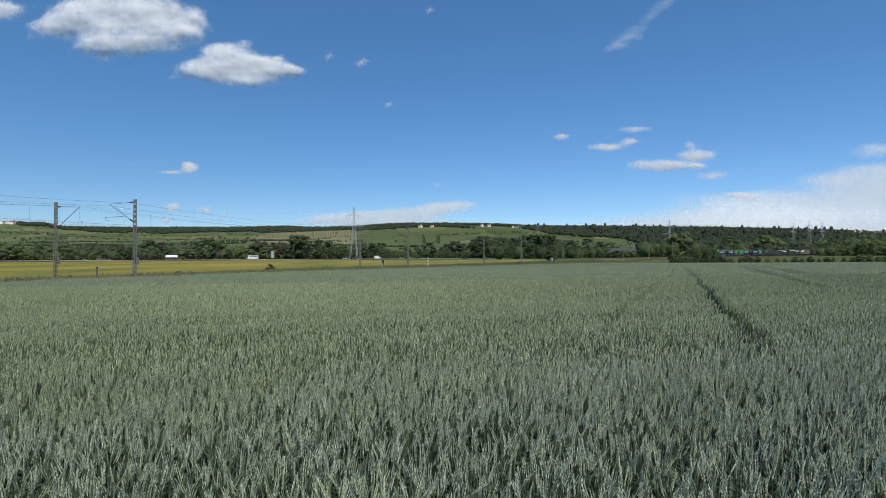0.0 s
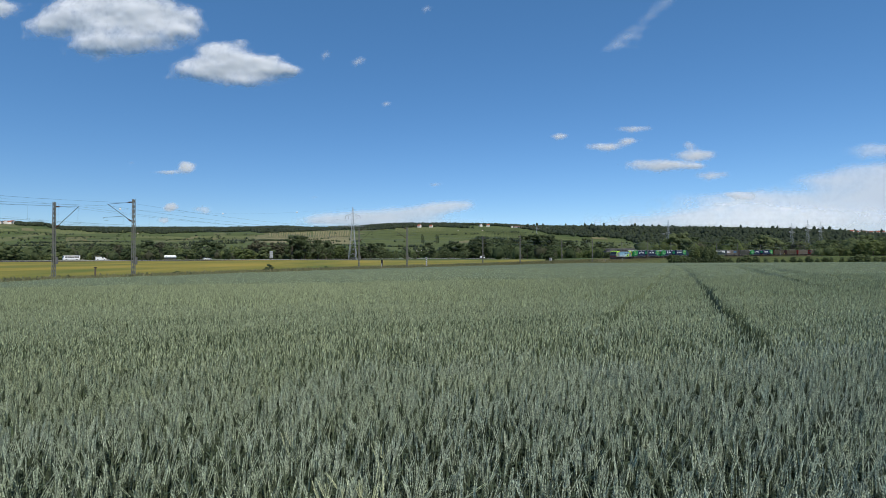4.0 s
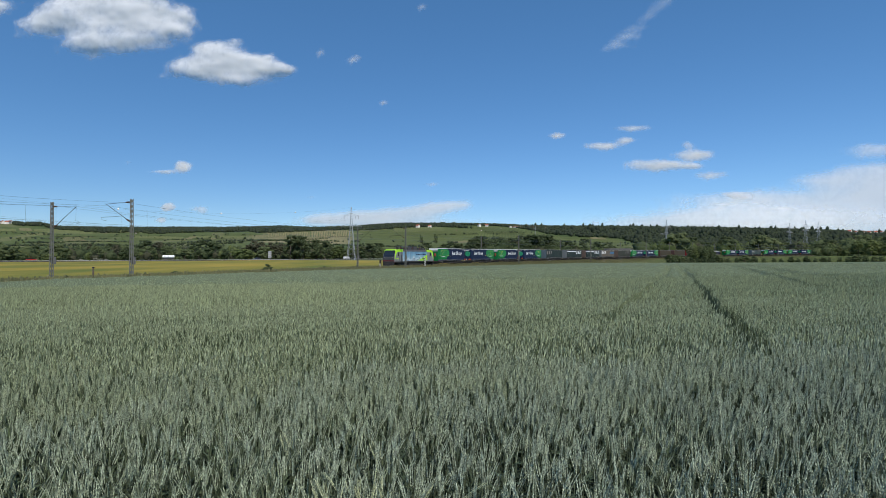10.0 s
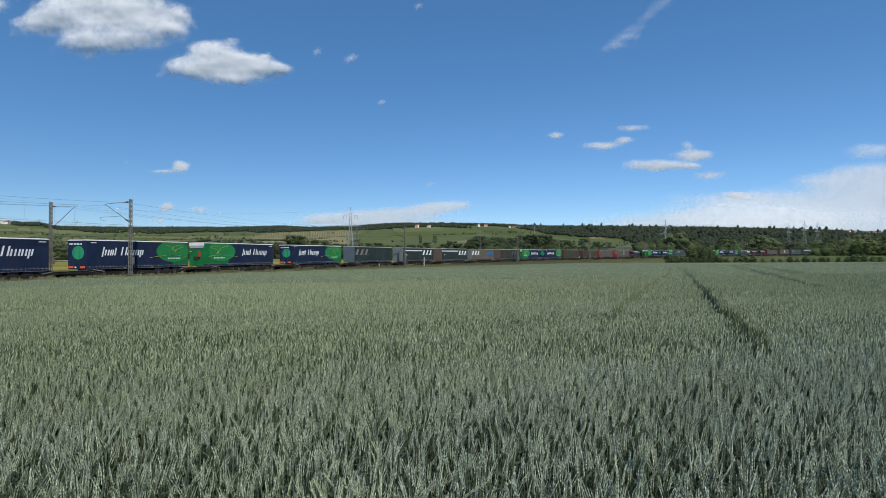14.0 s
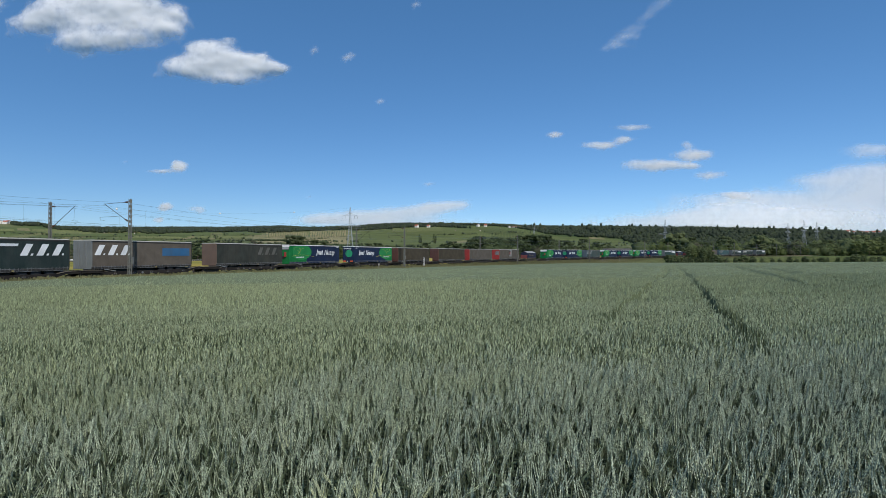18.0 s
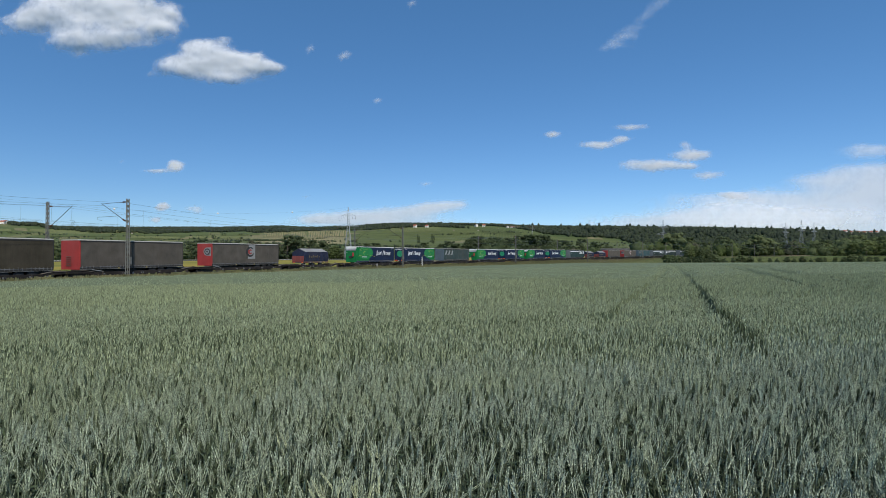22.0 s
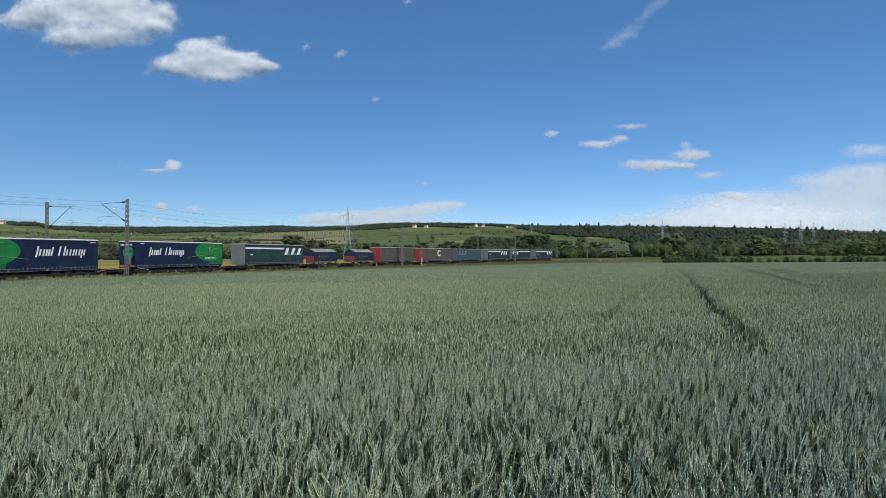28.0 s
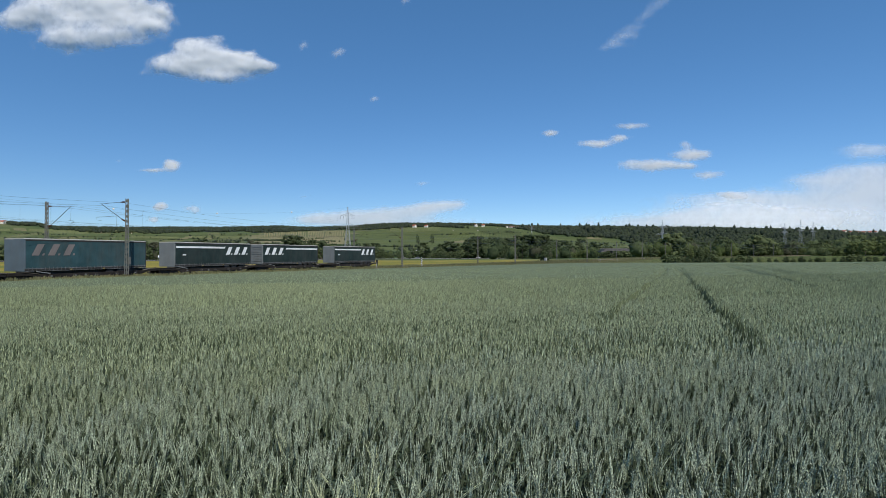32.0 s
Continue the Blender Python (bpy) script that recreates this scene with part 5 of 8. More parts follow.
SWAYING = []


def plants(name, template, tmats, rng, n, y0, y1, lean, label, hvar=0.05, size=1.0, patches=0, fade=None):
    x, y = spread(rng, n, y0, y1, fade)
    n = len(x)
    g = ground_z(x, y)
    h = 1 + rng.normal(0, hvar, n) + drift(x, y)
    ang = rng.uniform(0, 2 * math.pi, n)
    ca, sa = np.cos(ang), np.sin(ang)
    lx, ly = rng.normal(0.05, lean, n), rng.normal(-0.02, lean, n)
    T = template[None]
    X = T[..., 0] * ca[:, None] - T[..., 1] * sa[:, None]
    Y = T[..., 0] * sa[:, None] + T[..., 1] * ca[:, None]
    Z = T[..., 2] * h[:, None]
    bend = np.clip(T[..., 2], 0, None) ** 2
    co = np.stack([X * size + x[:, None] + lx[:, None] * bend, Y * size + y[:, None] + ly[:, None] * bend, Z + g[:, None]], -1).reshape(-1, 3)
    if not patches:
        me = quads_mesh(name, co, 4, (M_EAR, M_BLADE, M_STEM), np.tile(tmats, n))
        return tagged(new(name, me), label, "wheat", "wheat crop", "stuff")
    k = len(template)
    band = np.clip(((x / (y + 0.6) + 0.9) / 1.8 * patches + np.sin(y * 2.0) * 0.3).astype(int), 0, patches - 1)
    for b in range(patches):
        pick = np.flatnonzero(band == b)
        if len(pick):
            sub = co.reshape(n, k, 3)[pick].reshape(-1, 3)
            me = quads_mesh(name, sub, 4, (M_EAR, M_BLADE, M_STEM), np.tile(tmats, len(pick)))
            SWAYING.append(tagged(new(name, me), label, "wheat", "wheat crop", "stuff"))


def spindle(p, u, length, r, turn=0.0):
    """Three faces round an axis, pointed at both ends: a spikelet."""
    p, u = np.array(p, float), unit(u)
    a = unit(np.cross(u, (0.3, 0.9, 0.1)))
    b = np.cross(u, a)
    ring_of = [p + u * length * 0.42 + (a * math.cos(turn + k * 2.0944) + b * math.sin(turn + k * 2.0944)) * r for k in range(3)]
    tip, out = p + u * length, []
    for k in range(3):
        out += [ring_of[k], tip, ring_of[(k + 1) % 3], p]
    return out


def strip(pts, side, widths):
    out = []
    side = np.array(side)
    for (a, b), (wa, wb) in zip(zip(pts[:-1], pts[1:]), zip(widths[:-1], widths[1:])):
        a, b = np.array(a), np.array(b)
        out += [a - side * wa, a + side * wa, b + side * wb, b - side * wb]
    return out


def unit(v):
    v = np.array(v, float)
    return v / np.linalg.norm(v)


def full_plant(turn=0.0, tilt=0.0):
    """One stalk: an ear of alternating plump spikelets, the stem and two leaves."""
    q, m = [], []
    z0, z1 = 0.724, 0.806
    for k in range(11):
        z = z0 + (z1 - z0) * k / 11
        taper = 1 - 0.42 * abs(k - 3.5) / 7.5
        for sd in (-1, 1):
            q += spindle((sd * 0.0031, 0.0014 * sd, z + (0.0041 if sd > 0 else 0)), (sd * 0.40, 0.1 * sd, 1), 0.0128, 0.0043 * taper, k * 0.9 + sd)
            m += [0, 0, 0]
    nodding = np.array(q)
    up = np.clip(nodding[:, 2] - z0, 0, None)
    nodding[:, 0] += tilt * up + tilt * up ** 2 * 3
    q = list(nodding)
    q += strip([(0, 0, 0.25), (0, 0, 0.724)], (1, 0, 0), [0.0024, 0.0019])
    m += [2]
    q += strip([(0, 0, 0.25), (0, 0, 0.724)], (0, 1, 0), [0.0024, 0.0019])
    m += [2]
    for a, zb, ln, up in ((0.3 + turn, 0.50, 0.21, 0.95 - turn * 0.2), (3.4 - turn, 0.60, 0.15, 0.6 + turn * 0.2)):
        c, s = math.cos(a), math.sin(a)
        pts = [(0, 0, zb), (c * ln * 0.25, s * ln * 0.25, zb + ln * 0.45 * up), (c * ln * 0.62, s * ln * 0.62, zb + ln * 0.50 * up), (c * ln, s * ln, zb + ln * 0.25 * up)]
        q += strip(pts, (-s, c, 0.2), [0.004, 0.0055, 0.0045, 0.0008])
        m += [1] * 3
    return np.array(q), np.array(m)


def mid_plant():
    q, m = [], []
    for sd, z in ((-1, 0.722), (1, 0.744), (-1, 0.768)):
        q += spindle((sd * 0.0026, 0, z), (sd * 0.10, 0.03, 1), 0.046, 0.0056, z * 40)
        m += [0, 0, 0]
    q += strip([(0, 0, 0.40), (0, 0, 0.724)], (0.8, 0.6, 0), [0.0028, 0.0024])
    m += [2]
    for aa, zb, ln in ((0.5, 0.56, 0.17),):
        cc, s = math.cos(aa), math.sin(aa)
        q += strip([(0, 0, zb), (cc * ln * 0.7, s * ln * 0.7, zb + ln * 0.55)], (-s, cc, 0.2), [0.006, 0.002])
        m += [1]
    return np.array(q, float), np.array(m)


def far_plant():
    q, m = [], []
    for a in (0.0, 1.57):
        c, s = math.cos(a), math.sin(a)
        q += [(-c * 0.0075, -s * 0.0075, 0.725), (c * 0.0075, s * 0.0075, 0.725), (c * 0.006, s * 0.006, 0.785), (-c * 0.003, -s * 0.003, 0.815)]
        m += [0]
    return np.array(q, float), np.array(m)


def tuft_plant():
    q, m = [], []
    for k in range(2):
        a = k * 1.57
        c, s = math.cos(a), math.sin(a)
        q += [(-c * 0.011, -s * 0.011, 0.73), (c * 0.011, s * 0.011, 0.73), (c * 0.008, s * 0.008, 0.785), (-c * 0.006, -s * 0.006, 0.795)]
        m += [0]
    return np.array(q, float), np.array(m)


rng = np.random.default_rng(5)
WHEAT_LABEL = "dense grey-green ripening wheat with bluish ears and leaves"
for turn, tilt in ((0.0, 0.08), (0.9, 0.30), (1.9, -0.15)):
    plants("wheat_near", *full_plant(turn, tilt), rng, 6000, 1.5, 6.4, 0.10, WHEAT_LABEL, patches=3, hvar=0.045, fade=(4.3, 6.4, False))
plants("wheat_middle", *mid_plant(), rng, 42000, 3.8, 13.5, 0.095, WHEAT_LABEL, patches=9, fade=(3.9, 6.0, True))
plants("wheat_far", *far_plant(), rng, 130000, 10.5, 31.0, 0.06, WHEAT_LABEL, size=1.0, fade=(10.5, 13.5, True))
plants("wheat_distant", *tuft_plant(), rng, 120000, 30.0, 90.0, 0.1, WHEAT_LABEL, size=1.15)


plants("wheat_horizon", *tuft_plant(), rng, 45000, 85.0, 270.0, 0.1, WHEAT_LABEL, size=2.2)


def beside():
    """The crop goes on along the path on both sides."""
    T, tm = mid_plant()
    n = 9000
    x = rng.uniform(-16, 16, n)
    y = rng.uniform(1.5, 14, n)
    keep = np.abs(x) > 0.90 * (y + 0.6)
    x, y = x[keep], y[keep]
    n = len(x)
    a = rng.uniform(0, 6.28, n)
    h = 1 + rng.normal(0, 0.05, n)
    X = T[None, :, 0] * np.cos(a)[:, None] - T[None, :, 1] * np.sin(a)[:, None] + x[:, None]
    Y = T[None, :, 0] * np.sin(a)[:, None] + T[None, :, 1] * np.cos(a)[:, None] + y[:, None]
    Z = T[None, :, 2] * h[:, None] + ground_z(x, y)[:, None]
    me = quads_mesh("wheat_beside", np.stack([X, Y, Z], -1).reshape(-1, 3), 4, (M_EAR, M_BLADE, M_STEM), np.tile(tm, n))
    tagged(new("wheat_beside", me), WHEAT_LABEL, "wheat", "wheat crop", "stuff")


beside()


def pale_tuft(cx, cy, n, spread_m):
    """A stand of paler, yellowish ears among the wheat."""
    T, tm = full_plant(0.5, 0.3)
    r = np.random.default_rng(77)
    out = []
    for k in range(n):
        x, y = cx + r.normal(0, spread_m), cy + r.normal(0, spread_m)
        a = r.uniform(0, 6.28)
        p = T.copy()
        p[:, 0], p[:, 1] = T[:, 0] * math.cos(a) - T[:, 1] * math.sin(a), T[:, 0] * math.sin(a) + T[:, 1] * math.cos(a)
        b = np.clip(T[:, 2], 0, None) ** 2
        p[:, 0] += x + r.normal(0, 0.2) * b
        p[:, 1] += y + r.normal(0, 0.15) * b
        p[:, 2] = T[:, 2] * r.uniform(0.95, 1.06) + gz(x, y)
        out.append(p)
    me = quads_mesh("pale_wheat_tuft", np.concatenate(out), 4, (M_PALEEAR, M_PALELEAF, M_PALELEAF), np.tile(tm, n))
    tagged(new("pale_wheat_tuft", me), "yellowish-green weedy ears standing among the wheat", "wheat", "wheat crop", "stuff")


M_PALEEAR = wheat_mat("pale_yellow_ear", (0.36, 0.40, 0.24), (0.40, 0.43, 0.26), 0.5, 0.4, 0.0, 0.3)[0]
M_PALELEAF = wheat_mat("yellowing_leaf", (0.15, 0.18, 0.10), (0.19, 0.21, 0.12), 0.5, 0.4, 0.3, 0.4)[0]
pale_tuft(-0.25, 2.42, 22, 0.05)
pale_tuft(-0.40, 2.40, 6, 0.04)
pale_tuft(-0.20, 2.9, 5, 0.05)
pale_tuft(-0.75, 3.1, 4, 0.04)


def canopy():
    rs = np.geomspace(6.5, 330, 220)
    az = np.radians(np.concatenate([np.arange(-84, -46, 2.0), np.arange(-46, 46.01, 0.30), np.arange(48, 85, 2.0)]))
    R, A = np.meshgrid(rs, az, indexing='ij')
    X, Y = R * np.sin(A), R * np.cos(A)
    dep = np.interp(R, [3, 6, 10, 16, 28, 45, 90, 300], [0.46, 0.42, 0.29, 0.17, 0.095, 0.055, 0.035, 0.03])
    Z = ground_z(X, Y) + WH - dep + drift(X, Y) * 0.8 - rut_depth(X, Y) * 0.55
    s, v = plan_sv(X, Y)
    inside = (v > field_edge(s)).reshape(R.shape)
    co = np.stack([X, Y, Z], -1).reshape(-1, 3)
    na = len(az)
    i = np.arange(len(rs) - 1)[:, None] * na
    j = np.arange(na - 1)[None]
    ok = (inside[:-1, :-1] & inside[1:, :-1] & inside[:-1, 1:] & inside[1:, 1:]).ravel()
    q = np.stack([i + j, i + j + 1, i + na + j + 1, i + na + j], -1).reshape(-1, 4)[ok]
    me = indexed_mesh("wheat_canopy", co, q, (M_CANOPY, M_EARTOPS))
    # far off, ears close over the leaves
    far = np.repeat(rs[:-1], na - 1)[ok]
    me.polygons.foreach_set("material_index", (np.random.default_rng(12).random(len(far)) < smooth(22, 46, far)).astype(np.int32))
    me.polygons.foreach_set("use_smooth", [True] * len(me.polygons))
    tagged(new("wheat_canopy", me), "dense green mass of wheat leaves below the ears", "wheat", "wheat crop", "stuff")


canopy()


# ================= grass verges =================
M_GRASS = wheat_mat("verge_grass", (0.195, 0.192, 0.094), (0.245, 0.228, 0.118), 0.7, 0.1, 0.45, 0.15)[0]
M_GRASSG = wheat_mat("green_grass", (0.145, 0.166, 0.076), (0.19, 0.20, 0.094), 0.7, 0.1, 0.45, 0.15)[0]


def verge(name, n, s0, s1, v0, v1, h0, h1, width, label, edge=False):
    s = rng.uniform(s0, s1, n)
    t = rng.uniform(0, 1, n)
    hi = np.minimum(field_edge(s), 30) if edge else v1
    v = v0 + (hi - v0) * t
    a = np.interp(s, PS, PA)
    x, y = np.interp(s, PS, PX) + v * np.cos(a), np.interp(s, PS, PY) - v * np.sin(a)
    g = ground_z(x, y)
    bank = np.interp(s, PS, PZ) + np.interp(v, [-9.6, -6.9, 0.35, 2.6], [-2.6, -0.45, -0.45, -1.9])
    g = np.maximum(g, np.where((v < 2.6) & (v > -9.6), bank, -99)) - 0.05
    h = rng.uniform(h0, h1, n) * (0.75 + 0.4 * rng.random(n) ** 3)
    ang = rng.uniform(0, math.pi, n)
    c, sn = np.cos(ang) * width, np.sin(ang) * width
    lx, ly = rng.normal(0, 0.18, n) * h, rng.normal(0, 0.18, n) * h
    co = np.stack([np.stack([x - c, y - sn, g], -1), np.stack([x + c, y + sn, g], -1),
                   np.stack([x + c * 0.5 + lx, y + sn * 0.5 + ly, g + h], -1), np.stack([x - c * 0.9 + lx * 1.3, y - sn * 0.9 + ly, g + h * 0.9], -1)], 1).reshape(-1, 3)
    me = quads_mesh(name, co, 4, (M_GRASS, M_GRASSG), (rng.random(n) < 0.45).astype(int))
    tagged(new(name, me), label, "grass", "", "stuff")


verge("verge_grass", 125000, -70, 190, 0.1, 5.0, 0.74, 1.04, 0.042, "tall dry grass on the railway's bank beside the wheat", True)
verge("verge_grass", 16000, -70, 190, -0.4, 0.5, 0.70, 1.0, 0.05, "dry grass growing on the ballast shoulder")
verge("verge_grass", 12000, 185, 430, -0.4, 3.2, 0.35, 0.75, 0.11, "dry grass growing on the far ballast shoulder")
verge("verge_grass", 52000, -70, 330, -13.0, -7.2, 0.6, 1.0, 0.055, "tall dry grass behind the railway track")
verge("verge_grass", 14000, 190, 420, 0.9, 30.0, 0.15, 0.4, 0.12, "rough grass strip between wheat and railway", True)


def edge_y(t):
    """Distance of the wheat's far edge along a bearing."""
    ys = np.arange(150.0, 420.0, 1.0)
    ss, vv = plan_sv(t * ys, ys)
    k = np.flatnonzero(vv < field_edge(ss))
    return float(ys[k[0]]) if len(k) else 330.0


EDGE_T = np.linspace(0.5, 0.96, 24)


def meadow_strip():
    """Light green grass between the hedge and the wood."""
    n = 16000
    tb = rng.uniform(0.52, 0.95, n)
    far = np.interp(tb, EDGE_T, [edge_y(b) for b in EDGE_T])
    y = far + rng.uniform(4, 30, n)
    x = tb * y
    g = ground_z(x, y) - 0.05
    h = rng.uniform(0.25, 0.6, n)
    a = rng.uniform(0, math.pi, n)
    c, sn = np.cos(a) * 0.2, np.sin(a) * 0.2
    co = np.stack([np.stack([x - c, y - sn, g], -1), np.stack([x + c, y + sn, g], -1), np.stack([x + c, y + sn, g + h], -1), np.stack([x - c * 0.6, y - sn * 0.6, g + h * 0.9], -1)], 1).reshape(-1, 3)
    tagged(new("meadow_grass", quads_mesh("meadow_grass", co, 4, (M_MEADOW,))), "light green meadow grass before the wood", "grass", "", "stuff")


M_MEADOW = wheat_mat("light_meadow_grass", (0.17, 0.215, 0.085), (0.22, 0.25, 0.10), 0.8, 0.1, 0.3, 0.15)[0]
meadow_strip()


def sway():
    """The breeze: each drift of wheat leans to and fro a little."""
    r = random.Random(9)
    for ob in SWAYING:
        ph, f = r.uniform(0, 6.28), r.uniform(0.32, 0.45)
        rows = []
        for k in range(65):
            t = k * 0.5
            gust = 0.6 + 0.4 * math.sin(0.37 * t + ph * 2)
            rows.append((t, pose(0.016 * gust * math.sin(6.283 * f * t + ph), 0.008 * gust * math.cos(5.1 * f * t + ph), 0)))
        walk(ob, rows)

# ================= trees =================
def crown_mesh(name, rng, h, w, base, cards, size, material, kind="round"):
    """A crown of many small leaf sprays gathered in uneven clumps."""
    k = 38 if kind != "conifer" else 30
    cz = rng.uniform(0, 1, k)
    if kind == "conifer":
        env = (1 - cz) ** 0.8 * 0.95 + 0.05
    elif kind == "slim":
        env = np.sin(np.pi * np.clip(cz * 0.86 + 0.1, 0, 1)) ** 0.6
    else:
        env = np.sin(np.pi * np.clip(cz * 0.80 + 0.14, 0, 1)) ** 0.55
    ang = rng.uniform(0, 2 * np.pi, k)
    rad = env * np.sqrt(rng.uniform(0.15, 1.0, k)) * w / 2 * 0.80
    centre = np.stack([rad * np.cos(ang), rad * np.sin(ang), base + (h - base) * (0.06 + 0.86 * cz)], -1)
    blob = rng.uniform(0.10, 0.21, k) * w * (0.55 if kind in ("slim", "conifer") else 1.0) * (0.5 + 0.5 * env)
    pick = rng.integers(0, k, cards)
    d = rng.normal(0, 1, (cards, 3))
    d /= np.linalg.norm(d, axis=1)[:, None]
    p = centre[pick] + d * (blob[pick] * rng.uniform(0.55, 1.08, cards))[:, None] * np.array([1, 1, 0.8])
    nrm = d + rng.normal(0, 0.20, (cards, 3)) + np.array([0, 0, 0.2])
    nrm /= np.linalg.norm(nrm, axis=1)[:, None]
    u = np.cross(nrm, rng.normal(0, 1, (cards, 3)))
    u /= np.linalg.norm(u, axis=1)[:, None]
    v = np.cross(nrm, u)
    sz = size * rng.uniform(0.6, 1.3, cards)[:, None]
    co = np.stack([p - u * sz, p - v * sz * 0.6 + nrm * sz * 0.15, p + u * sz, p + v * sz * 0.7 - nrm * sz * 0.2], 1).reshape(-1, 3)
    return leafy_mesh(name, co, centre, np.outer(blob, (0.66, 0.66, 0.52)), rng, (material,))


def trunk_mesh(rng, h, w, base, kind):
    bm = bmesh.new()
    r = 0.022 * h + 0.05
    top = base + (h - base) * (0.55 if kind == "round" else 0.9)
    pts = [Vector((0, 0, -0.4)), Vector((rng.normal(0, 0.05), rng.normal(0, 0.05), base * 0.6)), Vector((rng.normal(0, 0.15), rng.normal(0, 0.15), top))]
    for a, b, ra, rb in ((pts[0], pts[1], r * 1.3, r), (pts[1], pts[2], r, r * 0.35)):
        d = b - a
        bmesh.ops.create_cone(bm, cap_ends=True, segments=8, radius1=ra, radius2=rb, depth=d.length, matrix=Matrix.Translation((a + b) / 2) @ d.to_track_quat('Z', 'Y').to_matrix().to_4x4())
    for i in range(6):
        a = pts[1].lerp(pts[2], 0.1 + 0.13 * i)
        t = i * 2.4 + rng.uniform(0, 1)
        b = a + Vector((math.cos(t) * w * 0.3, math.sin(t) * w * 0.3, (h - base) * 0.22))
        d = b - a
        bmesh.ops.create_cone(bm, cap_ends=True, segments=6, radius1=r * 0.5, radius2=r * 0.15, depth=d.length, matrix=Matrix.Translation((a + b) / 2) @ d.to_track_quat('Z', 'Y').to_matrix().to_4x4())
    return finish(bm, "trunk", M_BARK)


TREE_KINDS = {}


def tree_kind(key, h, w, base, cards, size, material, kind, label, name="tree", category="tree"):
    r = np.random.default_rng(len(TREE_KINDS) + 11)
    ob = thing(name, label, category)
    part("trunk", trunk_mesh(r, h, w, base, kind), None, ob)
    part("crown", crown_mesh("crown", r, h, w, base, cards, size, material, kind), None, ob)
    TREE_KINDS[key] = [ob, h, False]


tree_kind("round_a", 12, 9.5, 1.2, 950, 0.42, LEAVES[0], "round", "broadleaf tree with a full mid-green crown")
tree_kind("round_b", 12, 8.0, 0.9, 760, 0.40, LEAVES[1], "round", "dense dark green broadleaf tree")
tree_kind("round_c", 12, 11.0, 1.0, 1150, 0.45, LEAVES[2], "round", "spreading broadleaf tree with fresh green leaves")
tree_kind("round_d", 12, 8.5, 1.0, 760, 0.40, LEAVES[3], "round", "thin brownish-green tree with sparse leaves")
tree_kind("conifer", 14, 5.6, 0.8, 900, 0.40, LEAVES[1], "conifer", "dark green pointed conifer tree")
tree_kind("bush_a", 3.0, 3.8, 0.1, 420, 0.24, LEAVES[0], "round", "low rounded green bush", "bush", "bush")
tree_kind("bush_b", 3.0, 3.0, 0.1, 380, 0.24, LEAVES[1], "round", "low dark green bush", "bush", "bush")
tree_kind("bush_c", 3.0, 4.4, 0.1, 420, 0.26, LEAVES[2], "round", "low spreading light green bush", "bush", "bush")
tree_kind("blossom", 3.0, 4.0, 0.1, 420, 0.22, LEAVES[5], "round", "flowering bush covered with white blossom", "bush", "bush")
trng = random.Random(21)


def plant_tree(key, x, y, h, wide=1.0, dz=-0.1):
    proto, ph, used = TREE_KINDS[key]
    k = h / ph
    m = Matrix.Translation((x, y, gz(x, y) + dz)) @ Matrix.Rotation(trng.uniform(0, 6.28), 4, 'Z') @ Matrix.Diagonal((k * wide, k * wide, k, 1))
    if used:
        return copy_thing(proto, m)
    TREE_KINDS[key][2] = True
    proto.matrix_basis = m
    return proto


def by_track(n, s0, s1, v0, v1, h0, h1, keys, wide=(0.9, 1.25), gap=None):
    for i in range(n):
        s = s0 + (s1 - s0) * (i + trng.random()) / n
        v = trng.uniform(v0, v1)
        x, y = (float(c) for c in valley_at(s, v))
        if gap and gap(x / y):
            continue
        plant_tree(trng.choice(keys), x, y, trng.uniform(h0, h1), trng.uniform(*wide))


def by_bearing(n, t0, t1, y0, y1, h0, h1, keys, wide=(0.9, 1.25)):
    for i in range(n):
        t = t0 + (t1 - t0) * (i + trng.random()) / n
        y = trng.uniform(y0, y1)
        plant_tree(trng.choice(keys), t * y, y, trng.uniform(h0, h1), trng.uniform(*wide))


UNDER = lambda t: 0.297 < t < 0.366      # the view under the road bridge
MIXED = ["round_a", "round_a", "round_b", "round_c"]
BUSHES = ["bush_a", "bush_b", "bush_c"]
# behind the country road
by_track(38, 20, 330, -262, -250, 3.0, 6.5, BUSHES, gap=lambda t: -0.14 < t < -0.02)
by_track(34, 10, 330, -300, -266, 8, 14, MIXED + ["round_d"], gap=lambda t: -0.13 < t < 0.06)
by_track(32, 0, 330, -380, -300, 10, 17, MIXED + ["round_d"], gap=lambda t: -0.12 < t < 0.05)
by_track(20, -20, 300, -470, -380, 11, 19, MIXED, gap=lambda t: -0.12 < t < 0.05)
by_bearing(5, -0.280, -0.25, 395, 420, 15, 19, ["round_b"], (0.75, 0.9))
by_bearing(7, -0.16, -0.05, 412, 440, 5, 9, MIXED)
by_bearing(12, -0.17, -0.098, 425, 470, 10, 15, MIXED + ["round_d"])
by_bearing(9, -0.05, 0.05, 450, 520, 10, 15, MIXED)
by_bearing(8, -0.36, -0.285, 400, 430, 13, 18, ["round_d"])
by_bearing(9, -0.24, -0.15, 400, 450, 11, 16, MIXED)
# low scrub with a sloping field
by_bearing(16, -0.16, -0.03, 520, 600, 6, 10, MIXED)
by_bearing(10, -0.16, 0.05, 640, 760, 8, 12, MIXED)
for t, h in ((-0.037, 25), (-0.034, 20), (-0.010, 26), (-0.007, 21)):
    plant_tree("round_b", t * 1300, 1300, h, 0.30)
by_bearing(11, 0.0, 0.06, 545, 600, 15, 20, ["round_b", "round_a"])
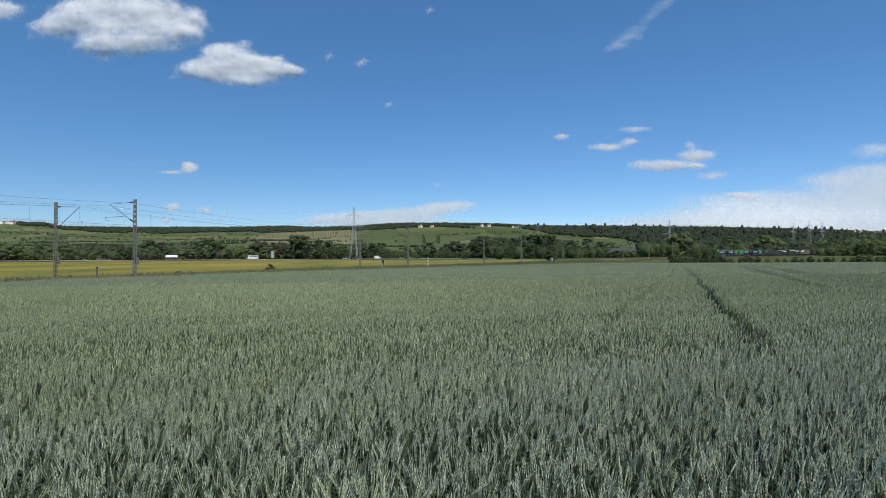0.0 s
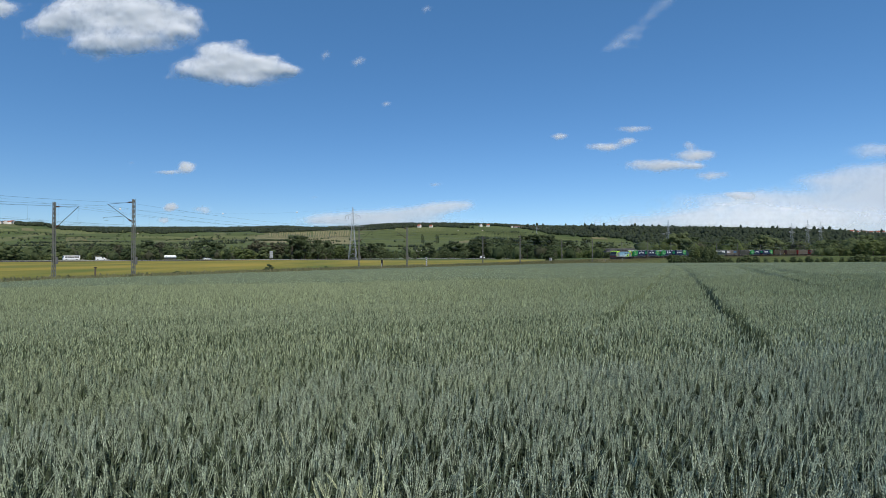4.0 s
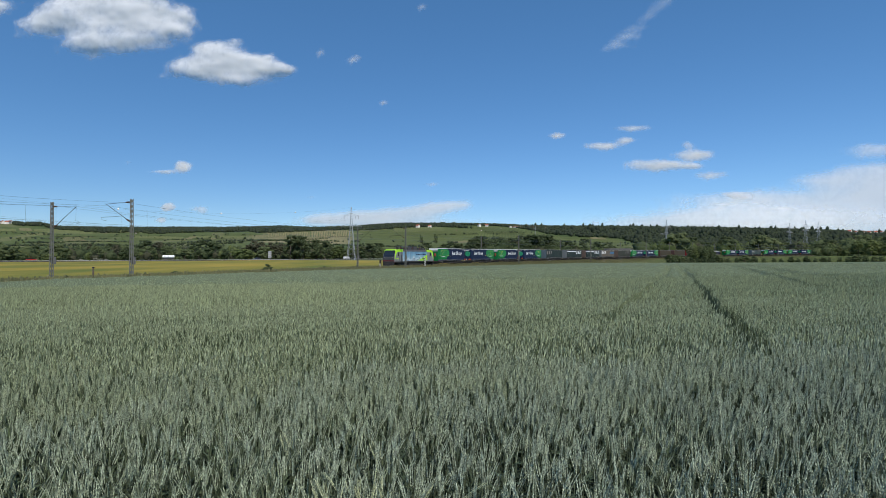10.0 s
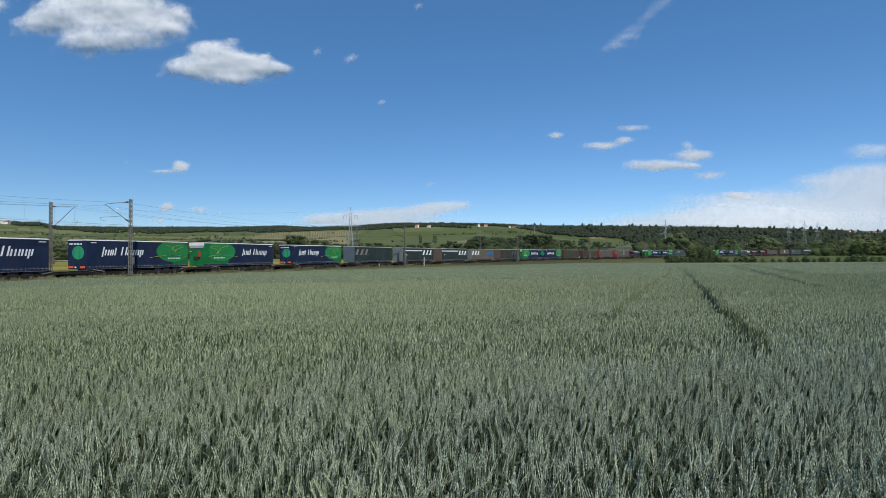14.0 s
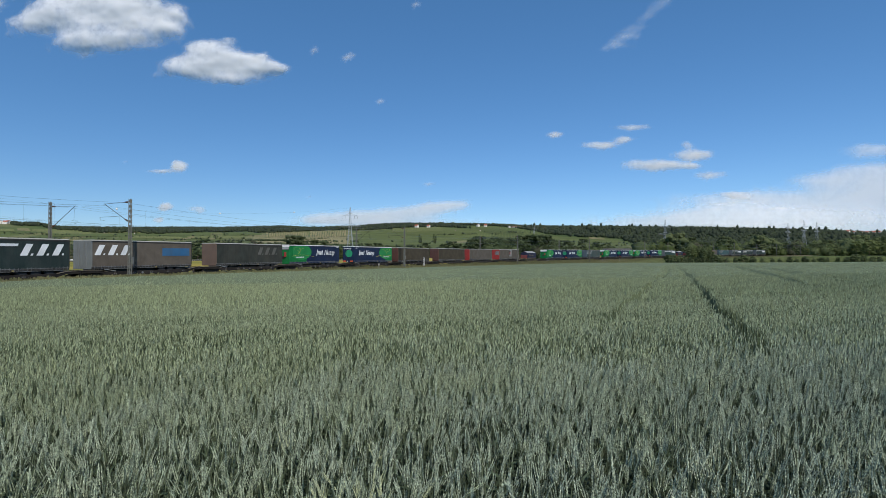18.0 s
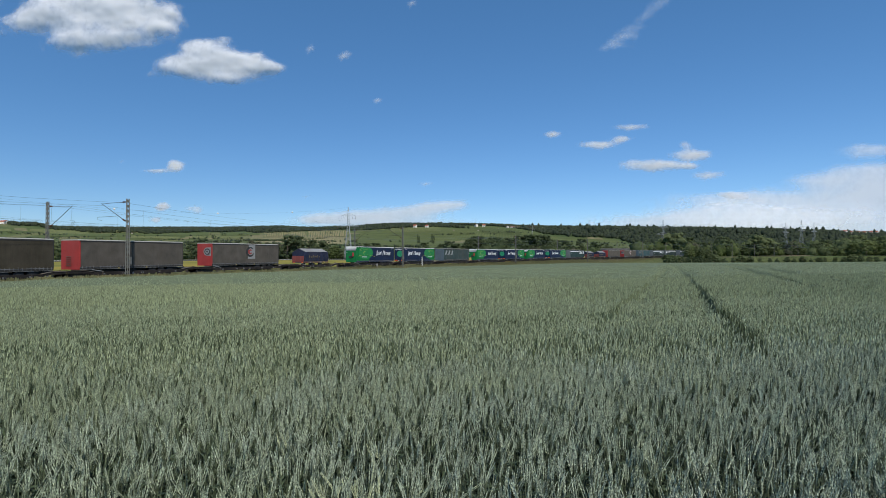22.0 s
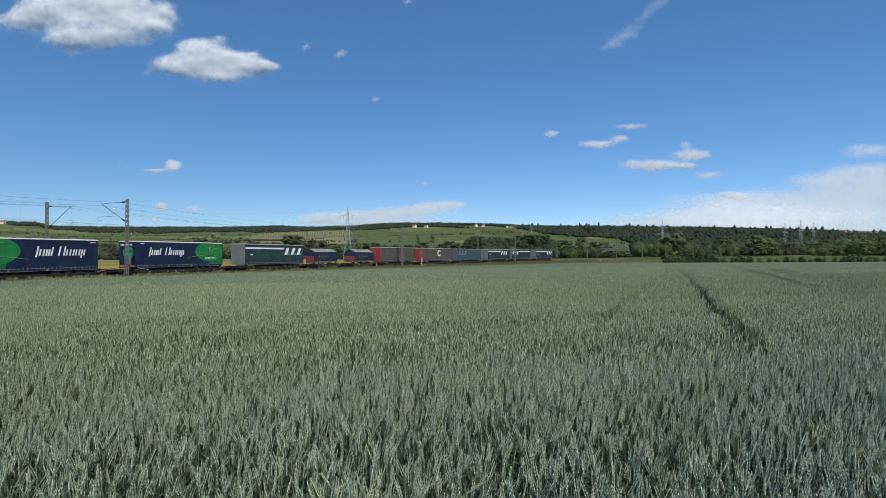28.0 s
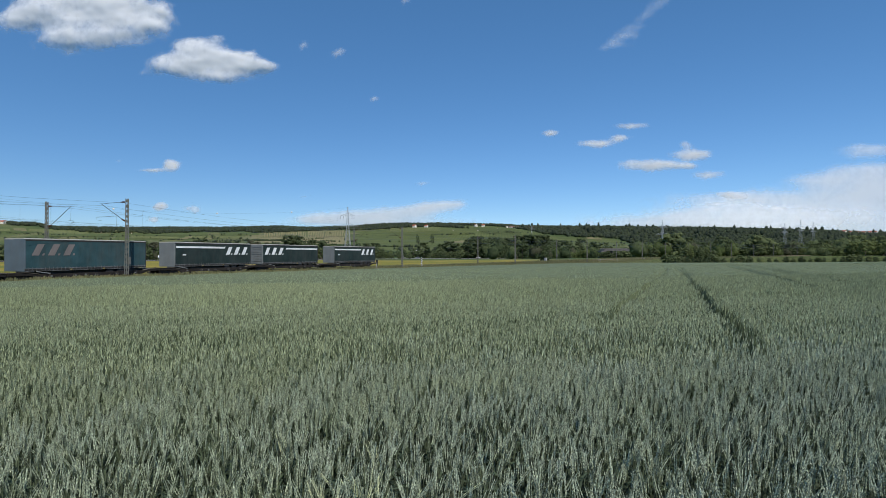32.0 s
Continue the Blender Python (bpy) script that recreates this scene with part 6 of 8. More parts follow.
# tall wood behind the road
by_bearing(15, 0.055, 0.22, 560, 590, 19, 26, ["round_b", "round_a", "round_b"])
by_bearing(12, 0.06, 0.21, 590, 640, 22, 28, ["round_b", "round_a"])
by_bearing(14, 0.20, 0.33, 560, 620, 17, 23, ["round_b", "round_a"])
by_bearing(6, 0.325, 0.372, 570, 620, 14, 19, ["round_a", "round_c"])
by_bearing(8, 0.08, 0.20, 640, 700, 24, 29, ["round_b", "round_a", "round_c"])
by_bearing(16, 0.30, 0.40, 640, 720, 9, 14, MIXED)
by_bearing(10, 0.372, 0.46, 470, 520, 8, 13, MIXED)
by_bearing(12, 0.30, 0.365, 514, 535, 4.5, 6.5, ["bush_b", "bush_a"])
by_bearing(12, 0.370, 0.430, 430, 540, 7, 12, MIXED)
by_bearing(6, 0.385, 0.440, 500, 560, 11, 15, MIXED)
by_bearing(10, 0.306, 0.364, 486, 493, 3.4, 4.6, ["bush_b", "bush_a"], (1.4, 1.9))
# wood behind the far bend of the railway
by_track(20, 292, 620, -30, -14, 7, 12, MIXED + BUSHES[:1], gap=UNDER)
by_track(14, 300, 660, -62, -32, 9, 13, MIXED, gap=UNDER)
by_bearing(24, 0.44, 0.62, 402, 462, 11, 16, MIXED)
by_bearing(18, 0.60, 0.76, 458, 525, 12, 17, MIXED)
by_track(10, 300, 480, -110, -64, 11, 15, ["round_a", "round_b", "round_c", "round_b"], gap=UNDER)
by_track(8, 300, 480, -170, -112, 12, 16, ["round_a", "round_b"], gap=UNDER)
by_bearing(1, 0.773, 0.775, 438, 440, 19, 20, ["conifer"])
# in front of the railway
by_bearing(11, 0.466, 0.508, 274, 287, 7.5, 11, ["round_c", "round_a"], (0.7, 0.9))
by_bearing(20, 0.70, 0.90, 372, 388, 8, 12, MIXED)
by_bearing(6, 0.78, 0.88, 355, 370, 12, 16, ["round_c"])
# hedge of separate bushes at the wheat's far edge
t = 0.428
while t < 0.90:
    y = edge_y(t) + trng.uniform(0.5, 2.5)
    plant_tree(trng.choice(["bush_b", "bush_a", "bush_b"]), t * y, y, trng.uniform(1.9, 3.0), trng.uniform(0.7, 1.15))
    t += trng.uniform(0.011, 0.020) if t > 0.53 else trng.uniform(0.007, 0.013)
# white flowering bushes behind the road and beside the track
for t, y, h in ((-0.640, 300, 1.8), (-0.630, 302, 2.6), (-0.620, 299, 2.2), (-0.668, 300, 2.2), (-0.10, 420, 2.6), (-0.06, 430, 3.0)):
    plant_tree("blossom", t * y, y, h, 1.2)
x, y, _ = on_track(175.9, -9.2)
plant_tree("blossom", x, y, 1.7, 1.0)
# single bushes beside the track
for s, v, h in ((32.3, -10.5, 1.3), (12.9, -10.0, 0.8), (48.4, -10.5, 0.85), (172.2, -12.0, 3.5), (176.2, -13.0, 2.9)):
    x, y, _ = on_track(s, v)
    plant_tree("bush_b", x, y, h, 1.1)


# ================= thickets =================
def thicket(name, n, place, h0, h1, cards, size, materials, label, seed, core=(0.33, 0.40)):
    """Undergrowth and crowded crowns that cannot be told apart: leaf sprays in uneven heaps."""
    r = np.random.default_rng(seed)
    x, y = place(r, n)
    n = len(x)
    g = ground_z(x, y)
    h = r.uniform(h0, h1, n)
    w = h * r.uniform(0.8, 1.3, n)
    k = n * cards
    own = np.repeat(np.arange(n), cards)
    d = r.normal(0, 1, (k, 3))
    d /= np.linalg.norm(d, axis=1)[:, None]
    d[:, 2] = np.abs(d[:, 2]) * 1.25 - 0.25
    rad = r.uniform(0.72, 1.06, k)
    p = np.stack([x[own] + d[:, 0] * rad * w[own] / 2, y[own] + d[:, 1] * rad * w[own] / 2, g[own] + h[own] * (0.22 + 0.78 * d[:, 2] * rad)], -1)
    nrm = d + r.normal(0, 0.25, (k, 3))
    nrm /= np.linalg.norm(nrm, axis=1)[:, None]
    u = np.cross(nrm, r.normal(0, 1, (k, 3)))
    u /= np.linalg.norm(u, axis=1)[:, None]
    v = np.cross(nrm, u)
    sz = (size * r.uniform(0.6, 1.4, k))[:, None]
    co = np.stack([p - u * sz, p - v * sz * 0.7, p + u * sz, p + v * sz * 0.7], 1).reshape(-1, 3)
    kind = r.integers(0, len(materials), n)
    heap = np.stack([x, y, g + h * 0.40], -1)
    me = leafy_mesh(name, co, heap, np.stack([w * core[0], w * core[0], h * core[1]], -1), r, materials, np.repeat(kind, cards), kind)
    tagged(new(name, me), label, "woods", "", "stuff")


def strip_place(s0, s1, v0, v1, gap=None):
    def place(r, n):
        s, v = r.uniform(s0, s1, n), r.uniform(v0, v1, n)
        x, y = valley_at(s, v)
        if gap:
            t = x / y
            ok = ~((t > gap[0]) & (t < gap[1]))
            x, y = x[ok], y[ok]
        return x, y
    return place


def bearing_place(t0, t1, y0, y1):
    def place(r, n):
        y = r.uniform(y0, y1, n)
        return r.uniform(t0, t1, n) * y, y
    return place


by_bearing(5, 0.70, 0.97, 430, 560, 11, 16, MIXED)
WOODS = (LEAVES[0], LEAVES[1], LEAVES[2], LEAVES[0])
SCRUB = "dense green scrub and young trees behind the road"
thicket("roadside_scrub", 230, strip_place(0, 335, -300, -252, (-0.14, 0.02)), 3, 8, 90, 0.42, WOODS + (LEAVES[3],), SCRUB, 31)
thicket("valley_scrub", 300, strip_place(-30, 335, -480, -300, (-0.13, 0.03)), 6, 13, 80, 0.6, WOODS + (LEAVES[3],), SCRUB, 32)
thicket("slope_scrub", 110, bearing_place(-0.17, 0.05, 640, 800), 4, 9, 70, 0.7, WOODS, SCRUB, 33)
thicket("tall_wood", 130, bearing_place(0.055, 0.22, 560, 650), 12, 23, 280, 1.05, (LEAVES[1], LEAVES[0]), "dense dark green wood behind the road", 34)
thicket("bend_wood", 300, strip_place(285, 720, -130, -13, (0.297, 0.366)), 4, 13, 100, 0.55, WOODS + (LEAVES[2], LEAVES[3]), "dense mixed green wood behind the railway's bend", 35)
thicket("high_wood", 150, bearing_place(0.43, 0.76, 462, 580), 9, 15, 110, 0.8, WOODS + (LEAVES[2], LEAVES[3]), "dense mixed green wood behind the railway's bend", 36)
thicket("low_wood", 60, bearing_place(0.20, 0.36, 560, 650), 7, 14, 150, 0.9, (LEAVES[1], LEAVES[0]), "dense dark green wood behind the road", 40)
thicket("side_wood", 170, bearing_place(0.70, 0.98, 430, 640), 9, 16, 110, 0.8, WOODS + (LEAVES[2], LEAVES[3]), "dense mixed green wood behind the railway's bend", 38)
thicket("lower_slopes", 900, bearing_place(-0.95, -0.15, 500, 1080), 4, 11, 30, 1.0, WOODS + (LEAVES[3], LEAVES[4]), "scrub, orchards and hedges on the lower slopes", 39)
thicket("front_thicket", 60, bearing_place(0.695, 0.95, 370, 392), 4, 9, 110, 0.5, WOODS, "green thicket hiding the railway", 37)


# ================= far woods and scrub =================
def clumps(name, rows, material, label, seed):
    """Tree crowns of a far wood, each an uneven little heap."""
    r = np.random.default_rng(seed)
    base = bmesh.new()
    bmesh.ops.create_icosphere(base, subdivisions=1, radius=1.0)
    bv = np.array([v.co for v in base.verts])
    bf = np.array([[v.index for v in f.verts] for f in base.faces])
    base.free()
    x, y, h, w = rows
    n = len(x)
    g = ground_z(x, y)
    jit = 1 + r.normal(0, 0.14, (n, len(bv)))
    P = bv[None] * jit[..., None]
    P = P * np.stack([w / 2, w / 2, h / 2], -1)[:, None] + np.stack([x, y, g + h * 0.42], -1)[:, None]
    F = bf[None] + (np.arange(n) * len(bv))[:, None, None]
    me = indexed_mesh(name, P.reshape(-1, 3), F.reshape(-1, 3), (material,))
    me.polygons.foreach_set("use_smooth", [True] * len(me.polygons))
    return tagged(new(name, me), label, "woods", "", "stuff")


def far_points(seed, n, test, y0, y1, t0=-0.95, t1=0.95):
    r = np.random.default_rng(seed)
    y = np.sqrt(r.uniform(y0 ** 2, y1 ** 2, n))
    x = r.uniform(t0, t1, n) * y
    ok = test(x, y, r)
    return x[ok], y[ok], r


def in_forest(x, y, r):
    t = x / y
    crest = np.interp(t, [-0.9, -0.80, -0.785, -0.5, -0.2, 0.0, 0.1, 0.2, 0.33, 0.41, 0.9], [2450, 2440, 2230, 1990, 2110, 2200, 2330, 1950, 1750, 1400, 1400])
    wob = np.array([noise.noise((a / 260, b / 260, 3.1)) for a, b in zip(x, y)])
    return y + wob * 260 > crest


def listed(x, y):
    return lambda r, n: (x, y)


x, y, r = far_points(3, 24000, in_forest, 1350, 2650)
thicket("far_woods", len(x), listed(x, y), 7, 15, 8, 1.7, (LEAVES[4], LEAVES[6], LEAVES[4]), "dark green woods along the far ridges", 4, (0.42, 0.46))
x, y, r = far_points(8, 520, lambda x, y, r: in_forest(x, y, r) & (x / y > 0.15), 1500, 2600)
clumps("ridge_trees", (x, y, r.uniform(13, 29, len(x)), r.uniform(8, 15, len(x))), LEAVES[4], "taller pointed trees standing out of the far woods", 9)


def in_scrub(x, y, r):
    t = x / y
    f = np.array([noise.noise((a / 170, b / 45, 7.7)) for a, b in zip(x, y)])
    open_slope = ((t > -0.15) & (t < 0.36) & (y > 960)) | ((t > -0.34) & (t < -0.165) & (y > 1260))
    return (f > np.where(open_slope, 0.42, np.where(y > 1000, 0.22, -0.10))) & ~in_forest(x, y, r)


x, y, r = far_points(5, 8500, in_scrub, 620, 2000)
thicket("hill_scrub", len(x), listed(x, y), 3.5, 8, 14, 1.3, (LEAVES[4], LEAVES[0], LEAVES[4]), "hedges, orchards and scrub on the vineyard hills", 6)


def hedge_rows(r, n):
    """Lines of bushes along paths and field borders of the slopes."""
    xs, ys = [], []
    for k in range(34):
        t, y = r.uniform(-0.9, -0.18), r.uniform(820, 1650)
        a, ln = r.normal(0.0, 0.35), r.uniform(60, 240)
        m = int(ln / 4)
        d = np.linspace(0, ln, m) + r.normal(0, 1.5, m)
        xs.append(t * y + d * np.cos(a))
        ys.append(y + d * np.sin(a) + r.normal(0, 2.0, m))
    return np.concatenate(xs), np.concatenate(ys)


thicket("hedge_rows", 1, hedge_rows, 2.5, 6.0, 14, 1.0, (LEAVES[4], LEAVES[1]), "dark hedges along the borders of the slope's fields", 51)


# ================= parcels on the slopes =================
def slope_y(t, h):
    """Distance at which the slope shows at the given height above the eye (tangent)."""
    ys = np.arange(700.0, 2450.0, 4.0)
    up = (ground_z(t * ys, ys) - EYE) / ys
    k = np.flatnonzero(up >= h)
    return float(ys[k[0]]) if len(k) else 2000.0


def rows_mat(name, c0, c1, scale, turn):
    m, n, l, b, nz = wheat_mat(name, c0, c1, 0.9, 0.1, 0, 0)
    w = n.new("ShaderNodeTexWave")
    w.inputs["Scale"].default_value = scale
    w.inputs["Distortion"].default_value = 0.8
    mp = n.new("ShaderNodeMapping")
    mp.inputs["Rotation"].default_value = (0, 0, turn)
    tc = [x for x in n if x.type == 'TEX_COORD'][0]
    l.new(tc.outputs["Object"], mp.inputs[0])
    l.new(mp.outputs[0], w.inputs["Vector"])
    mx = n.new("ShaderNodeMix")
    mx.data_type = 'RGBA'
    mx.inputs[7].default_value = (0.075, 0.095, 0.035, 1)
    l.new(w.outputs["Fac"], mx.inputs[0])
    l.new(b.inputs["Base Color"].links[0].from_socket, mx.inputs[6])
    l.new(mx.outputs[2], b.inputs["Base Color"])
    return m


M_VINEROWS = rows_mat("pale_vineyard_rows", (0.30, 0.25, 0.13), (0.36, 0.29, 0.17), 0.034, 0.12)
M_TANSOIL = rows_mat("bare_tan_soil", (0.19, 0.165, 0.085), (0.25, 0.21, 0.115), 0.012, 1.2)
M_VINELEAF = rows_mat("vine_leaves", (0.075, 0.098, 0.036), (0.105, 0.125, 0.050), 0.02, 0.2)
M_PALEGREEN = rows_mat("light_green_meadow", (0.14, 0.165, 0.055), (0.18, 0.19, 0.075), 0.02, 0.5)


def parcel(x0, x1, y0, y1, skew, material, label):
    """A field parcel draped over the slope, between two bearings and two heights."""
    co, n, m = [], 10, 8
    for i in range(n + 1):
        for j in range(m + 1):
            px = x0 + (x1 - x0) * i / n
            py = y1 + (y0 - y1) * j / m + skew * i / n
            px += 2.2 * noise.noise((px * 0.11, py * 0.8, 2.2))
            py += 0.9 * noise.noise((px * 0.13, py * 0.3, 5.1))
            t = (px - 784) / 952.0
            y = slope_y(t, (453 - py) / 952.0)
            co.append((t * y, y, gz(t * y, y) + 1.0))
    q = [(i * (m + 1) + j, (i + 1) * (m + 1) + j, (i + 1) * (m + 1) + j + 1, i * (m + 1) + j + 1) for i in range(n) for j in range(m)]
    tagged(new("field_parcel", mesh_from("field_parcel", co, q, [material])), label, "field", kind="structure")


def vine_rows(x0, x1, y0, y1, skew, n, lean, material, label):
    """Rows of vines running up a parcel of the slope."""
    co, q, m = [], [], 6
    for i in range(n):
        a = x0 + (x1 - x0) * (i + 0.25) / n
        w = (x1 - x0) / n * (0.34 + 0.16 * noise.noise((i * 0.9, x0, 0.3)))
        base = len(co)
        for j in range(m + 1):
            f = j / m
            for px in (a + lean * f, a + lean * f + w):
                py = y1 + (y0 - y1) * f + skew * i / n + 0.5 * noise.noise((px * 0.1, f, 1.0))
                t = (px - 784) / 952.0
                y = slope_y(t, (453 - py) / 952.0)
                co.append((t * y, y, gz(t * y, y) + 2.2))
        q += [(base + 2 * j, base + 2 * j + 1, base + 2 * j + 3, base + 2 * j + 2) for j in range(m)]
    tagged(new("vine_rows", mesh_from("vine_rows", co, q, [material])), label, "vineyard", "", "stuff")


TAN = "tan bare vineyard parcel on the slope"
parcel(478, 552, 411, 420, 0, M_VINEROWS, "pale striped vineyard rows on the slope")
parcel(556, 622, 409, 420, -1, M_VINEROWS, "pale striped vineyard rows on the slope")
VINES = "green rows of vines running up the slope"
vine_rows(480, 552, 411, 420, 0, 17, 1.0, M_VINELEAF, VINES)
vine_rows(557, 621, 409, 420, -1, 15, 2.0, M_VINELEAF, VINES)
vine_rows(700, 790, 405, 418, -2, 22, 6.0, M_VINELEAF, VINES)
vine_rows(800, 850, 405, 416, 0, 14, 4.0, M_VINELEAF, VINES)
vine_rows(862, 935, 404, 414, 3, 18, -6.0, M_VINELEAF, VINES)
vine_rows(120, 158, 421, 428, -1, 11, -3.0, M_VINELEAF, VINES)
parcel(40, 62, 404, 409, 1, M_TANSOIL, TAN)
parcel(118, 156, 421, 428, -1, M_TANSOIL, TAN)
parcel(328, 352, 423, 426, -4, M_TANSOIL, TAN)
parcel(378, 394, 423, 425, -3, M_TANSOIL, TAN)
parcel(1050, 1078, 420, 423, 2, M_TANSOIL, TAN)
parcel(800, 842, 428, 432, -2, M_TANSOIL, TAN)
M_DARKMEADOW = rows_mat("deep_green_meadow", (0.070, 0.100, 0.032), (0.095, 0.120, 0.042), 0.02, 0.2)
parcel(2, 34, 405, 410, 1, M_PALEGREEN, "light green meadow strip on the slope")
parcel(66, 210, 406, 411, 2, M_PALEGREEN, "light green meadow strip on the slope")
parcel(215, 330, 408, 413, 1, M_PALEGREEN, "light green meadow strip on the slope")
parcel(100, 230, 414, 419, 1, M_DARKMEADOW, "deep green vineyard strip on the slope")
parcel(250, 380, 413, 418, 0, M_DARKMEADOW, "deep green vineyard strip on the slope")
parcel(400, 470, 412, 418, -1, M_DARKMEADOW, "deep green vineyard strip on the slope")
parcel(340, 440, 419, 423, -1, M_PALEGREEN, "light green meadow strip on the slope")
parcel(700, 790, 404, 412, -2, M_PALEGREEN, "light green meadow strip on the slope")
parcel(860, 935, 403, 410, 3, M_DARKMEADOW, "deep green vineyard strip on the slope")
parcel(90, 170, 411, 414, 1, M_PALEGREEN, "light green meadow strip on the slope")
parcel(235, 330, 418, 422, 2, M_PALEGREEN, "light green meadow strip on the slope")
parcel(640, 690, 404, 411, -3, M_PALEGREEN, "light green meadow strip on the slope")

# ================= clouds =================
def cloud_mat(name, edge0, edge1, top, white=(0.85, 0.85, 0.86), octaves=((0.006, 0.95), (0.018, 0.60), (0.05, 0.30), (0.13, 0.14))):
    """Thin white vapour: opaque where dense, fraying at its rim."""
    m = bpy.data.materials.new(name)
    m.use_nodes = True
    n, l = m.node_tree.nodes, m.node_tree.links
    n.remove(n["Principled BSDF"])
    at = n.new("ShaderNodeAttribute")
    at.attribute_name = "vapour"
    tc = n.new("ShaderNodeTexCoord")
    acc = at.outputs["Fac"]
    for scale, amp in octaves:
        t = n.new("ShaderNodeTexNoise")
        t.inputs["Scale"].default_value = scale
        t.inputs["Detail"].default_value = 5
        l.new(tc.outputs["Object"], t.inputs["Vector"])
        a = n.new("ShaderNodeMath")
        a.operation = 'SUBTRACT'
        l.new(t.outputs["Fac"], a.inputs[0])
        a.inputs[1].default_value = 0.5
        b = n.new("ShaderNodeMath")
        b.operation = 'MULTIPLY_ADD'
        l.new(a.outputs[0], b.inputs[0])
        b.inputs[1].default_value = amp
        l.new(acc, b.inputs[2])
        acc = b.outputs[0]
    mr = n.new("ShaderNodeMapRange")
    mr.interpolation_type = 'SMOOTHSTEP'
    l.new(acc, mr.inputs[0])
    mr.inputs[1].default_value, mr.inputs[2].default_value = edge0, edge1
    mr.inputs[3].default_value, mr.inputs[4].default_value = 0.0, top
    d = n.new("ShaderNodeBsdfDiffuse")
    d.inputs[0].default_value = (*white, 1)
    tl = n.new("ShaderNodeBsdfTranslucent")
    tl.inputs[0].default_value = (*white, 1)
    mx = n.new("ShaderNodeMixShader")
    mx.inputs[0].default_value = 0.42
    l.new(d.outputs[0], mx.inputs[1])
    l.new(tl.outputs[0], mx.inputs[2])
    tr = n.new("ShaderNodeBsdfTransparent")
    mix = n.new("ShaderNodeMixShader")
    l.new(mr.outputs[0], mix.inputs[0])
    l.new(tr.outputs[0], mix.inputs[1])
    l.new(mx.outputs[0], mix.inputs[2])
    l.new(mix.outputs[0], n["Material Output"].inputs[0])
    return m


M_CUMULUS = cloud_mat("cumulus_vapour", 0.22, 0.98, 1.0, octaves=((0.006, 0.75), (0.016, 0.60), (0.04, 0.24), (0.09, 0.06)))
M_CIRRUS = cloud_mat("cirrus_vapour", 0.18, 1.02, 0.94, (0.90, 0.92, 0.95), ((0.0025, 0.55), (0.006, 0.50), (0.016, 0.26), (0.04, 0.10)))
FAR = 3550.0
UNIT = FAR / 952.0
CLOUDS = []


def cloud(cx, cy, lobes, drift_x, drift_y, material=None, depth=60.0, label="white fair-weather cumulus cloud", grid=90):
    """A cloud of soft lobes (dx, dy, rx, ry, strength) about its centre, as a bulging sheet far off; it drifts with the wind."""
    w = max(abs(a) + c * 1.7 for a, b, c, d, e in lobes)
    h = max(abs(b) + d * 1.7 for a, b, c, d, e in lobes)
    nx, nz = grid, max(10, int(grid * h / w))
    U, V = np.meshgrid(np.linspace(-w, w, nx), np.linspace(-h, h, nz))
    D = np.zeros_like(U)
    for a, b, c, d, e in lobes:
        D = D + e * np.exp(-(((U - a) / c) ** 2 + ((V - b) / d) ** 2) * 1.2)
    D = 1 - np.exp(-1.3 * D)
    rim = smooth(1.0, 0.8, np.abs(U) / w) * smooth(1.0, 0.8, np.abs(V) / h)
    D = D * rim
    bulge = np.array([noise.fractal((u / 60 + cx * 0.1, v / 34 + cy * 0.1, 0.3), 1.3, 2.0, 3) for u, v in zip(U.ravel(), V.ravel())]).reshape(U.shape)
    Yd = -(D * depth * 0.40 + bulge * depth * 0.11 * np.clip(D * 1.6, 0, 1)) * UNIT
    co = np.stack([U * UNIT, Yd, V * UNIT], -1).reshape(-1, 3)
    i = np.arange(nz - 1)[:, None] * nx
    j = np.arange(nx - 1)[None]
    q = np.stack([i + j, i + j + 1, i + nx + j + 1, i + nx + j], -1).reshape(-1, 4)
    me = indexed_mesh("cloud", co, q, (material or M_CUMULUS,))
    me.polygons.foreach_set("use_smooth", [True] * len(me.polygons))
    at = me.attributes.new("vapour", 'FLOAT', 'POINT')
    at.data.foreach_set("value", np.ascontiguousarray(D.ravel(), dtype=np.float32))
    ob = tagged(new("cloud", me), label, "cloud", "clouds", "structure")
    ob.visible_shadow = False
    CLOUDS.append((ob, cx, cy, drift_x, drift_y))



# centre across and down the view, lobes, drift over the clip
cloud(213, 52, [(-108, -2, 46, 16, 1.4), (-55, 16, 58, 32, 1.7), (20, 24, 70, 36, 2.0), (85, 8, 56, 30, 1.7), (120, -14, 30, 16, 1.1), (-18, -36, 54, 19, 1.5), (58, -34, 50, 15, 1.2), (142, 12, 20, 9, 0.5), (158, 2, 13, 8, 0.35), (-150, -22, 18, 7, 0.3)], -46, 9, depth=46, grid=130)
cloud(420, 119, [(-25, 24, 34, 17, 1.8), (-62, -8, 42, 17, 1.6), (-5, 2, 55, 23, 2.0), (50, -4, 45, 17, 1.6), (92, -10, 28, 11, 1.4), (20, -26, 42, 12, 1.1), (12, 42, 16, 10, 0.45), (-118, -22, 14, 7, 0.4), (75, 14, 14, 6, 0.35)], -37, 7, depth=40, grid=120)
cloud(10, 22, [(0, 0, 38, 16, 1.3), (-30, 10, 30, 20, 1.2)], -46, 14, depth=22, grid=60)
cloud(640, 112, [(0, 0, 18, 9, 0.52), (8, 5, 8, 5, 0.2)], -30, 17, depth=6, grid=36)
cloud(585, 100, [(0, 0, 13, 11, 0.42)], -34, 18, depth=6, grid=36)
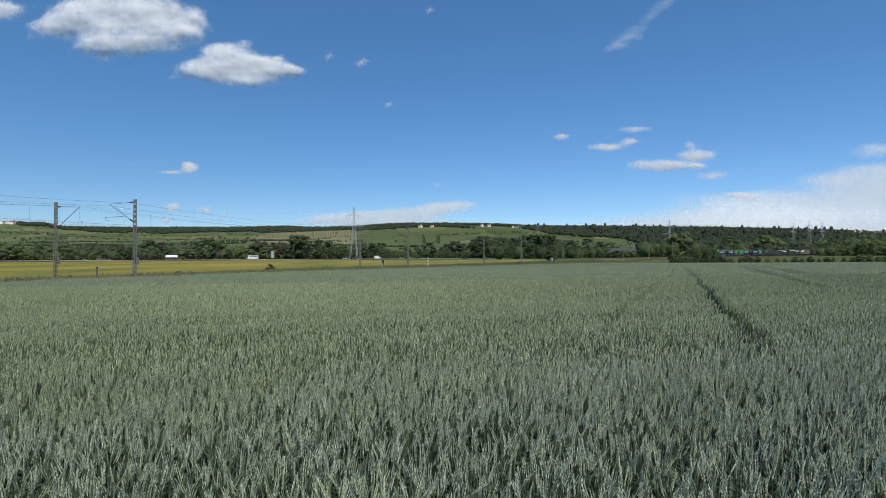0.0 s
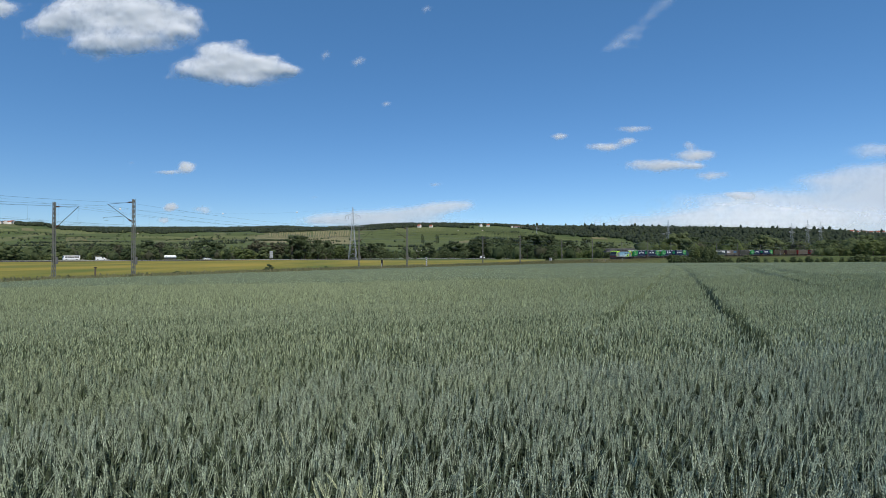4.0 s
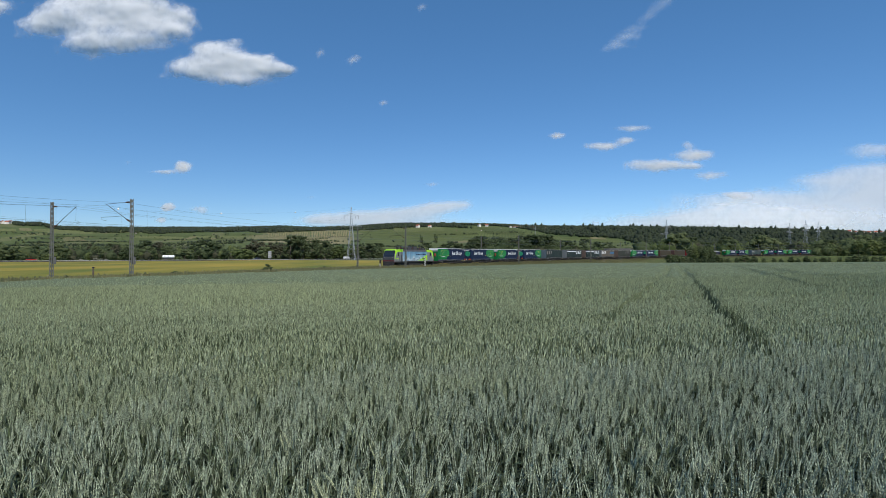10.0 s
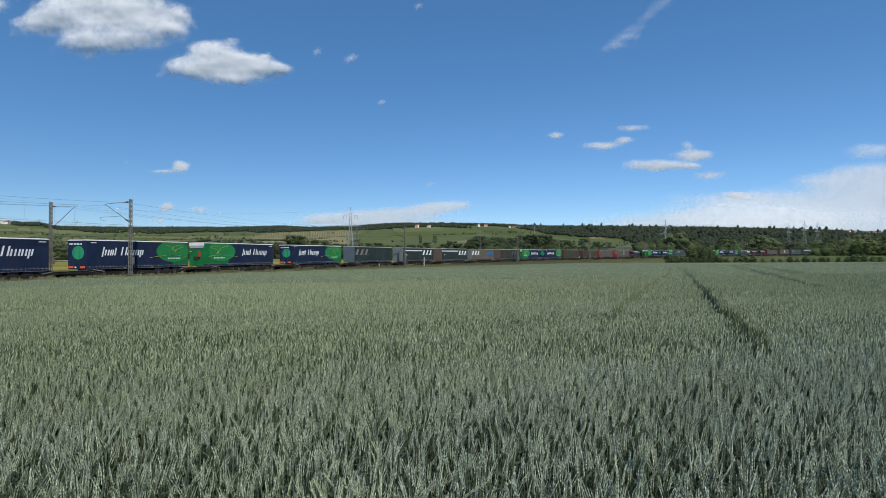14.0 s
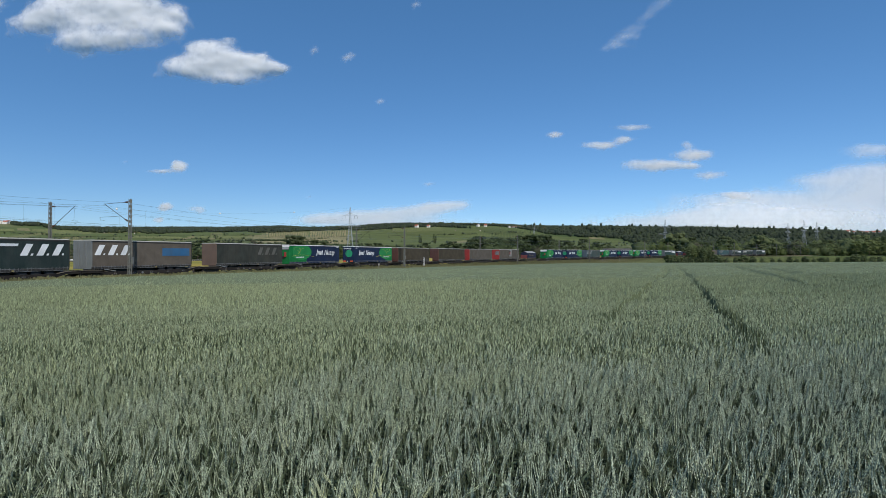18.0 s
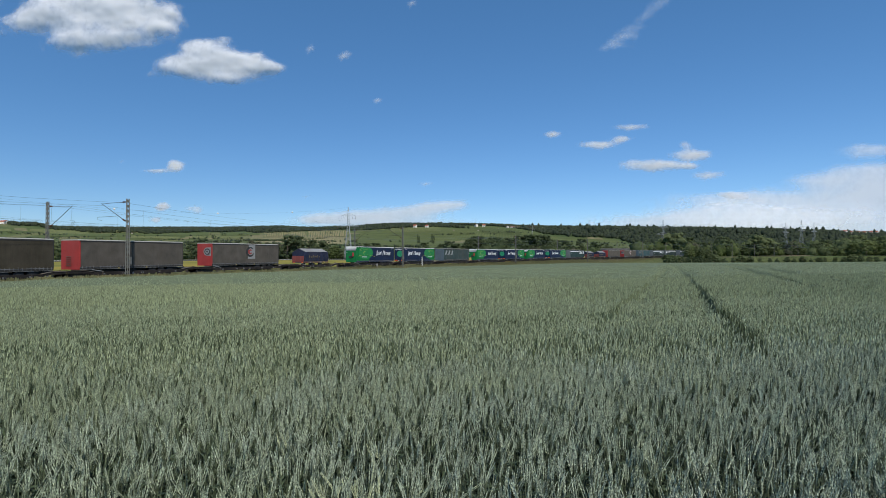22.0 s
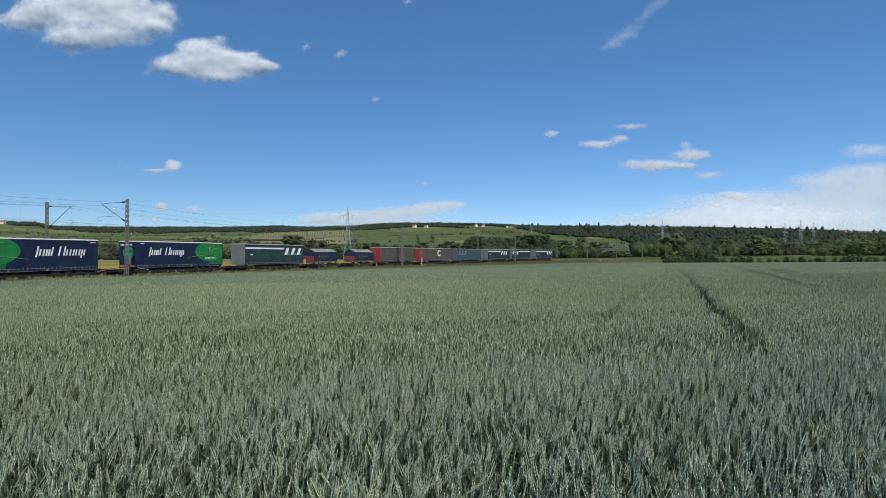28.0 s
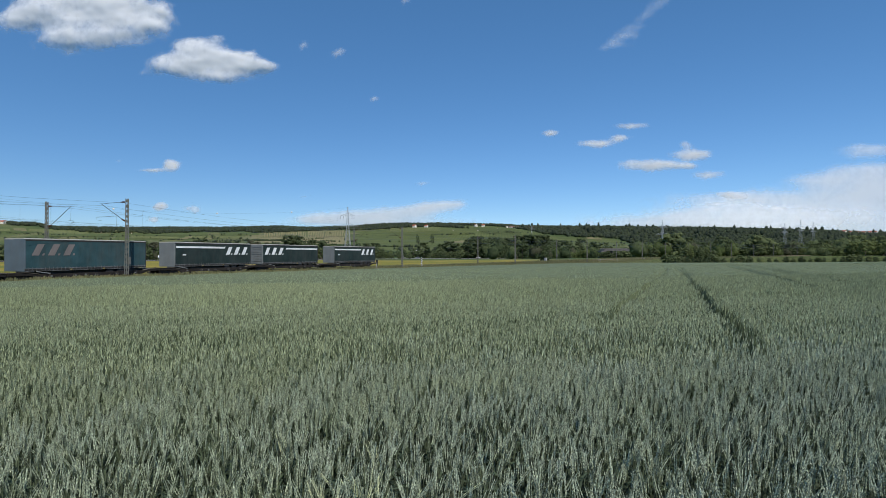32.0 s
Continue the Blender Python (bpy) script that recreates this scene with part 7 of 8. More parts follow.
cloud(762, 22, [(0, 0, 15, 9, 0.42)], -32, 17, depth=6, grid=36)
cloud(688, 185, [(0, 0, 12, 6, 0.55)], -14, 10, depth=4, grid=30)
cloud(320, 303, [(22, 3, 14, 9, 1.7), (18, 9, 8, 6, 0.8), (-12, -5, 26, 4, 0.8)], -18, 3, depth=7, grid=50)
cloud(314, 372, [(2, 4, 11, 6, 2.2), (-6, 1, 9, 4, 0.9), (52, 0, 20, 5, 0.7), (60, -7, 12, 4, 0.5), (-12, -20, 12, 5, 0.8)], -8, 1, depth=4, grid=50)
cloud(240, 288, [(0, 0, 14, 5, 0.3)], -12, 3, depth=3, grid=30)
cloud(994, 241, [(0, 0, 16, 6, 1.1)], -8, 7, depth=5, grid=36)
cloud(1085, 258, [(-12, -2, 32, 7, 1.3), (28, 8, 18, 7, 1.0)], -6, 7, depth=6, grid=60)
cloud(1118, 232, [(0, 0, 34, 6, 0.9)], 6, 7, depth=4, grid=40)
cloud(1172, 294, [(-10, 0, 52, 10, 1.6), (52, -2, 25, 6, 0.8)], -4, 1, depth=9, grid=80)
cloud(1232, 275, [(0, 0, 34, 10, 1.6), (-10, 18, 14, 8, 0.7)], 5, 2, depth=8, grid=60)
cloud(1252, 313, [(0, 0, 32, 8, 0.9)], 5, 2, depth=4, grid=40)
cloud(775, 328, [(0, 0, 18, 5, 0.5)], -16, 2, depth=3, grid=30)
cloud(560, 348, [(0, 0, 24, 5, 0.3)], -10, 1, depth=3, grid=30)
HIGH = "thin white veil of high cloud"
cloud(1142, 48, [(-66 + 15 * k, -40 + 12 * k, 20, 8 + 0.6 * k, 0.30) for k in range(9)] + [(-40 + 26 * k, -34 + 17 * k, 26, 6, 0.16) for k in range(5)], 4, 4, M_CIRRUS, 4, HIGH, 70)
cloud(1470, 360, [(0, -14, 260, 30, 1.1), (20, -52, 300, 30, 1.2), (-160, -44, 160, 16, 0.8), (60, 10, 140, 30, 1.0), (70, 44, 90, 22, 0.9), (110, 60, 60, 14, 0.8), (-120, 6, 120, 12, 1.0), (-10, 40, 60, 10, 0.6), (130, 20, 90, 40, 1.2)], -4, 1, M_CIRRUS, 5, HIGH, 140)
cloud(1540, 268, [(30, 0, 70, 14, 0.7), (10, 8, 40, 8, 0.5)], -4, 1, M_CIRRUS, 4, HIGH, 60)
cloud(690, 382, [(-95, -8, 55, 8, 1.5), (-30, -4, 70, 11, 1.7), (40, 4, 62, 11, 1.25), (96, 13, 38, 9, 1.4), (125, 18, 22, 6, 0.9), (10, -14, 140, 9, 1.0)], -6, 1, M_CIRRUS, 4, HIGH, 100)
cloud(1160, 392, [(-60, -10, 90, 7, 0.7), (20, 0, 110, 8, 0.7), (180, 6, 220, 22, 1.3)], -4, 1, M_CIRRUS, 4, HIGH, 90)
cloud(1300, 346, [(0, 0, 28, 5, 1.5), (16, -6, 18, 4, 1.1)], -2, 1, None, 4, "small grey-white cloud before the veil", 50)
cloud(1388, 370, [(0, 0, 20, 4, 1.2)], -2, 1, None, 4, "small grey-white cloud before the veil", 40)
cloud(1278, 363, [(0, 0, 30, 5, 0.9), (-10, -10, 32, 4, 0.6)], -2, 1, None, 4, "small grey-white cloud before the veil", 50)


def drift_clouds():
    for ob, cx, cy, dx, dy in CLOUDS:
        a = pose((cx - 784) * UNIT, FAR - (cx % 7) * 12, EYE + (453 - cy) * UNIT)
        b = pose((cx - 784 + dx) * UNIT, FAR - (cx % 7) * 12, EYE + (453 - cy + dy) * UNIT)
        mid = Matrix.Translation((a.translation + b.translation) / 2)
        walk(ob, [(0, a), (16, mid), (32, b)])

# ================= road and its traffic =================
ROAD0, ROAD_A = (-206.0, 250.0), 0.736


def road_at(q, v=0.0):
    return ROAD0[0] + math.sin(ROAD_A) * q + math.cos(ROAD_A) * v, ROAD0[1] + math.cos(ROAD_A) * q - math.sin(ROAD_A) * v


def road_strip(name, v0, v1, z0, z1, q0, q1, material, label, step=12.0):
    co, faces = [], []
    n = int((q1 - q0) / step) + 1
    for i in range(n):
        q = q0 + i * step
        for v, z in ((v0, -0.6), (v0, z0), (v1, z1), (v1, -0.6)):
            x, y = road_at(q, v)
            xc, yc = road_at(q, 0)
            co.append((x, y, gz(xc, yc) + z))
        if i:
            for j in range(3):
                a = (i - 1) * 4 + j
                faces.append((a, a + 1, a + 5, a + 4))
    return tagged(new(name, mesh_from(name, co, faces, [material])), label, "road", kind="structure")


road = road_strip("road", 4.5, -4.5, 0.40, 0.40, -420, 560, M_ASPHALT, "grey asphalt country road across the valley")
for v in (3.9, 0.0, -3.9):
    part("road_line", road_strip("road_line", v + 0.08, v - 0.08, 0.406, 0.406, -420, 560, M_WHITE, "white road line").data, None, road)
for o in [o for o in scene.objects if o.name.startswith("road_line") and o.parent is None]:
    bpy.data.objects.remove(o)


def guard_rail():
    ob = thing("guard_rail", "pale galvanised steel guard rail along the country road", "guard rail", kind="structure")
    M_BEAM = mat("pale_zinc_beam", (0.40, 0.40, 0.375), 0.6, 0.2)
    for q0 in range(-60, 540, 40):
        bm = bmesh.new()
        pts = []
        for k in range(5):
            x, y = road_at(q0 + k * 10, 5.4)
            pts.append((x, y, gz(x, y) + 0.52))
        for a, b in zip(pts[:-1], pts[1:]):
            bm_bar(bm, a, b, 0.07, 0.20)
        part("beam", bm, M_BEAM, ob)
    bm = bmesh.new()
    for k in range(150):
        x, y = road_at(-60 + k * 4, 5.5)
        z = gz(x, y)
        bm_box(bm, x - 0.05, x + 0.05, y - 0.05, y + 0.05, z - 0.2, z + 0.6)
    tagged(part("posts", bm, M_GALV, ob), kind="stuff")


guard_rail()
TRAFFIC = []


def wheel_parts(ob, ys, r, w, hw):
    for y in ys:
        for x in (-hw, hw):
            bm = bmesh.new()
            bm_cyl(bm, (x, y, r), (1, 0, 0), r, w, 18)
            t = part("wheel", bm, M_BLACK, ob)
            bm = bmesh.new()
            bm_cyl(bm, (x + math.copysign(w / 2, x), y, r), (1, 0, 0), r * 0.6, 0.03, 12)
            part("rim", bm, M_GALV, t)


def car(body, L, H, label, van=False):
    ob = thing("van" if van else "car", label, "van" if van else "car", "traffic on the road")
    hw = 0.92 if van else 0.87
    hood = 0.95 if van else 0.78
    if van:
        low = [(-L / 2, 0.35), (L / 2, 0.35), (L / 2, 0.95), (L / 2 - 0.75, 1.15), (L / 2 - 1.35, H), (-L / 2 + 0.1, H), (-L / 2, 1.0)]
    else:
        low = [(-L / 2, 0.35), (L / 2, 0.35), (L / 2 - 0.05, 0.68), (L / 2 - 1.1, hood + 0.1), (-L / 2 + 0.55, hood + 0.16), (-L / 2, 0.82)]
    bm = bmesh.new()
    bm_prism(bm, low, -hw, hw, axis='x')
    bmesh.ops.bevel(bm, geom=bm.edges[:], offset=0.06, segments=2, affect='EDGES')
    part("body", bm, body, ob)
    if van:
        box_part("side_window", ob, M_GLASS_DARK, hw - 0.02, hw + 0.01, L / 2 - 2.2, L / 2 - 1.35, 1.25, H - 0.2, 0.01)
        box_part("side_window", ob, M_GLASS_DARK, -hw - 0.01, -hw + 0.02, L / 2 - 2.2, L / 2 - 1.35, 1.25, H - 0.2, 0.01)
    else:
        bm = bmesh.new()
        bm_prism(bm, [(L / 2 - 1.15, hood + 0.08), (L / 2 - 1.85, H - 0.03), (-L / 2 + 0.75, H - 0.03), (-L / 2 + 0.2, hood + 0.12)], -hw + 0.1, hw - 0.1, axis='x')
        part("glasshouse", bm, M_GLASS_DARK, ob)
        box_part("roof", ob, body, -hw + 0.14, hw - 0.14, -L / 2 + 0.8, L / 2 - 1.9, H - 0.04, H + 0.02, 0.02)
    for x in (-hw + 0.2, hw - 0.2):
        box_part("headlight", ob, M_WHITE, x - 0.15, x + 0.15, L / 2 - 0.12, L / 2 + 0.01, 0.62, 0.76, 0.01)
        box_part("tail_light", ob, M_RED, x - 0.12, x + 0.12, -L / 2 - 0.01, -L / 2 + 0.06, 0.7, 0.9, 0.01)
    wheel_parts(ob, (-L / 2 + 0.85, L / 2 - 0.9), 0.33, 0.2, hw - 0.08)
    return ob


def small_bus():
    ob = thing("bus", "small white bus driving along the country road", "bus", "traffic on the road")
    bm = bmesh.new()
    bm_prism(bm, [(-3.6, 0.5), (3.5, 0.5), (3.6, 1.2), (3.25, 2.35), (2.9, 2.6), (-3.5, 2.6), (-3.6, 2.4)], -1.08, 1.08, axis='x')
    bmesh.ops.bevel(bm, geom=bm.edges[:], offset=0.08, segments=2, affect='EDGES')
    part("body", bm, M_WHITE, ob)
    for side in (-1, 1):
        for i in range(6):
            y = -3.2 + i * 1.02
            box_part("side_window", ob, M_GLASS_DARK, side * 1.085 - 0.012, side * 1.085 + 0.012, y, y + 0.92, 1.5, 2.15, 0.004)
    bm = bmesh.new()
    bm_prism(bm, [(3.60, 1.35), (3.32, 2.25), (3.38, 2.25), (3.66, 1.35)], -0.95, 0.95, axis='x')
    part("windscreen", bm, M_GLASS_DARK, ob)
    wheel_parts(ob, (-2.2, 2.3), 0.42, 0.24, 0.98)
    return ob


M_CARWHITE = paint("white_car_paint", (0.75, 0.75, 0.74), 0.25, amount=0.05)
M_CARRED = paint("red_car_paint", (0.40, 0.03, 0.025), 0.25, amount=0.05)
M_CARSILVER = paint("silver_car_paint", (0.42, 0.44, 0.46), 0.25, amount=0.05)
M_CARDARK = paint("dark_car_paint", (0.035, 0.04, 0.05), 0.25, amount=0.05)
# thing, place along the road at a time, that time, metres a second
TRAFFIC += [(small_bus(), 126.7, 0.0, -24.4), (car(M_CARWHITE, 5.6, 2.4, "white delivery van driving along the road", True), 228.7, 0.0, 33.5),
            (car(M_CARSILVER, 4.4, 1.5, "silver hatchback car driving along the road"), 197.7, 0.0, 30.0),
            (car(M_CARWHITE, 4.5, 1.65, "small white car driving along the road"), 68.6, 3.0, 27.9),
            (car(M_CARWHITE, 4.8, 1.95, "white minivan driving along the road", True), 94.5, 6.0, 26.7),
            (car(M_CARRED, 4.3, 1.5, "red hatchback car driving along the road"), 68.9, 12.0, 28.0),
            (car(M_CARDARK, 4.4, 1.5, "dark car driving along the road"), 108.0, 11.0, -24.0),
            (car(M_CARSILVER, 4.4, 1.5, "silver car driving along the far road"), 330.0, 30.0, -23.0),
            (car(M_CARWHITE, 4.6, 1.6, "white car driving along the far road"), 280.0, 28.5, 24.0)]


def drive():
    for ob, q0, t0, sp in TRAFFIC:
        rows = []
        lane = 2.0 if sp > 0 else -2.0
        for t in range(0, 33, 2):
            q = min(max(q0 + sp * (t - t0), -400), 540)
            x, y = road_at(q, lane)
            xc, yc = road_at(q, 0)
            rows.append((t, pose(x, y, gz(xc, yc) + 0.406, 0, 0, -math.degrees(ROAD_A) + (0 if sp > 0 else 180))))
        walk(ob, rows)


# ================= pylons =================
def pylon(x, y, h, arms, turn=0.0, slim=1.0, label="grey lattice steel power pylon with crossarms"):
    ob = thing("power_pylon", label, "pylon", "power pylons")
    ob.matrix_basis = pose(x, y, gz(x, y), 0, 0, turn)
    bm = bmesh.new()
    lattice(bm, h * 0.62, h * 0.15, h * 0.045, 7, h * 0.0048 * slim, h * 0.0026 * slim, -1)
    part("tower_base", bm, M_PYLON, ob)
    bm = bmesh.new()
    lattice(bm, h * 0.38 + 1, h * 0.045, h * 0.012, 8, h * 0.0042 * slim, h * 0.0022 * slim, h * 0.62 - 1)
    part("tower_top", bm, M_PYLON, ob)
    for z, w in arms:
        for sd in (-1, 1):
            bm = bmesh.new()
            tip = (sd * w, 0, z)
            for dy in (-0.02 * h, 0.02 * h):
                bm_bar(bm, (sd * 0.015 * h, dy, z), tip, 0.005 * h)
            bm_bar(bm, (sd * 0.012 * h, 0, z + 0.05 * h), tip, 0.005 * h)
            for f in (0.33, 0.66):
                bm_bar(bm, (sd * w * f, 0, z), (sd * w * f, 0, z + 0.05 * h * (1 - f)), 0.003 * h)
            part("crossarm", bm, M_PYLON, ob)
            for f in (1.0, 0.6):
                bm = bmesh.new()
                bm_bar(bm, (sd * w * f, 0, z), (sd * w * f, 0, z - 2.2), 0.16, sides=6)
                part("insulator", bm, M_INSUL, ob)
    return ob


PY_A = (-65.4, 394.2)
PY_H = 38.45
pylon(*PY_A, PY_H, ((32.15, 5.25), (24.65, 7.9)))
pylon(253.0, 600.0, 43.0, ((35.0, 7.0), (27.0, 9.0)), 20)
pylon(265.0, 1500.0, 48.0, ((38.0, 8.0),))
for t, yy, h in ((0.652, 760.0, 47.0), (0.682, 730.0, 50.0), (0.706, 800.0, 50.0)):
    pylon(t * yy, yy, h, ((h * 0.84, 6.0), (h * 0.72, 8.0)), 30, 0.55)


def power_line():
    x1, y1 = -275.0, 83.3
    for z0, dx in ((PY_H - 0.25, 0.0), (30.3, -5.25), (30.3, 5.25), (22.8, -7.9), (22.8, 7.9)):
        pts = []
        for k in range(25):
            t = k / 24
            pts.append((PY_A[0] + dx + (x1 - PY_A[0]) * t, PY_A[1] + (y1 - PY_A[1]) * t, gz(*PY_A) + z0 + 10.33 * t - 4 * 17.5 * t * (1 - t)))
        wire("power_cable", [pts], 0.018, "sagging high-voltage cable between the pylons", "power cables")
        if dx == 0:
            for t in (0.1397, 0.2833, 0.431):
                p = [a + (b - a) * (t * 24 % 1) for a, b in zip(pts[int(t * 24)], pts[int(t * 24) + 1])]
                bm = bmesh.new()
                bmesh.ops.create_uvsphere(bm, u_segments=14, v_segments=8, radius=0.46)
                bm_cyl(bm, (0, 0, 0), (1, 0, 0), 0.10, 1.1, 8)
                ob = tagged(new("marker_ball", finish(bm, "marker_ball", M_WHITE)), "white aircraft marker ball hung on a power cable", "marker ball", "marker balls")
                ob.location = p


power_line()


# ================= houses =================
M_PLASTER = mat("cream_render", (0.70, 0.67, 0.60), 0.9, scale=0.5, dirt=(0.4, 0.36, 0.3), dirt_amount=0.3)
M_TILE = mat("red_roof_tiles", (0.36, 0.11, 0.06), 0.85, vary=0.2, scale=0.8, rand=0.2)
M_TILED = mat("brown_roof_tiles", (0.20, 0.10, 0.07), 0.85, vary=0.2, scale=0.8)


def house(t, y, L, W, H, turn, tile, label):
    """A gabled house: walls, roof, windows, door, chimney."""
    x = t * y
    ob = thing("house", label, "house", "houses on the hills")
    ob.matrix_basis = pose(x, y, gz(x, y) - 0.3, 0, 0, turn)
    rise = W * 0.42
    bm = bmesh.new()
    bm_prism(bm, [(-W / 2, -2), (W / 2, -2), (W / 2, H), (0, H + rise), (-W / 2, H)], -L / 2, L / 2)
    part("wall", bm, M_PLASTER, ob)
    bm = bmesh.new()
    bm_prism(bm, [(-W / 2 - 0.6, H - 0.35), (0, H + rise + 0.05), (W / 2 + 0.6, H - 0.35), (W / 2 + 0.6, H - 0.05), (0, H + rise + 0.4), (-W / 2 - 0.6, H - 0.05)], -L / 2 - 0.5, L / 2 + 0.5)
    roof = part("roof", bm, tile, ob)
    box_part("chimney", roof, M_TILED, 0.6, 1.3, L * 0.2, L * 0.2 + 0.8, H + rise * 0.5, H + rise + 1.1)
    n = max(2, int(L / 3.5))
    for fl in range(max(1, int(H / 2.8))):
        for i in range(n):
            yy = -L / 2 + (i + 0.5) * L / n
            for sx in (-1, 1):
                w = box_part("window", ob, M_WHITE, sx * W / 2 - 0.05, sx * W / 2 + 0.05, yy - 0.65, yy + 0.65, 0.9 + fl * 2.8, 2.3 + fl * 2.8)
                box_part("pane", w, M_GLASS_DARK, sx * (W / 2 + 0.05) - 0.015, sx * (W / 2 + 0.05) + 0.015, yy - 0.52, yy + 0.52, 1.0 + fl * 2.8, 2.2 + fl * 2.8)
        w = box_part("window", ob, M_WHITE, -0.6, 0.6, -L / 2 - 0.05, -L / 2 + 0.05, 0.9 + fl * 2.8, 2.3 + fl * 2.8)
        box_part("pane", w, M_GLASS_DARK, -0.48, 0.48, -L / 2 - 0.065, -L / 2 - 0.04, 1.0 + fl * 2.8, 2.2 + fl * 2.8)
    box_part("door", ob, M_TILED, -W / 2 + 0.8, -W / 2 + 1.8, -L / 2 - 0.06, -L / 2 + 0.03, 0, 2.1)
    return ob


CREAM = "cream rendered house with a red tiled gable roof"
house(-0.042, 2150, 14, 10, 9, 50, M_TILE, CREAM)
house(-0.020, 2150, 12, 9, 8, 55, M_TILE, CREAM)
for i, (t, yy) in enumerate(((-0.822, 2400), (-0.812, 2420), (-0.798, 2400), (-0.803, 2370))):
    house(t, yy, 17, 13, 10, 30 + 25 * i, M_TILE if i % 2 else M_TILED, CREAM)
house(0.072, 2240, 16, 10, 8, 20, M_TILED, CREAM)
house(0.086, 2250, 12, 9, 7, 70, M_TILE, CREAM)
hr = random.Random(4)
for i in range(12):
    t = 0.132 + 0.0058 * i + hr.uniform(-0.003, 0.003)
    house(t, 2260 + hr.uniform(-30, 30), hr.uniform(9, 13), 8, hr.uniform(5, 7), hr.uniform(0, 90), hr.choice([M_TILE, M_TILED]), CREAM)
for i in range(6):
    house(0.765 + 0.012 * i, 2300 + hr.uniform(-20, 20), 12, 10, hr.uniform(8, 12), hr.uniform(0, 90), M_TILE, CREAM)
for px, py in ((193, 412.5), (245.5, 414), (253, 435), (812, 408.5), (856, 409), (891, 405.5), (1087, 406)):
    t = (px - 784) / 952.0
    house(t, slope_y(t, (453 - py) / 952.0), 4, 3.4, 2.4, 20, M_TILED, "small white vineyard hut with a brown roof")


# ================= roadside and trackside things =================
# concrete darkened all over: the shade on the deck is put into its colour
M_BRIDGE = mat("shaded_weathered_concrete", (0.13, 0.125, 0.12), 0.9, scale=0.8, dirt=(0.05, 0.05, 0.045), dirt_amount=0.6)


def bridge():
    ob = thing("road_bridge", "weathered concrete road bridge, coloured in shade tone, over the railway", "bridge")
    x, y = 0.335 * 500, 500.0
    ob.matrix_basis = pose(x, y, gz(x, y), 0, 0, 8)
    box_part("deck", ob, M_BRIDGE, -14, 13, -4, 4, 7.4, 8.8, 0.1)
    for yy in (-4.2, 3.9):
        box_part("parapet", ob, M_BRIDGE, -14.5, 14, yy, yy + 0.3, 8.8, 9.5, 0.03)
    for xx in (-14.5, 11.5):
        box_part("abutment", ob, M_BRIDGE, xx - 2.5, xx + 2.5, -4, 4, -1, 7.4, 0.1)
    for xx in (-5.0, 3.0):
        box_part("pier", ob, M_BRIDGE, xx - 0.4, xx + 0.4, -3, 3, -1, 7.4, 0.05)


bridge()


def billboard():
    ob = thing("billboard", "tall grey-white billboard on posts beside the road", "billboard")
    x, y = -0.3172 * 372, 372.0
    ob.matrix_basis = pose(x, y, gz(x, y), 0, 0, 15)
    box_part("panel", ob, M_PANELGREY, -1.1, 1.1, -0.08, 0.08, 1.3, 6.0, 0.03)
    for z0, z1 in ((4.6, 5.6), (3.4, 4.3), (1.6, 3.0)):
        box_part("printed_field", ob, M_FADED, -0.9, 0.9, -0.095, -0.08, z0, z1)
    for xx in (-0.8, 0.8):
        box_part("post", ob, M_GALV, xx - 0.08, xx + 0.08, -0.08, 0.08, -0.3, 1.4)


billboard()


def slurry_tank():
    ob = thing("tank_trailer", "white cylindrical tank trailer parked beside the road", "tank")
    x, y = -0.505 * 330, 330.0
    ob.matrix_basis = pose(x, y, gz(x, y), 0, 0, -62)
    bm = bmesh.new()
    bm_cyl(bm, (0, 0, 2.35), (0, 1, 0), 0.85, 6.2, 28)
    for s in (-1, 1):
        bm_cyl(bm, (0, s * 3.25, 2.35), (0, s, 0), 0.85, 0.3, 28, 0.45)
    part("tank", bm, M_WHITE, ob)
    for yy in (-2.0, 0.0, 2.0):
        bm = bmesh.new()
        bm_cyl(bm, (0, yy, 2.35), (0, 1, 0), 0.88, 0.08, 28)
        part("tank_band", bm, M_PANELGREY, ob)
    box_part("chassis", ob, M_DARKSTEEL, -0.6, 0.6, -3.4, 3.0, 0.85, 1.5, 0.04)
    wheel_parts(ob, (-2.2, -1.0, 2.4), 0.5, 0.35, 0.95)


slurry_tank()


def track_thing(name, label, category, s, v, dz=-1.2):
    ob = thing(name, label, category)
    x, y, a = on_track(s, v)
    ob.matrix_basis = pose(x, y, max(gz(x, y) - 0.05, rail_z(s) + (-0.45 if -9 < v < 0.4 else -9)), 0, 0, -math.degrees(a))
    return ob


def kerb_post(s, v, h, w=0.32):
    ob = track_thing("timber_post", "dark weathered timber post beside the railway", "post", s, v)
    box_part("shaft", ob, M_BARK, -w / 2, w / 2, -w / 2, w / 2, -0.3, h, 0.03)
    box_part("cap", ob, M_DARKSTEEL, -w * 0.75, w * 0.75, -w * 0.75, w * 0.75, h, h + 0.12, 0.03)


kerb_post(-0.6, -7.8, 1.6, 0.16)


def chequer_board(s, v):
    ob = track_thing("warning_board", "black and white striped railway board on a post", "sign", s, v)
    box_part("post", ob, M_GALV, -0.05, 0.05, -0.04, 0.04, -0.3, 1.4)
    box_part("board", ob, M_WHITE, -0.18, 0.18, -0.07, -0.04, 1.15, 3.0, 0.01)
    for i in range(4):
        z = 1.25 + i * 0.45
        bm = bmesh.new()
        bm_prism(bm, [(-0.17, z), (0.17, z + 0.2), (0.17, z + 0.42), (-0.17, z + 0.22)], -0.085, -0.07)
        part("stripe", bm, M_BLACK, ob)


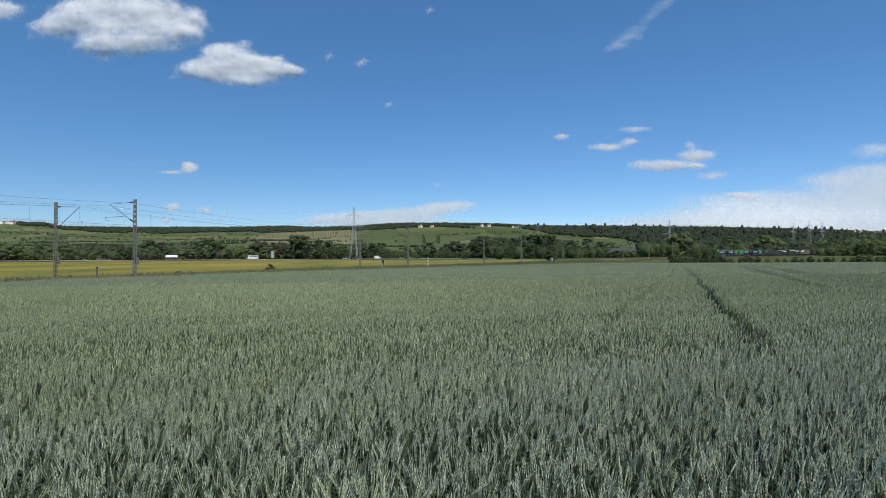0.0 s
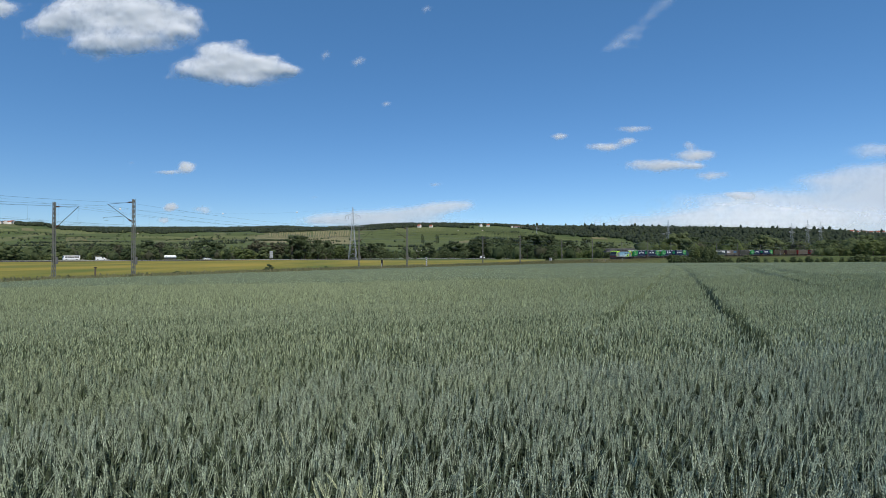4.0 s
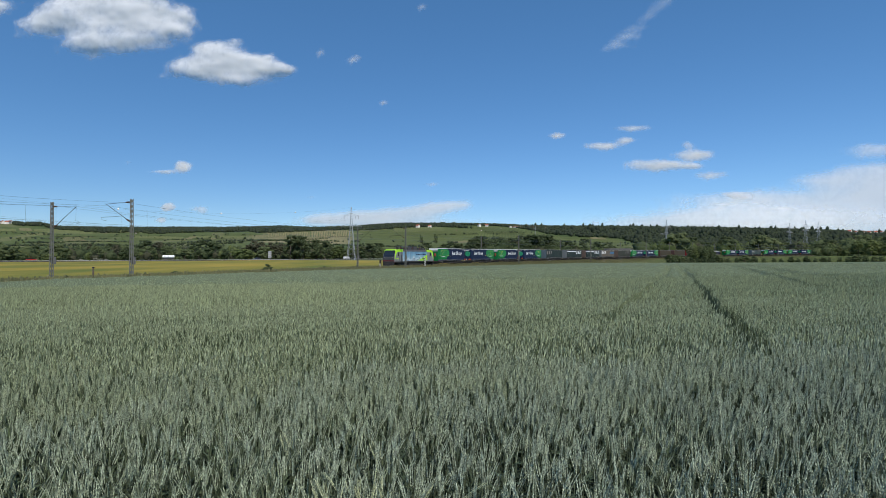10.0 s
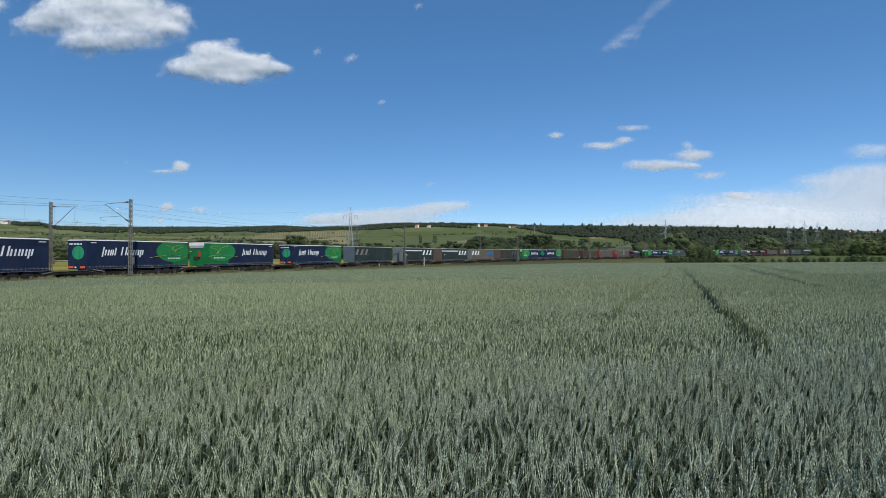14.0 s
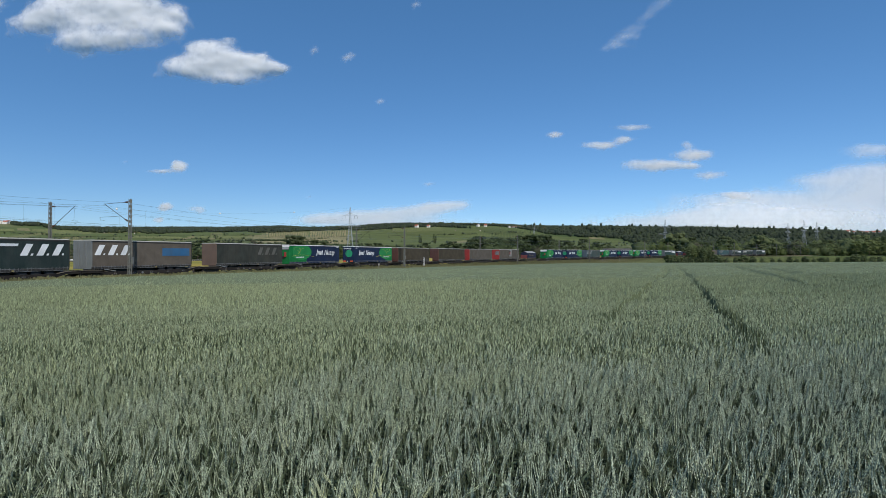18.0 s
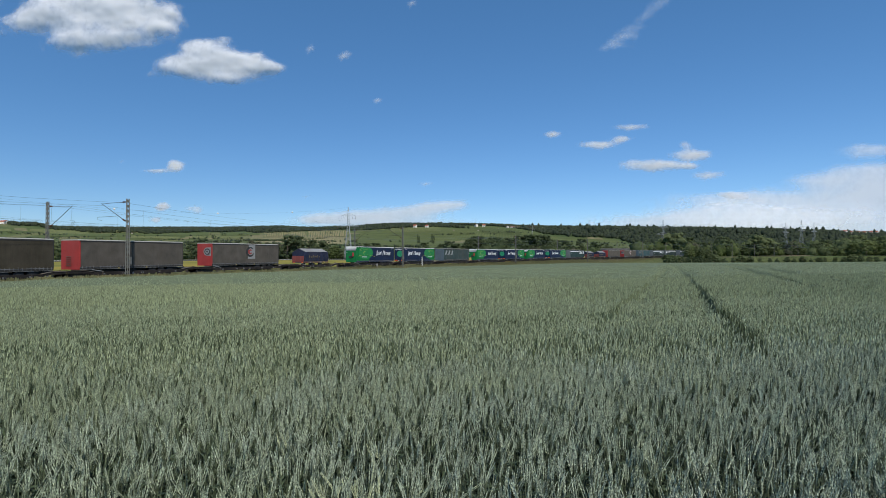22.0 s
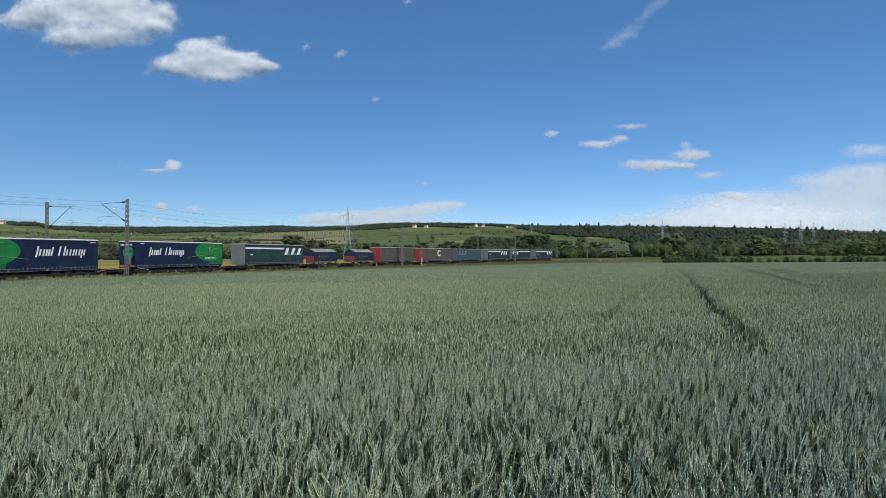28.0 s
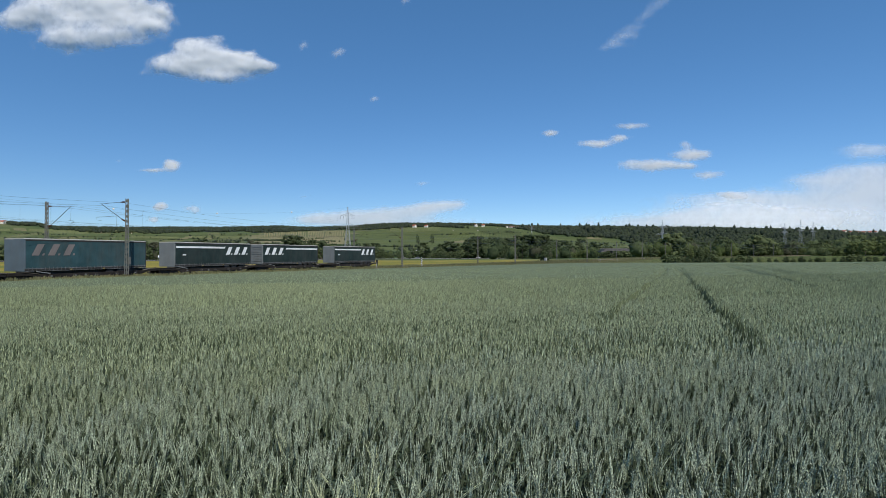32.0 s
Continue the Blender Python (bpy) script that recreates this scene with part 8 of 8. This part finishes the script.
chequer_board(68.0, 2.0)


def twin_posts(s, v):
    ob = track_thing("twin_post_board", "pair of dark posts with a narrow board", "sign", s, v)
    for x in (-0.14, 0.14):
        box_part("post", ob, M_DARKSTEEL, x - 0.05, x + 0.05, -0.08, 0.08, -0.3, 2.0, 0.02)
    box_part("board", ob, M_DARKSTEEL, -0.26, 0.26, -0.1, -0.08, 1.2, 2.0)


twin_posts(63.8, -7.4)


def marker_post(s, v, h=1.7):
    ob = track_thing("marker_post", "slim pale concrete trackside marker post", "post", s, v)
    box_part("post", ob, M_CONCRETE, -0.05, 0.05, -0.04, 0.04, -0.3, h, 0.01)
    box_part("plate", ob, M_CONCRETE, -0.11, 0.14, -0.05, -0.035, h - 0.4, h + 0.05)


for s, v in ((49.9, 2.0), (194.4, 2.6), (212.0, 2.8), (279.9, 2.8), (302.6, 2.8)):
    marker_post(s, v)


def relay_cabinet(s, v):
    ob = track_thing("relay_cabinet", "pale concrete relay cabinet beside the railway", "cabinet", s, v)
    box_part("body", ob, M_CONCRETE, -0.45, 0.45, -0.3, 0.3, -0.2, 2.0, 0.03)
    box_part("door", ob, M_PANELGREY, -0.38, 0.38, -0.33, -0.3, 0.1, 1.85, 0.01)
    box_part("lid", ob, M_CONCRETE, -0.52, 0.52, -0.37, 0.37, 2.0, 2.12, 0.03)


relay_cabinet(168.1, -9.2)


def polytunnel():
    ob = thing("polytunnel", "white plastic-covered growing tunnel on the slope", "greenhouse")
    x, y = -0.044 * 900, 900.0
    ob.matrix_basis = pose(x, y, gz(x, y), 0, 0, 80)
    bm = bmesh.new()
    pts = [(3.0 * math.cos(radians(a)), 3.2 * math.sin(radians(a))) for a in range(0, 181, 15)]
    bm_prism(bm, [(-3, -0.5)][:0] + pts, -6, 6)
    part("cover", bm, M_WHITE, ob)
    for yy in (-6.05, 6.0):
        box_part("end_frame", ob, M_PANELGREY, -0.8, 0.8, yy, yy + 0.05, 0, 2.1)


polytunnel()


def motions():
    drift_clouds()
    drive()
    sway()
    for ob, u, length in RIDERS:
        ride(ob, u, length)


motions()
